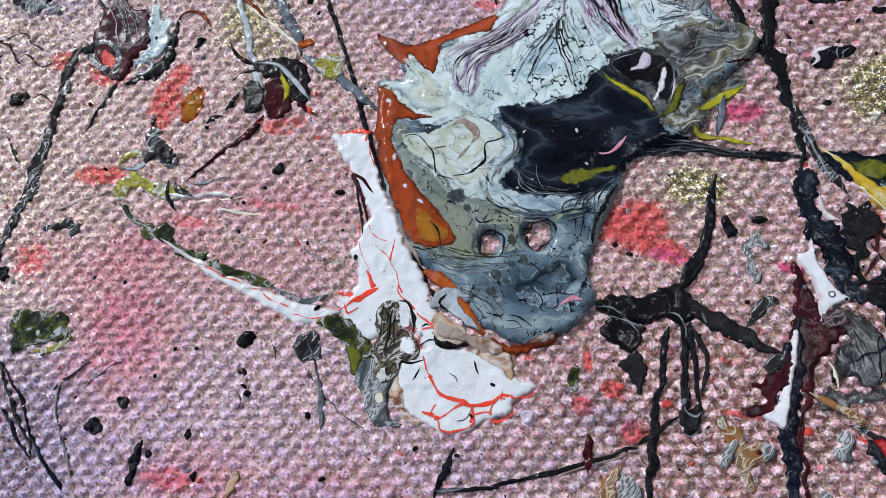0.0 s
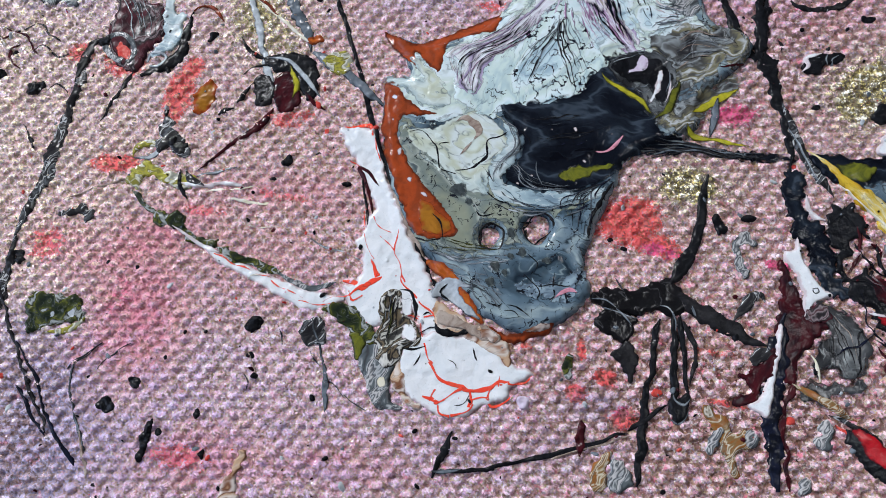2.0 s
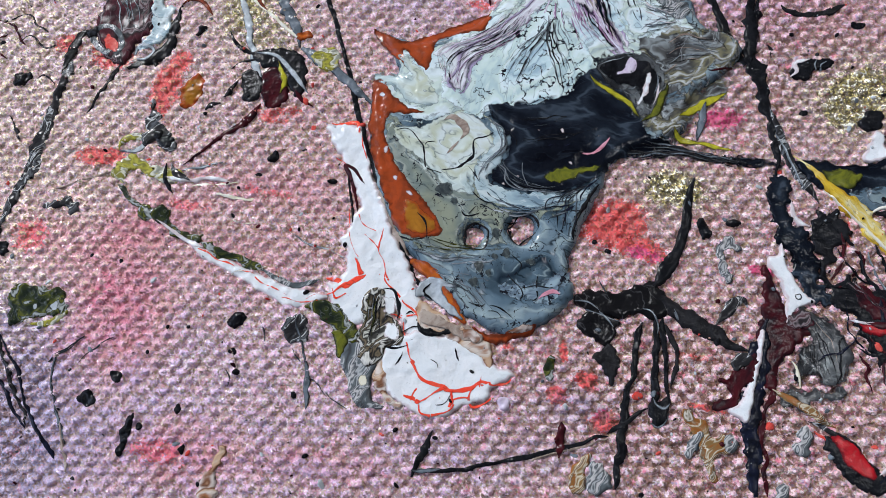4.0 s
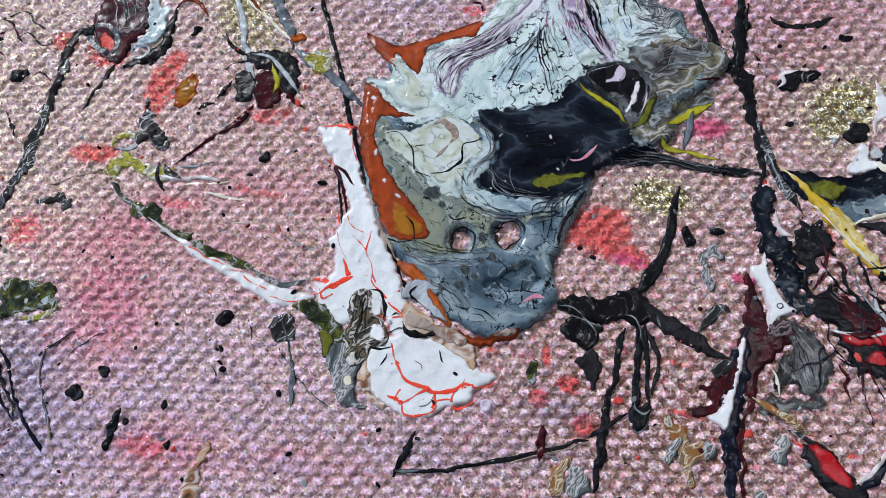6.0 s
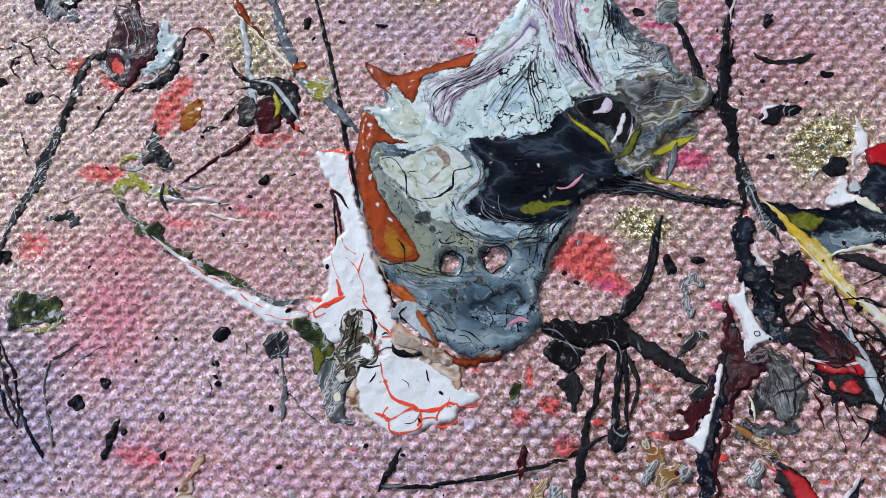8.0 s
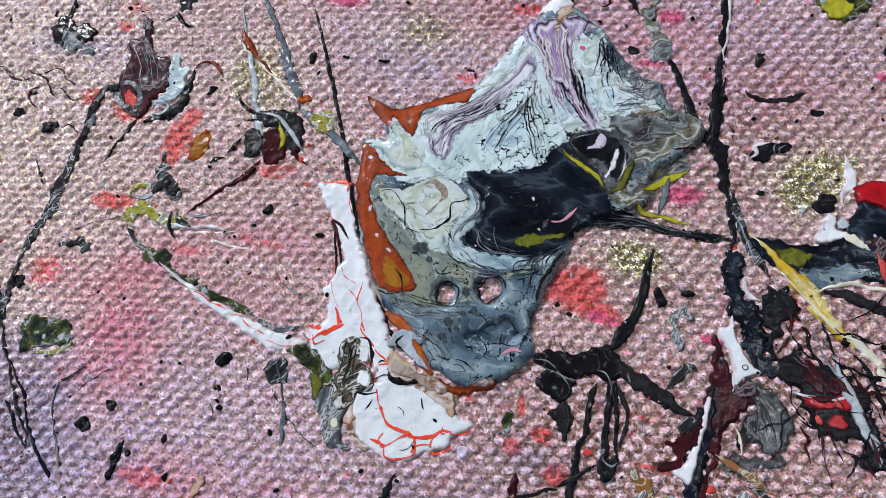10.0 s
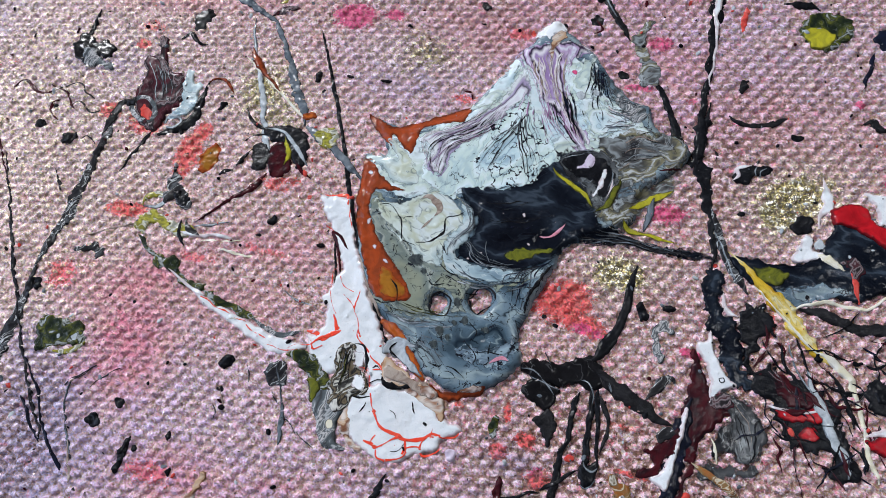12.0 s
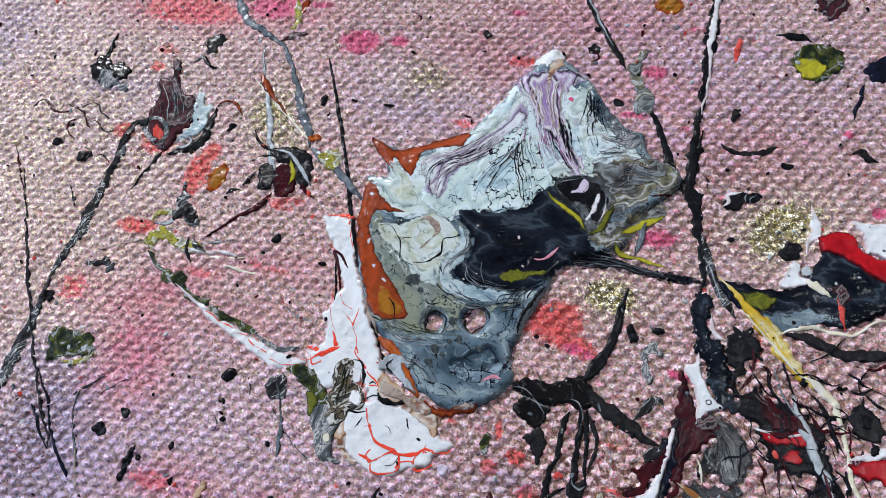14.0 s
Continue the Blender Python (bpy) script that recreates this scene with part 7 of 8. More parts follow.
strand('pale_stripe', 'palegrey', [(30.54, 35.15), (30.19, 34.6), (30.34, 34.15)], [0.1, 0.21, 0.16], thick=0.06, parent=es)
strand('pale_stripe', 'palegrey', [(31.48, 35.01), (30.87, 34.69), (30.91, 34.14)], [0.1, 0.21, 0.16], thick=0.06, parent=es)

# the crowded splashes on the right
ink = pour('ink_splash', 'darkpour', [(28, 25.1), (30.8, 25.2), (34, 25), (36.1, 26.2), (37.7, 29.1), (38.4, 30.7), (40.4, 29.8), (43.5, 28.4), (44.5, 24.7), (42.4, 23), (39.8, 21.8), (37.2, 22.3), (35.1, 22.5), (33, 21.1), (30.9, 21.9), (29.2, 23.2)], thick=0.35, edge=0.5, fill=0.96, ragged=0.3)
named(ink, 'deep blue-black marbled paint pool', 'paint splash')
pour('green_pool', 'olive', [(30.3, 24.3), (32.2, 24.4), (33.6, 24.1), (33.3, 23.2), (32.2, 22.6), (30.7, 23.1)], thick=0.1, edge=0.3, ragged=0.2, parent=ink)
pour('white_pool', 'white', [(34, 25.6), (34.6, 27.1), (35.1, 28.4), (36, 28), (35.9, 26.8), (36.7, 26.3), (35.1, 25.3)], thick=0.14, edge=0.25, ragged=0.2, parent=ink)
pour('cream_pool', 'cream', [(36.1, 26.1), (37.2, 26.3), (38, 25.6), (38.7, 24.9), (37.5, 25)], thick=0.1, edge=0.2, ragged=0.2, parent=ink)
pour('grey_band', 'slate', [(32.5, 22.2), (35.1, 23.1), (37.8, 23.4), (39.3, 22.6), (37.2, 21.7), (34.1, 20.7), (32.5, 21.3)], thick=0.1, edge=0.3, ragged=0.3, parent=ink, bleed=0.5)
pour('red_fold', 'red', [(37.5, 30.9), (38.8, 31.8), (40.7, 31.8), (41.5, 30.5), (43, 29.6), (45.1, 29.2), (45.1, 26.9), (43, 27.2), (41.4, 28.1), (39.9, 29), (38, 29.6)], thick=0.35, edge=0.45, fill=0.9, ragged=0.2, parent=ink)
pour('white_fold', 'white', [(40.7, 33.2), (42.6, 33.2), (45.2, 33.3), (45.1, 29.3), (43, 29.8), (42, 30), (41.7, 31.5)], thick=0.28, edge=0.4, fill=0.9, ragged=0.2, parent=ink)
strand('red_flame', 'coral', [(39.22, 24.85), (39.64, 23.46), (39.74, 22.62), (39.95, 21.79)], [0.27, 0.66, 0.55, 0.27], thick=0.14, parent=ink)
pour('violet_clot', 'wine', [(38.3, 25.6), (39.3, 26), (40.4, 25.3), (39.8, 24.1), (38.8, 24.5)], thick=0.1, edge=0.2, ragged=0.5, parent=ink)
for x, y, rx, ry, turn in ((36.4, 27.3, 0.57, 0.68, -20), (39.1, 26.3, 0.28, 0.28, -0), (41.2, 27.2, 0.34, 0.22, -0),):
    blot('pigment_dot', 'palegrey', x, y, rx, ry, turn, parent=ink, thick=0.06, fill=1)
ob = pour('paint_splash', 'black', [(33.8, 29.2), (34.5, 30.1), (35.8, 30.2), (36, 29.2), (35.5, 28.4), (34.3, 28.4)], thick=0.25, edge=0.3, ragged=0.2)
named(ob, 'black drop on gilded weave', 'paint splash')
ob = strand('paint_strand', 'white', [(36.93, 34.62), (37.16, 33.38), (37.44, 31.85), (36.64, 30.51), (36.33, 28.94)], [0.35, 1.05, 1.29, 0.58, 0.29], thick=0.14, ragged=0.3)
named(ob, 'thin white paint streak hanging over the ink pool', 'paint thread')
ob = strand('paint_strand', 'cream', [(34.12, 20.38), (36.73, 21.61), (38.81, 21.34), (40.87, 21.36), (42.42, 22.71), (44.47, 23.4)], [0.28, 0.42, 0.35, 0.28, 0.28], thick=0.14, ragged=0.4)
named(ob, 'cream rim of the ink pool', 'paint string')
ob = strand('paint_strand', 'soot', [(34.64, 20.63), (37.26, 20.27), (39.83, 19.25), (44.89, 19.89)], [0.89, 1.21, 1.36, 1.04], thick=0.25, ragged=0.3)
named(ob, 'black stretched paint band', 'paint string')
ys = strand('yellow_streak', 'goldpour', [(28, 25.71), (29.73, 23.84), (31.97, 21.51), (33.62, 19.46), (35.74, 17.26), (37.3, 15.85), (37.91, 15.4)], [0.25, 0.49, 1.23, 1.72, 1.56, 1.06, 0.58], thick=0.3, ragged=0.55)
named(ys, 'golden yellow paint streak fading to white', 'paint string')
strand('white_tail', 'cream', [(36.27, 16.51), (37.81, 15.66), (39.22, 14), (39.81, 12.25), (40.2, 10.25), (40.67, 7.8), (41.32, 5.45)], [0.57, 0.86, 0.71, 0.43, 0.43, 0.50, 0.36], thick=0.2, ragged=0.4, parent=ys)
strand('pale_rim', 'cream', [(30.32, 22.56), (32.27, 20.4), (34.7, 17.93), (36.27, 16.4)], [0.07, 0.14, 0.24, 0.19], thick=0.14, ragged=0.4, parent=ys)
rw = pour('red_white_splash', 'black', [(29.3, 20), (31.5, 20.9), (32.3, 19.8), (32.6, 17.6), (31.6, 16.9), (32.4, 14.8), (35.3, 13.7), (37.3, 11.9), (38.8, 9.5), (39.8, 6.2), (37.4, 5.3), (35.4, 7.4), (33.9, 7.7), (32.3, 11), (30.7, 12.9), (29.5, 16)], holes=[[(30.1, 15.6), (31.4, 16), (31.7, 14.7), (30.6, 14.1)], [(30.8, 10.3), (31.8, 9.9), (32.1, 8.4), (31.2, 8.8)], [(36.4, 7.6), (37.4, 7.5), (37.6, 6.3), (36.6, 6.3)]], thick=0.2, edge=0.4, fill=0.96, ragged=0.9)
named(rw, 'black, white and red tangled paint splash', 'paint splash')
pour('red_pool', 'red', [(32, 10.9), (33.8, 10.9), (35.8, 11.3), (36.6, 10.4), (35.4, 10), (34.4, 9.8), (33.3, 9.9)], thick=0.08, edge=0.25, fill=0.9, ragged=0.3, parent=rw)
pour('red_pool', 'red', [(34.6, 9.1), (35.9, 9.6), (36.4, 8.9), (35.6, 8.2), (34.8, 8.3)], thick=0.08, edge=0.2, fill=0.9, ragged=0.3, parent=rw)
strand('white_edge', 'white', [(31.78, 11.07), (33.32, 10.79), (35.09, 10.87), (36.58, 11.32)], [0.26, 0.31, 0.31, 0.21], thick=0.08, parent=rw)
strand('white_streak', 'palegrey', [(35.26, 15.26), (35.91, 12.68), (36.94, 10.49), (37.75, 8.32), (38.44, 7.43), (38.83, 5.51)], [0.25, 0.6, 1.2, 1, 0.8, 0.7], thick=0.16, ragged=0.4, parent=rw)
pour('maroon_pool', 'maroon', [(32.2, 14.2), (34, 13.5), (35.8, 12.4), (35.3, 11.4), (33.3, 11.5), (32.3, 12.4)], thick=0.06, edge=0.25, fill=0.9, ragged=0.4, parent=rw)
rnd = random.Random(88)
for k in range(46):
    x, y = rnd.uniform(31.0, 42.5), rnd.uniform(7.5, 18.5)
    a = radians(rnd.choice((-62, -75, -50, -115, 15)) + rnd.uniform(-18, 18))
    run = [(x, y)]
    for _ in range(rnd.randint(3, 6)):
        a += rnd.uniform(-0.55, 0.55)
        x, y = x + 0.85 * math.cos(a), y + 0.85 * math.sin(a)
        run.append((x, y))
    w = rnd.uniform(0.1, 0.32)
    strand('lace_thread', rnd.choice(('black', 'black', 'navy', 'maroon', 'wine')), run, [w * 0.5, w, w * rnd.uniform(0.5, 1.3), w * 0.4], thick=0.1, ragged=1.0, parent=rw)
rw2 = pour('red_white_splash', 'red', [(40.3, 9.2), (42.2, 9.7), (44.6, 9.8), (44.6, 7), (43.2, 7.7), (41.7, 8), (40.7, 8.2)], thick=0.25, edge=0.35, ragged=0.3)
named(rw2, 'red paint pool with a white rim', 'paint splash')
strand('white_rim', 'white', [(40.29, 9.35), (42.24, 10.08), (43.7, 10.83), (44.66, 10.73)], [0.5, 0.8, 1, 0.8], thick=0.14, ragged=0.4, parent=rw2)
ob = pour('paint_splash', 'black', [(40.3, 13.9), (41.3, 14.6), (42.5, 14), (43.3, 12.8), (42.5, 11.7), (41.3, 11.6), (40.7, 12.4)], thick=0.16, edge=0.25, ragged=0.6)
named(ob, 'black lacy paint clot', 'paint splash')
yd = pour('paint_splash', 'greenblack', [(34.6, 51.8), (35.3, 53.5), (37, 54.1), (38.8, 54.1), (40.1, 53), (39.9, 51.2), (38.3, 50), (36.8, 49.4), (35.3, 50.3)], thick=0.22, edge=0.35, ragged=0.35)
named(yd, 'yellow and black paint drop with a ragged rim', 'paint splash')
pour('yellow_pool', 'yellow', [(35, 51.7), (36.4, 52.3), (37.5, 51.9), (38.3, 51.1), (37.6, 49.8), (36.4, 49.4), (35.3, 50.3)], thick=0.08, edge=0.2, fill=0.9, ragged=0.3, parent=yd)
ob = strand('paint_strand', 'black', [(32.89, 55.1), (34.28, 55.06), (35.78, 55.04), (36.75, 54.37)], [0.41, 0.81, 0.95, 0.54], thick=0.14, ragged=0.4)
named(ob, 'black squiggle above the yellow drop', 'paint thread')
ob = strand('paint_strand', 'soot', [(27.59, 40.63), (29.07, 40.11), (30.54, 39.79), (31.97, 40.29), (33.56, 41)], [0.38, 0.56, 0.5, 0.63, 0.38], thick=0.12, ragged=0.6)
named(ob, 'dark broken squiggle of thin paint', 'paint thread')
ob = strand('paint_strand', 'soot', [(40.68, 40.9), (41.58, 41.33), (42.4, 40.63), (43.49, 40.09)], [0.36, 0.97, 0.85, 0.36], thick=0.14, ragged=0.5)
named(ob, 'dark paint clot on pink weave', 'paint thread')
ob = pour('paint_splash', 'wine', [(37.2, 59.7), (38.5, 60.8), (40.6, 61), (40.3, 58.7), (39.2, 57.6), (38.2, 58.3)], thick=0.16, edge=0.3, ragged=0.5)
named(ob, 'dark violet smear at the top of the canvas', 'paint splash')
ob = pour('paint_splash', 'navy', [(42.3, 51.4), (43.4, 52.5), (45.7, 53), (45.6, 50), (43.9, 49.9), (42.8, 50.5)], thick=0.16, edge=0.3, ragged=0.5)
named(ob, 'dark blue paint clot', 'paint splash')
ob = strand('paint_strand', 'navy', [(42.23, 49.63), (41.64, 47.47), (40.94, 44.98)], [0.25, 0.51, 0.38], thick=0.1, ragged=0.5)
named(ob, 'dark blue thread down the canvas', 'paint thread')
for x, y, rx, ry, turn in ((21.0, 58.2, 1.72, 1.15, -0),):
    named(blot('paint_drop', 'ochre', x, y, rx, ry, turn, thick=0.05, fill=0.1), 'ochre stain of thin paint', 'paint drop')
for x, y, rx, ry, turn in ((28.9, 52.8, 0.34, 1.63, -8),):
    named(blot('paint_drop', 'coral', x, y, rx, ry, turn, thick=0.08), 'thin coral thread of paint on canvas', 'paint drop')
ob = strand('paint_strand', 'soot', [(-45.8, 53.45), (-45.56, 55.25)], [0.35, 0.69], thick=0.1)
named(ob, 'short soot black stroke on pink canvas', 'paint thread')

# smaller strokes and drops
streaks('flow_line', ['palegrey', 'grey', 'palegrey', 'slate'], [(0.8, 21.4), (2.3, 20.3), (4.5, 19.8), (6.9, 20.2)], [(-0.4, 20), (1.8, 19), (4.5, 19), (6.4, 19.6)], 7, (0.1, 0.26), thick=0.015, seed=51, parent=big)
streaks('flow_line', ['grey', 'slate', 'navy'], [(6.4, 20.6), (8.4, 21.2), (10.3, 21.9)], [(5.4, 18.6), (7.4, 18.8), (9.1, 19.6)], 6, (0.1, 0.26), thick=0.015, seed=52, parent=big)
streaks('flow_line', ['grey', 'navy', 'soot'], [(3, 28.4), (6.5, 28.9), (9.5, 29.2)], [(3.5, 24.9), (7.5, 25.4), (12, 27)], 9, (0.08, 0.16), thick=0.03, seed=53, parent=dark)
strand('pale_curl', 'palegrey', [(1.76, 23.68), (2.51, 23.15), (2.41, 22.2), (3.21, 21.46), (4.58, 21.05)], [0.08, 0.13, 0.1, 0.08], thick=0.03, parent=dark)
strand('pale_curl', 'palegrey', [(3.9, 23.89), (4.1, 22.72), (4.59, 21.67)], [0.08, 0.1, 0.08], thick=0.03, parent=dark)
# pale dots for the dark pool's specks and its glints, painted on
for x, y, rx, ry, turn in ((7.1, 27.4, 0.16, 0.21, -0), (7.8, 26.4, 0.21, 0.21, -0), (4.5, 28.7, 0.11, 0.11, -0), (9.5, 27.5, 0.10, 0.10, -0), (3.7, 24.3, 0.15, 0.10, -0), (6.5, 24.3, 0.10, 0.10, -0), (10.4, 23.8, 0.15, 0.10, -0), (1.0, 26.0, 0.10, 0.10, -0),):
    blot('pigment_dot', 'palegrey', x, y, rx, ry, turn, parent=dark, thick=0.03, fill=1)
rc = strand('paint_strand', 'brownbands', [(25.2, 5.0), (27, 4.0), (28.6, 3.0), (30.2, 2.1)], [0.34, 0.68, 0.85, 0.42], thick=0.16, ragged=0.3)
named(rc, 'rust and cream streak with a black edge', 'paint string')
strand('black_edge', 'blackwhite', [(27.99, 2.58), (29.18, 2.06), (30.18, 1.67), (31.55, 1.09)], [0.17, 0.34, 0.5, 0.5], thick=0.12, parent=rc)
strand('coral_edge', 'coral', [(28.32, 1.82), (29.3, 1.22), (30.27, 0.71)], [0.17, 0.42, 0.34], thick=0.1, parent=rc)
rd = pour('paint_splash', 'black', [(29.3, 1.6), (30.4, 1.9), (31.9, 0.9), (33.3, -0.9), (34.0, -2.2), (32.9, -2.9), (31.4, -2.2), (30.3, -1.2), (29.5, 0.2)], thick=0.2, edge=0.3, ragged=0.45)
named(rd, 'deep red paint drop in a black rim', 'paint splash')
pour('red_pool', 'red', [(29.8, 1.5), (30.8, 1.5), (31.9, 0.5), (33, -1.0), (32.8, -1.7), (31.7, -1.4), (30.6, -0.5), (29.9, 0.7)], thick=0.06, edge=0.25, fill=1, ragged=0.2, parent=rd, bleed=0.12)
wc = strand('paint_strand', 'navy', [(33.2, -1.9), (34.3, -1.2), (35.3, 0.2), (36.2, 1.6)], [0.5, 0.9, 0.8, 0.4], thick=0.18, ragged=0.5)
named(wc, 'navy paint string with a white crest', 'paint string', 'thrown paint strings')
strand('white_crest', 'white', [(33.2, -1.4), (34.2, -0.7), (35.2, 0.7), (36, 2.0)], [0.2, 0.45, 0.4, 0.15], thick=0.1, ragged=0.5, parent=wc)
ob = strand('dry_stroke', 'cream', [(-24.65, 19.92), (-22.47, 19.49), (-20.4, 19.93)], [0.21, 0.37, 0.21], thick=0.04, ragged=0.8, bleed=0.12)
named(ob, 'pale dry brush stroke dragged over pink weave', 'paint stroke', 'dry strokes')
ob = strand('dry_stroke', 'cream', [(-27.11, 20.29), (-24.21, 20.78), (-22.1, 21.01)], [0.16, 0.32, 0.22], thick=0.04, ragged=0.8, bleed=0.12)
named(ob, 'pale dry brush stroke dragged over pink weave', 'paint stroke', 'dry strokes')
ob = strand('dry_stroke', 'palegrey', [(-11.2, 14.37), (-13.25, 14.86), (-15.34, 15.6), (-16.94, 16.36)], [0.1, 0.26, 0.26, 0.1], thick=0.04, ragged=0.8, bleed=0.12)
named(ob, 'pale dry brush stroke dragged over pink weave', 'paint stroke', 'dry strokes')
ob = strand('dry_stroke', 'cream', [(-22.77, 17.36), (-21.17, 17.11), (-19.63, 17.39)], [0.16, 0.26, 0.16], thick=0.04, ragged=0.8, bleed=0.12)
named(ob, 'pale dry brush stroke dragged over pink weave', 'paint stroke', 'dry strokes')
ob = strand('dry_stroke', 'cream', [(-22.21, 12.2), (-19.71, 12.85), (-17.19, 13.29)], [0.1, 0.15, 0.1], thick=0.04, ragged=0.8, bleed=0.12)
named(ob, 'pale dry brush stroke dragged over pink weave', 'paint stroke', 'dry strokes')
ob = pour('paint_splash', 'greybands', [(-48.4, 43.2), (-47.1, 43), (-45, 41.8), (-43.6, 41.2), (-43.9, 40.4), (-45.5, 40.9), (-46.7, 40.6), (-47.6, 41.8)], thick=0.14, edge=0.3, ragged=0.4)
named(ob, 'grey and blue marbled smear near the edge', 'paint splash')
ob = strand('paint_thread', 'soot', [(-48.87, 37.87), (-47.44, 38.34), (-46.06, 37.49), (-44.65, 36.39)], [0.13, 0.25, 0.19], thick=0.06, ragged=0.6)
named(ob, 'fine dark scribble of paint on glitter', 'paint thread', 'fine scribbles')
ob = strand('paint_thread', 'soot', [(-47.46, 35.32), (-46.39, 36.04), (-44.84, 34.77), (-43.71, 35.12)], [0.12, 0.31, 0.18], thick=0.06, ragged=0.6)
named(ob, 'fine dark scribble of paint on glitter', 'paint thread', 'fine scribbles')
ob = strand('paint_thread', 'soot', [(-44.84, 30.98), (-44.07, 31.57), (-42.89, 30.59)], [0.12, 0.24, 0.12], thick=0.06, ragged=0.6)
named(ob, 'fine dark scribble of paint on glitter', 'paint thread', 'fine scribbles')
ob = strand('paint_thread', 'soot', [(-47.1, 27.42), (-45.72, 25.77), (-45.13, 24.49)], [0.12, 0.29, 0.47], thick=0.06, ragged=0.6)
named(ob, 'fine dark scribble of paint on glitter', 'paint thread', 'fine scribbles')
ob = strand('paint_thread', 'soot', [(-21.79, 34.22), (-23.97, 33.66), (-24.9, 32.96)], [0.12, 0.23, 0.12], thick=0.06, ragged=0.6)
named(ob, 'fine dark scribble of paint on glitter', 'paint thread', 'fine scribbles')
ob = strand('paint_thread', 'soot', [(26.23, 36.71), (26.57, 36.02), (26.31, 35.35)], [0.11, 0.26, 0.11], thick=0.06, ragged=0.6)
named(ob, 'fine dark scribble of paint on glitter', 'paint thread', 'fine scribbles')
ob = strand('paint_thread', 'taupe', [(-21.83, 6.28), (-20.86, 5.25), (-20.33, 3.93)], [0.1, 0.12, 0.1], thick=0.04)
named(ob, 'fine grey hair of dried paint', 'paint thread', 'fine scribbles')
ob = strand('paint_thread', 'grey', [(-18.86, 8.29), (-18.47, 7.32), (-17.98, 6.37)], [0.07, 0.12, 0.07], thick=0.04, ragged=0.5)
named(ob, 'fine grey hair of dried paint', 'paint thread', 'fine scribbles')
ob = strand('paint_thread', 'grey', [(-15.57, 5.95), (-14.91, 5.12), (-14.38, 4.56)], [0.07, 0.12, 0.07], thick=0.04, ragged=0.5)
named(ob, 'fine grey hair of dried paint', 'paint thread', 'fine scribbles')
ob = strand('paint_thread', 'grey', [(-14.12, 3.64), (-12.9, 2.93), (-12.17, 2.12)], [0.07, 0.12, 0.07], thick=0.04, ragged=0.5)
named(ob, 'fine grey hair of dried paint', 'paint thread', 'fine scribbles')
ob = strand('paint_thread', 'grey', [(-12.38, 2.3), (-11.38, 1.78), (-9.91, 1.01)], [0.07, 0.12, 0.07], thick=0.04, ragged=0.5)
named(ob, 'fine grey hair of dried paint', 'paint thread', 'fine scribbles')
ob = strand('paint_thread', 'grey', [(-37.59, 3.46), (-36.26, 4.86), (-34.88, 5.97)], [0.08, 0.13, 0.08], thick=0.04, ragged=0.5)
named(ob, 'fine grey hair of dried paint', 'paint thread', 'fine scribbles')
ob = strand('paint_thread', 'grey', [(-35, 3.53), (-33.68, 5.02), (-32.02, 6.04)], [0.08, 0.13, 0.08], thick=0.04, ragged=0.5)
named(ob, 'fine grey hair of dried paint', 'paint thread', 'fine scribbles')
ob = strand('paint_thread', 'grey', [(7.82, 16.08), (8.09, 15.09), (8.45, 14.41)], [0.07, 0.12, 0.07], thick=0.04, ragged=0.5)
named(ob, 'fine grey hair of dried paint', 'paint thread', 'fine scribbles')
ob = strand('paint_thread', 'grey', [(11.05, 13.42), (11.59, 12.7), (11.84, 11.94)], [0.07, 0.12, 0.07], thick=0.04, ragged=0.5)
named(ob, 'fine grey hair of dried paint', 'paint thread', 'fine scribbles')
ob = strand('paint_thread', 'grey', [(-21.32, 3.91), (-20.84, 3.17), (-20.86, 2.42)], [0.07, 0.12, 0.07], thick=0.04, ragged=0.5)
named(ob, 'fine grey hair of dried paint', 'paint thread', 'fine scribbles')
ob = pour('paint_splash', 'creamrust', [(-22.2, -7.9), (-22.1, -5.8), (-21.5, -4.4), (-21.1, -3), (-20.4, -2.8), (-20.5, -4), (-21, -5.3), (-20.5, -6.5), (-21.3, -7.8)], thick=0.2, edge=0.3, ragged=0.3)
named(ob, 'white drop with coral and grey marbling', 'paint splash')
ob = strand('paint_thread', 'maroon', [(-55.67, 37.1), (-54.41, 38.04), (-51.88, 36.67), (-50.1, 37.25)], [0.16, 0.4, 0.24], thick=0.06, ragged=0.6)
named(ob, 'fine dark scribble of paint on glitter', 'paint thread', 'fine scribbles')
ob = strand('paint_thread', 'maroon', [(-51.16, 37.96), (-48.43, 37.02), (-46.86, 34.8)], [0.16, 0.32, 0.24], thick=0.06, ragged=0.6)
named(ob, 'fine dark scribble of paint on glitter', 'paint thread', 'fine scribbles')
ob = strand('paint_thread', 'maroon', [(-48.92, 36.17), (-49.89, 34.48), (-48.34, 33.47)], [0.16, 0.31, 0.16], thick=0.06, ragged=0.6)
named(ob, 'fine dark scribble of paint on glitter', 'paint thread', 'fine scribbles')
ob = strand('paint_thread', 'maroon', [(-55.9, 31.48), (-54.28, 28.56), (-52.54, 25.73)], [0.15, 0.23, 0.15], thick=0.06, ragged=0.6)
named(ob, 'fine dark scribble of paint on glitter', 'paint thread', 'fine scribbles')
ob = strand('paint_thread', 'maroon', [(12.87, 51.41), (13.62, 50.33), (12.91, 49.73)], [0.21, 0.35, 0.21], thick=0.06, ragged=0.6)
named(ob, 'fine dark scribble of paint on glitter', 'paint thread', 'fine scribbles')
ob = strand('paint_thread', 'maroon', [(-0.97, 41.42), (0.09, 41.01), (0.4, 40.31)], [0.14, 0.28, 0.14], thick=0.06, ragged=0.6)
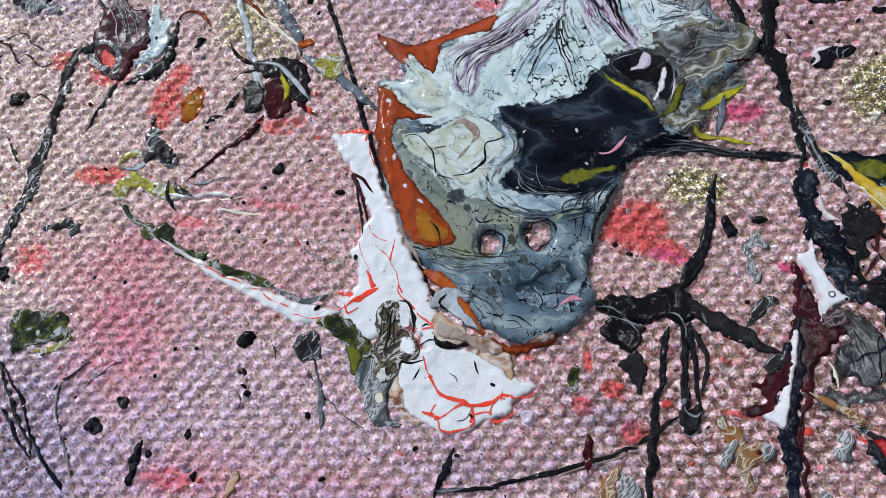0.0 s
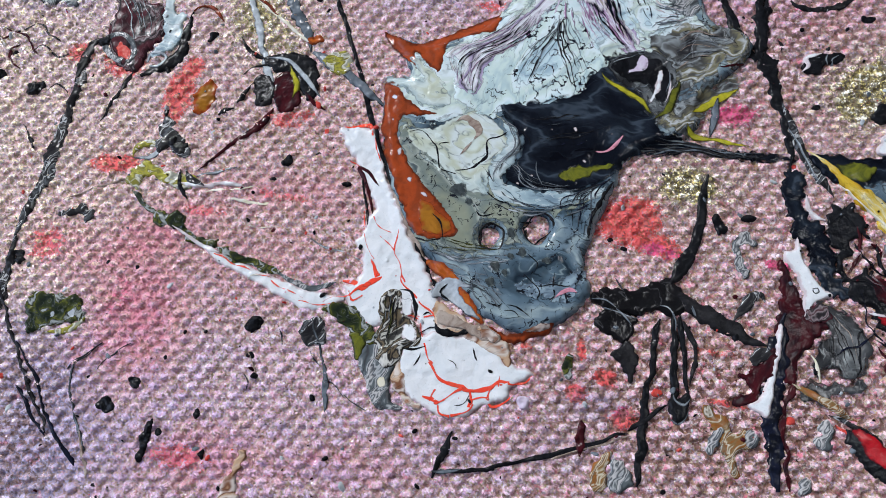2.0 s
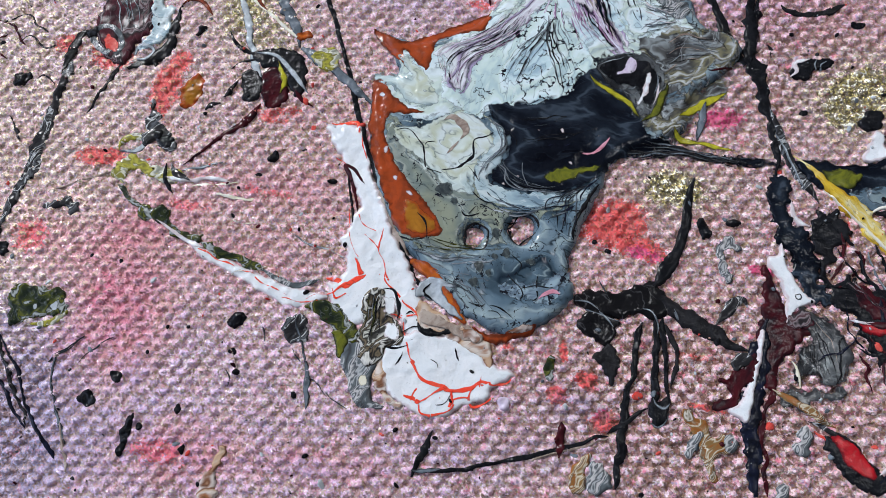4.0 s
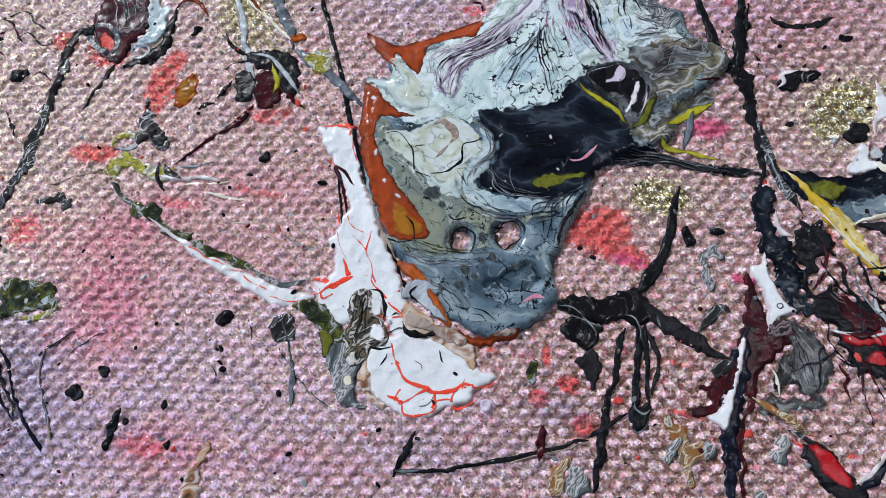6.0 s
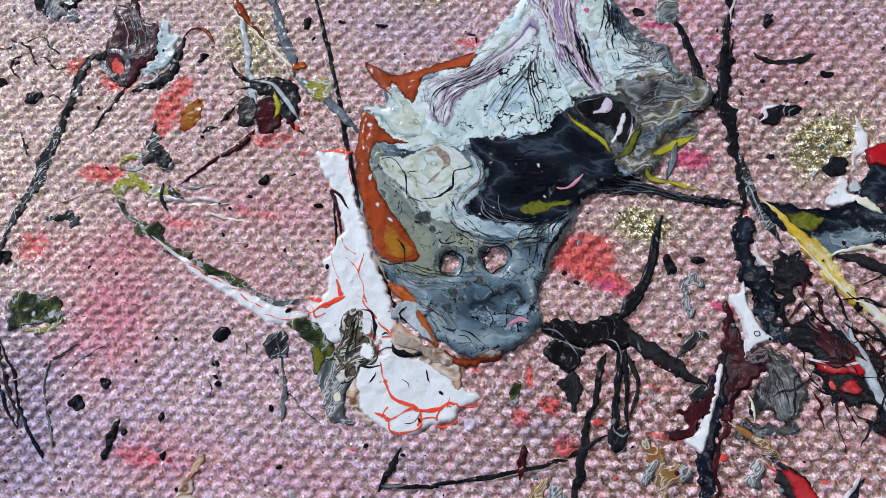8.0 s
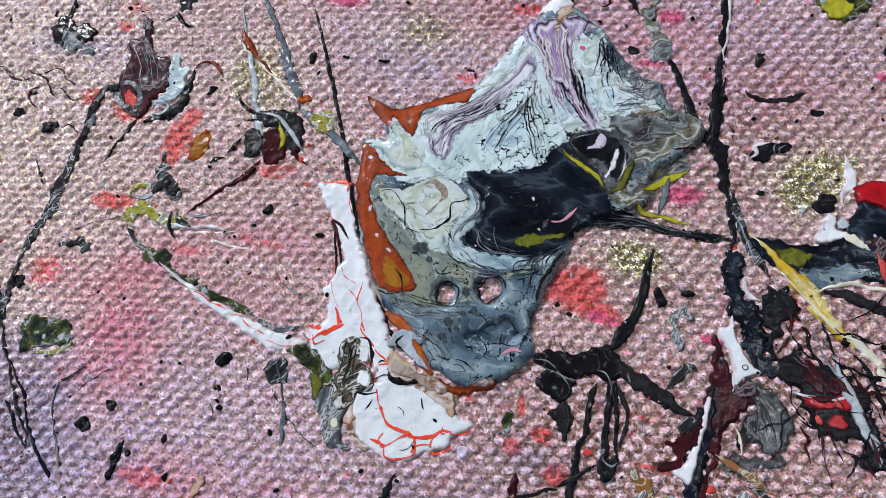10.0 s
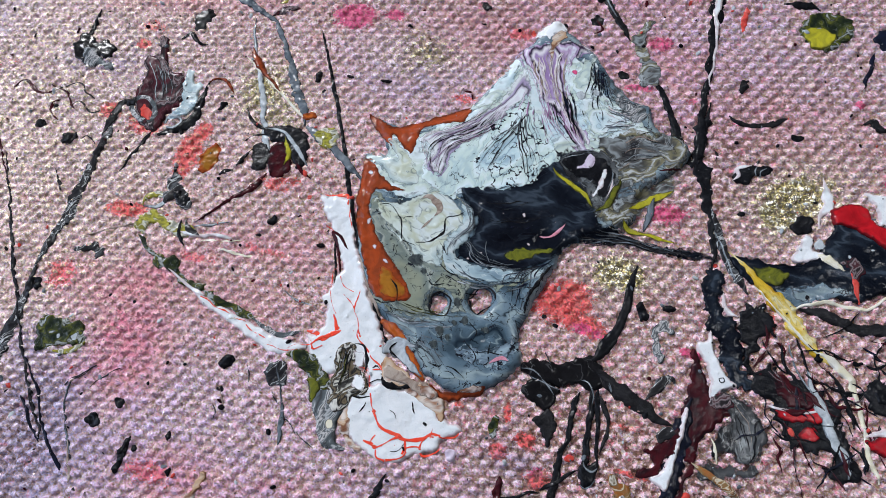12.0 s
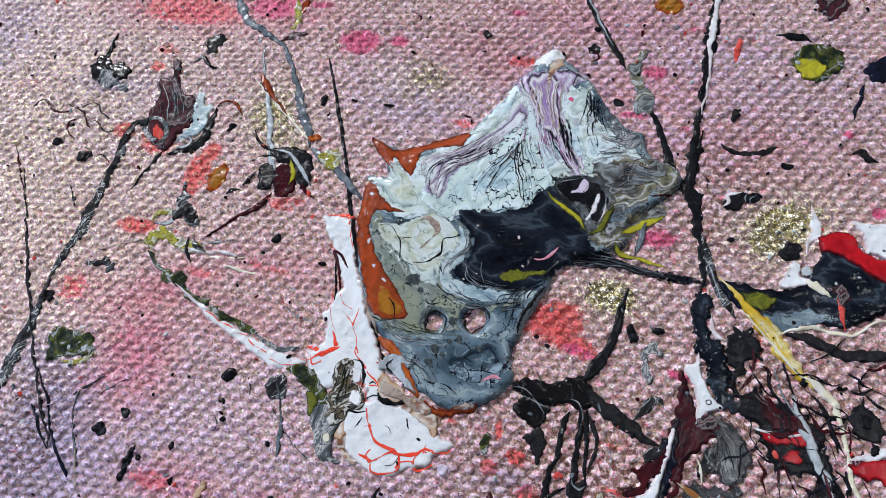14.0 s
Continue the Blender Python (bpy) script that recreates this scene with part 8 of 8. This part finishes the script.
named(ob, 'fine dark scribble of paint on glitter', 'paint thread', 'fine scribbles')
ob = strand('paint_thread', 'maroon', [(-9.14, 54.8), (-8.12, 54.3), (-8.42, 53.62)], [0.23, 0.38, 0.23], thick=0.06, ragged=0.6)
named(ob, 'fine dark scribble of paint on glitter', 'paint thread', 'fine scribbles')
ob = strand('paint_thread', 'maroon', [(20.64, 33.65), (21.23, 33.59), (22.96, 34.06)], [0.12, 0.19, 0.12], thick=0.06, ragged=0.6)
named(ob, 'fine dark scribble of paint on glitter', 'paint thread', 'fine scribbles')
ob = strand('tangle_strand', 'black', [(32.89, 17.1), (33.47, 14.99), (34.54, 13), (35.33, 11.53)], [0.16, 0.26, 0.31, 0.21], thick=0.14, ragged=0.6)
named(ob, 'black tangled strand of paint over pink weave', 'paint string', 'tangled strands')
ob = strand('tangle_strand', 'black', [(29.39, 18.84), (30.43, 19.56), (31.32, 18.55)], [0.11, 0.22, 0.17], thick=0.14, ragged=0.6)
named(ob, 'black tangled strand of paint over pink weave', 'paint string', 'tangled strands')
ob = strand('tangle_strand', 'black', [(37.3, 15.04), (38.32, 13.59), (38.82, 11.57), (39.31, 10.11)], [0.2, 0.46, 0.36, 0.26], thick=0.14, ragged=0.6)
named(ob, 'black tangled strand of paint over pink weave', 'paint string', 'tangled strands')
ob = strand('tangle_strand', 'black', [(38.83, 8.5), (39.8, 7.66), (40.27, 6.25)], [0.25, 0.4, 0.25], thick=0.14, ragged=0.6)
named(ob, 'black tangled strand of paint over pink weave', 'paint string', 'tangled strands')
ob = strand('tangle_strand', 'black', [(30.13, 13.93), (31.69, 13.9), (32.74, 13.25)], [0.16, 0.32, 0.21], thick=0.14, ragged=0.6)
named(ob, 'black tangled strand of paint over pink weave', 'paint string', 'tangled strands')
ob = strand('tangle_strand', 'black', [(40.33, 16.04), (41.32, 15.66), (42.33, 16.35)], [0.16, 0.42, 0.21], thick=0.14, ragged=0.6)
named(ob, 'black tangled strand of paint over pink weave', 'paint string', 'tangled strands')
ob = strand('tangle_strand', 'black', [(34.44, 17.89), (35, 15.77), (35.37, 14.74)], [0.16, 0.21, 0.21], thick=0.14, ragged=0.6)
named(ob, 'black tangled strand of paint over pink weave', 'paint string', 'tangled strands')
ob = strand('tangle_strand', 'maroon', [(32.81, 10.87), (34.08, 10.55), (35.34, 10.91)], [0.21, 0.52, 0.26], thick=0.12, ragged=0.6)
named(ob, 'dark red tangled strand of paint', 'paint string', 'tangled strands')
ob = strand('tangle_strand', 'maroon', [(34.54, 12.73), (35.57, 12.2), (36.83, 11.25)], [0.21, 0.62, 0.31], thick=0.12, ragged=0.6)
named(ob, 'dark red tangled strand of paint', 'paint string', 'tangled strands')
ob = strand('tangle_strand', 'maroon', [(37.95, 8.1), (38.34, 6.91), (38.83, 5.75)], [0.15, 0.35, 0.2], thick=0.12, ragged=0.6)
named(ob, 'dark red tangled strand of paint', 'paint string', 'tangled strands')
ob = strand('tangle_strand', 'maroon', [(30.62, 14.55), (31.12, 15.4), (31.71, 16.37)], [0.16, 0.43, 0.16], thick=0.12, ragged=0.6)
named(ob, 'dark red tangled strand of paint', 'paint string', 'tangled strands')
ob = strand('tangle_strand', 'maroon', [(31.53, 18.58), (31.88, 17.51), (31.61, 16.35)], [0.16, 0.33, 0.16], thick=0.12, ragged=0.6)
named(ob, 'dark red tangled strand of paint', 'paint string', 'tangled strands')
for x, y, rx, ry, turn in ((38.6, 13.1, 0.62, 0.41, -20), (41.8, 13.4, 0.51, 0.72, -0), (39.8, 16.0, 0.42, 0.31, -0), (37.8, 10.4, 0.51, 0.36, -0), (42.5, 10.6, 0.40, 0.50, -0), (39.3, 6.6, 0.59, 0.49, -0), (36.3, 16.0, 0.37, 0.48, -0),):
    named(blot('paint_drop', 'black', x, y, rx, ry, turn, ragged=0.5), 'black lacy clot of paint', 'paint drop', 'lacy clots')
ob = strand('paint_thread', 'palegrey', [(33.55, 17.76), (34.13, 15.09), (35.04, 13.61), (35.92, 12.42)], [0.1, 0.16, 0.21, 0.16], thick=0.06)
named(ob, 'pale thread in the red and white tangle', 'paint thread', 'fine scribbles')
streaks('flow_line', ['black', 'palegrey', 'lilac', 'violet'], [(5.9, 41.4), (5.5, 39.5), (4.8, 37.9)], [(7.9, 38.7), (8.9, 36.4), (10, 34.4)], 7, (0.14, 0.27), thick=0.02, seed=71, parent=big)
streaks('flow_line', ['black', 'navy', 'black'], [(9.7, 41.8), (10.5, 39), (11.7, 36)], [(10.6, 42.2), (11.7, 39.1), (12.7, 35.8)], 7, (0.12, 0.4), thick=0.02, seed=72, parent=big)
streaks('flow_line', ['palegrey', 'white', 'grey'], [(14.5, 41.2), (16.2, 39.6), (18.4, 39.4)], [(14.4, 37), (16.4, 37.6), (19.1, 38.2)], 9, (0.13, 0.33), thick=0.02, seed=73, parent=big)
for x, y, rx, ry, turn in ((11.9, 41.3, 0.60, 0.54, -0), (13.5, 41.8, 0.47, 0.47, -0), (13.0, 43.9, 0.27, 0.27, -0), (13.8, 42.9, 0.27, 0.27, -0), (14.7, 40.9, 0.33, 0.27, -0), (14.1, 39.4, 0.26, 0.26, -0),):
    blot('pigment_dot', 'palegrey', x, y, rx, ry, turn, parent=big, thick=0.02, fill=1)
for x, y, rx, ry, turn in ((11.0, 44.2, 0.41, 0.34, -0),):
    blot('pigment_dot', 'magenta', x, y, rx, ry, turn, parent=big, thick=0.02, fill=1)
streaks('flow_line', ['palegrey', 'slate', 'grey'], [(-4.8, 15.7), (-1.3, 14.7), (1.6, 15)], [(-3.2, 12.5), (-0.3, 11.1), (1.6, 9.2)], 8, (0.07, 0.20), thick=0.015, seed=74, parent=big)
streaks('flow_line', ['olive', 'sage', 'palegrey'], [(-6, 15.9), (-3.3, 15.2), (-0.4, 15.4)], [(-3.8, 16.5), (-0.4, 15.9), (3, 16)], 7, (0.07, 0.20), thick=0.015, seed=75, parent=big)
strand('crack', 'black', [(-0.36, 21.04), (0.55, 20.21), (1.34, 20)], [0.07, 0.12, 0.09, 0.07], thick=0.02, ragged=1.1, parent=big)
strand('crack', 'black', [(0.55, 19.89), (1.15, 19.28), (1.55, 19.07)], [0.07, 0.09, 0.07], thick=0.02, ragged=1.1, parent=big)
strand('crack', 'black', [(-1.51, 18.8), (-0.61, 18.44), (0.17, 18.65)], [0.07, 0.12, 0.07], thick=0.02, ragged=1.1, parent=big)
strand('crack', 'black', [(1.55, 18.66), (2.53, 18.15), (3.51, 18.47)], [0.07, 0.09, 0.07], thick=0.02, ragged=1.1, parent=big)
strand('crack', 'black', [(3.03, 13.55), (3.99, 12.59), (3.89, 11.38)], [0.07, 0.11, 0.08], thick=0.02, ragged=1.1, parent=big)
strand('crack', 'black', [(5.65, 13.35), (5.88, 12.23), (5.4, 11.17)], [0.07, 0.14, 0.08], thick=0.02, ragged=1.1, parent=big)
strand('crack', 'black', [(4.46, 12.11), (5.64, 12.42), (6.82, 12.63)], [0.07, 0.11, 0.07], thick=0.02, ragged=1.1, parent=big)
strand('crack', 'black', [(3.27, 15.04), (3.99, 14.26), (3.75, 13.56)], [0.07, 0.11, 0.07], thick=0.02, ragged=1.1, parent=big)

# ---- areas of stain and gilding, and of painted gap shade and glints, on the canvas ----
CORAL = [(12.2, 18.6, 3.2, 2.4, -0, 1), (14.4, 16.6, 2.9, 1.2, -20, 1), (-31.2, 30.6, 1.5, 3.4, -8, 1), (-37.2, 34.2, 2.5, 2.0, -0, 0.9), (-36.6, 23.3, 2.8, 1.1, -0, 0.9),
    (-41.9, 15.1, 2.2, 1.9, -0, 0.7), (10.1, 4.8, 1.1, 0.8, -0, 1), (11.6, 1.5, 1.3, 1.1, -0, 0.9), (7.6, 3.4, 1.0, 0.9, -0, 0.9), (-26.3, -3.6, 3.3, 1.4, -0, 0.6),
    (-19.6, 28.1, 3.3, 1.4, -0, 0.5), (-19.9, 20.3, 4.3, 0.7, -10, 0.5), (-27.2, 18.7, 3.2, 0.8, -0, 0.5), (8.1, 7.0, 0.4, 1.1, -0, 0.9), (-42.1, 35.2, 1.8, 1.2, -0, 0.8),
    (3.5, 7.3, 0.9, 0.6, -0, 0.5), (19.4, 7.3, 2.7, 0.4, -8, 0.5), (20.0, 3.1, 2.2, 0.3, -8, 0.8), (26.3, 11.8, 1.4, 0.5, -0, 0.4), (-38.5, 52.9, 7.5, 2.1, -0, 1),
    (-29.9, 33.6, 1.3, 1.2, -0, 0.8), (-27.9, 54.2, 4.9, 2.0, -0, 0.5), (-39.9, 46.8, 2.4, 1.1, -0, 0.5), (-40.6, 44.3, 1.0, 0.8, -0, 0.9), (4.6, 49.1, 2.1, 0.9, -0, 0.7),
    (-56.9, 40.3, 4.2, 1.7, -0, 0.3), (9.4, 53.5, 4.3, 0.9, -0, 0.3), (-0.8, 40.3, 1.7, 0.7, -0, 0.6), (14.7, 39.1, 0.7, 2.0, -0, 0.3), (32.1, 18.7, 0.5, 1.6, -0, 0.7)]
MAGENTA = [(-27.2, 54.3, 3.7, 2.0, -0, 0.9), (-15.1, 50.2, 2.9, 1.9, -0, 0.9), (-10.5, 50.6, 1.4, 0.9, -0, 0.8), (3.7, 55.8, 1.5, 0.6, -0, 0.6), (20.1, 49.0, 1.7, 1.0, -0, 0.8),
    (18.1, 43.3, 2.0, 0.5, -0, 0.7), (40.5, 43.2, 0.6, 0.6, -0, 0.9), (24.1, 55.1, 1.4, 0.6, -0, 0.5), (23.6, 42.2, 1.3, 0.5, -0, 0.5), (15.9, 15.7, 0.9, 0.6, -0, 0.6),
    (27.9, 39.8, 1.3, 0.6, -0, 0.4), (43.4, 34.5, 0.9, 0.7, -0, 0.9), (-21.3, 55.1, 2.4, 0.6, -0, 0.6), (21.8, 29.0, 2.3, 1.3, -0, 0.75), (24.8, 15.0, 1.2, 0.5, -15, 1),
    (14.4, 16.1, 1.2, 0.7, -0, 0.8), (11.2, 2.1, 1.3, 0.6, -0, 0.6), (-33.9, 10.0, 2.6, 2.6, -0, 0.35), (14.3, 3.8, 0.5, 0.4, -0, 0.7)]
OLIVE = [(-24.2, 39.5, 3.7, 4.5, -0, 0.55), (-5.8, 45.9, 3.6, 2.5, -0, 0.55), (-7.6, 48.1, 3.7, 1.8, -0, 0.4), (-22.0, 36.6, 4.4, 2.9, -0, 0.5), (21.4, 58.4, 2.2, 1.0, -0, 0.6),
    (-8.1, 43.4, 2.9, 1.0, -0, 0.4)]
LILAC = [(-50.0, 36.0, 16.0, 9.0, -0, 0.4), (24.0, 49.0, 22.0, 9.0, -0, 0.6), (22.0, 40.0, 8.0, 5.0, -0, 0.5), (-13.9, -2.3, 23.8, 9.2, -0, 0.6), (-26.9, 0.5, 15.9, 9.6, -0, 0.75), (-39.4, 2.0, 8.1, 9.1, -0, 0.8), (-14.8, 8.4, 6.4, 3.9, -0, 0.5), (-42.9, 40.3, 12.6, 5.7, -0, 0.35),
    (-6.2, 39.9, 6.9, 2.9, -0, 0.4), (-6.9, 44.2, 10.8, 6.5, -0, 0.55), (-27.6, -3.2, 22.4, 10.0, -0, 0.75), (-59.8, 47.7, 13.9, 7.8, -0, 0.5)]
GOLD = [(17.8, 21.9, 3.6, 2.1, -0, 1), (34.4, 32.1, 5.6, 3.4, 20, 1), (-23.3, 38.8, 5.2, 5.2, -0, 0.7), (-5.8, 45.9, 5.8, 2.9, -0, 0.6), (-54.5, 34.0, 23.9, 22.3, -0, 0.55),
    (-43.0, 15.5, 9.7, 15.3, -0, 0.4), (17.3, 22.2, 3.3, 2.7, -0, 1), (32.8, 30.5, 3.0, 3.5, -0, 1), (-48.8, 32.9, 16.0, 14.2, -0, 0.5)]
WASH = [(-32.6, 15.2, 8.0, 3.2, 30, 0.8), (-32.2, 9.0, 5.1, 6.7, -10, 0.95), (-34.4, 6.0, 4.6, 2.0, 20, 0.8), (-24.4, -3.5, 6.5, 2.8, -0, 0.6), (-39.7, 15.1, 3.8, 3.3, -0, 0.5),
    (-22.4, 14.2, 7.8, 3.1, -0, 0.35), (-13.8, -3.6, 9.1, 1.8, -0, 0.4), (-19.9, 20.6, 8.6, 2.1, -0, 0.45), (-38.5, 52.9, 11.7, 3.3, -0, 0.7), (-27.8, 53.8, 9.7, 3.2, -0, 0.6),
    (3.2, 49.0, 11.5, 4.3, -0, 0.4), (12.5, 55.3, 14.5, 3.6, -0, 0.45), (19.6, 46.8, 8.1, 4.1, -0, 0.45), (26.1, 41.0, 12.8, 3.8, -0, 0.3)]
# where shade between threads is painted and rose dabs gather
GAP_SHADE_DABS = [(-42.0, -2.0, 6.0, 10.0, -0, 0.8), (8.0, 52.0, 30.0, 8.0, -0, 0.5), (28.0, 36.0, 10.0, 12.0, -0, 0.8), (20.0, 3.0, 22.0, 12.0, -0, 1), (33.0, 14.0, 12.0, 12.0, -0, 0.9), (34.0, 44.0, 16.0, 16.0, -0, 0.5), (20.0, 20.0, 9.0, 8.0, -0, 0.7), (0.0, -3.0, 16.0, 6.0, -0, 0.6), (-46.0, 34.0, 9.0, 7.0, -0, 0.35)]
SLATEWASH = [(-40.1, 0.0, 5.5, 7.5, -0, 0.95), (-38.3, -4.1, 6.3, 2.9, -0, 0.9), (-43.0, 6.8, 3.1, 3.1, -0, 0.7), (-45.0, 41.6, 5.8, 1.9, -0, 0.6), (-13.8, -4.0, 2.7, 0.9, -0, 0.4),
    (1.7, -1.7, 8.8, 1.8, -0, 0.3), (8.9, 2.5, 2.7, 1.3, -0, 0.6), (-41.3, -5.5, 7.3, 4.9, -0, 0.9), (-33.5, -3.0, 7.2, 3.6, -0, 0.5), (-63.1, 47.5, 5.3, 5.3, -0, 0.5),
    (-6.6, 42.7, 5.7, 4.3, -0, 0.3)]


# ---- the canvas itself ----
def spots(places):
    """Soft-edged areas of pigment: sum of ovals (x, y, rx, ry, turn, strength)."""
    out = np.zeros_like(CX)
    for x, y, rx, ry, turn, k in places:
        c, s = math.cos(radians(turn)), math.sin(radians(turn))
        u, w = ((CX - x) * c + (CY - y) * s) / rx, (-(CX - x) * s + (CY - y) * c) / ry
        out = np.maximum(out, k * np.exp(-(u * u + w * w) ** 1.2))
    return np.clip(out, 0, 1)


FINE = 0.14
xs = np.r_[-172, -140, -110, -90, -80, np.arange(-74.0, 52.0, FINE), 58, 70, 90, 120, 148]
ys = np.r_[-105, -80, -55, -35, -25, np.arange(-18.0, 68.0, FINE), 74, 90, 110, 130, 155]
CX, CY = np.meshgrid(xs, ys, indexing="ij")
cz, chol = weave(CX, CY)
cz = cz + 0.20 * (cloud(CX, CY, 2.3, 6) - 0.5) + 0.17 * (cloud(CX, CY, 4.5, 7) - 0.5)
outer = (CX < -74) | (CX > 52) | (CY < -18) | (CY > 68)
cz = np.where(outer, 0.08, cz)
nx, ny = CX.shape
idx = np.arange(nx * ny).reshape(nx, ny)
quads = np.stack([idx[:-1, :-1], idx[1:, :-1], idx[1:, 1:], idx[:-1, 1:]], -1).reshape(-1, 4)
rim = np.concatenate([idx[:, 0], idx[-1, 1:], idx[-2::-1, -1], idx[0, -2:0:-1]])
verts = np.c_[CX.ravel(), CY.ravel(), cz.ravel()]
skirt = verts[rim] - (0, 0, 18.0)
low = len(verts) + np.arange(len(rim))
side = np.stack([rim, low, np.roll(low, -1), np.roll(rim, -1)], -1)
canvas_mesh = bpy.data.meshes.new("canvas")
allv, allq = np.vstack([verts, skirt]) * MM, np.vstack([quads, side])
canvas_mesh.vertices.add(len(allv))
canvas_mesh.vertices.foreach_set("co", allv.ravel())
canvas_mesh.loops.add(allq.size)
canvas_mesh.loops.foreach_set("vertex_index", allq.ravel())
canvas_mesh.polygons.add(len(allq))
canvas_mesh.polygons.foreach_set("loop_start", np.arange(0, allq.size, 4))
canvas_mesh.polygons.foreach_set("use_smooth", np.ones(len(allq), bool))
canvas_mesh.update(calc_edges=True)
for attr_name, values in (("hollow", np.where(outer, 0.5, 1 - chol)), ("coral", spots(CORAL)), ("magenta", spots(MAGENTA)), ("olive", spots(OLIVE)), ("lilac", spots(LILAC)), ("gold", spots(GOLD)), ("wash", spots(WASH)), ("slatewash", spots(SLATEWASH)), ("gap_shade_dabs", np.maximum(spots(GAP_SHADE_DABS), 0.15))):
    layer = canvas_mesh.attributes.new(attr_name, "FLOAT", "POINT")
    layer.data.foreach_set("value", np.r_[values.ravel(), np.zeros(len(rim))].astype(np.float32))
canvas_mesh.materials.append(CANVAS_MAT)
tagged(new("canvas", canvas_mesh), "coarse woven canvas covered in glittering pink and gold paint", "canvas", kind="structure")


# ---- fine spatter that nobody could count ----
def spatter(name, label, material, count, sizes, seed):
    rnd = random.Random(seed)
    co, faces = [], []
    for _ in range(count):
        x, y = rnd.uniform(-68, 47), rnd.uniform(-14, 63)
        if height(x, y) > 0.5:
            continue
        r, turn, long = sizes[0] + (sizes[1] - sizes[0]) * rnd.random() ** 2.5, rnd.uniform(0, 6.3), rnd.uniform(1.0, 2.0)
        n0 = len(co)
        for ring, lift in ((1.0, -0.03), (0.75, 0.5 * r), (0.3, 0.62 * r)):
            for k in range(7):
                a = 2 * math.pi * k / 7
                q = r * ring * (1 + 0.35 * (rnd.random() - 0.5))
                u, w = q * long * math.cos(a), q * math.sin(a)
                px, py = x + u * math.cos(turn) - w * math.sin(turn), y + u * math.sin(turn) + w * math.cos(turn)
                co.append((px, py, float(height(px, py)) + min(lift, 0.09)))
        for ring in (0, 1):
            for k in range(7):
                a, b = n0 + ring * 7 + k, n0 + ring * 7 + (k + 1) % 7
                faces.append((a, b, b + 7, a + 7))
        faces.append(tuple(n0 + 14 + k for k in range(7)))
    tagged(link_mesh(name, co, faces, material), label, "paint spatter", kind="stuff")


spatter("black_spatter", "fine black paint spatter all over the pink canvas", "black", 420, (0.05, 0.24), 1)
spatter("maroon_spatter", "fine maroon paint spatter all over the pink canvas", "maroon", 160, (0.05, 0.24), 2)
spatter("grey_spatter", "fine blue-grey paint spatter all over the pink canvas", "grey", 200, (0.05, 0.24), 3)
spatter("white_spatter", "fine white paint spatter all over the pink canvas", "palegrey", 160, (0.05, 0.26), 4)
spatter("coral_spatter", "fine coral paint spatter all over the pink canvas", "coral", 150, (0.05, 0.26), 5)


# ---- what the canvas lies on, and a plain room that closes the place ----
def box(name, x0, x1, y0, y1, z0, z1, material, bevel=0.0, parent=None):
    bm = bmesh.new()
    bmesh.ops.create_cube(bm, size=1.0)
    for v in bm.verts:
        v.co = Vector(((x0 + x1) / 2 + v.co.x * (x1 - x0), (y0 + y1) / 2 + v.co.y * (y1 - y0), (z0 + z1) / 2 + v.co.z * (z1 - z0)))
    if bevel:
        bmesh.ops.bevel(bm, geom=bm.edges[:], offset=bevel, segments=2, affect="EDGES")
    mesh = bpy.data.meshes.new(name)
    bm.to_mesh(mesh)
    bm.free()
    mesh.materials.append(material)
    ob = new(name, mesh)
    if parent is not None:
        ob.parent = parent
    return ob


wall_paint = plain("wall_paint", (0.12, 0.12, 0.13), (0.15, 0.15, 0.16), 0.8, 0.004)
wood = plain("table_wood", (0.22, 0.13, 0.07), (0.34, 0.21, 0.12), 0.45, 0.02)
boards = plain("floor_wood", (0.18, 0.12, 0.08), (0.26, 0.18, 0.12), 0.5, 0.01)
table = tagged(new("table"), "plain brown wooden table under the canvas", "table")
table.location = (0, 0, -0.76)
box("tabletop", -0.7, 0.7, -0.4, 0.4, 0.712, 0.742, wood, 0.003, table)
for lx in (-0.64, 0.64):
    for ly in (-0.34, 0.34):
        box("leg", lx - 0.03, lx + 0.03, ly - 0.03, ly + 0.03, 0.0, 0.712, wood, 0.003, table)
for args in (("floor", -1.8, 1.8, -1.8, 1.8, -0.86, -0.76, boards), ("ceiling", -1.8, 1.8, -1.8, 1.8, 1.70, 1.80, wall_paint),
             ("wall_north", -1.8, 1.8, 1.7, 1.8, -0.76, 1.70, wall_paint), ("wall_south", -1.8, 1.8, -1.8, -1.7, -0.76, 1.70, wall_paint),
             ("wall_east", 1.7, 1.8, -1.7, 1.7, -0.76, 1.70, wall_paint)):
    tagged(box(*args), "plain painted room surface", "wall" if "wall" in args[0] else args[0], kind="structure")
west = tagged(new("wall_west"), "plain unseen wall with an opening added for the fill light", "wall", kind="structure")
for args in ((-1.8, -1.7, -1.7, -0.95, -0.76, 1.70), (-1.8, -1.7, 0.25, 1.7, -0.76, 1.70), (-1.8, -1.7, -0.95, 0.25, -0.76, 0.4), (-1.8, -1.7, -0.95, 0.25, 1.6, 1.70)):
    box("wall_panel", *args, wall_paint, 0.0, west)
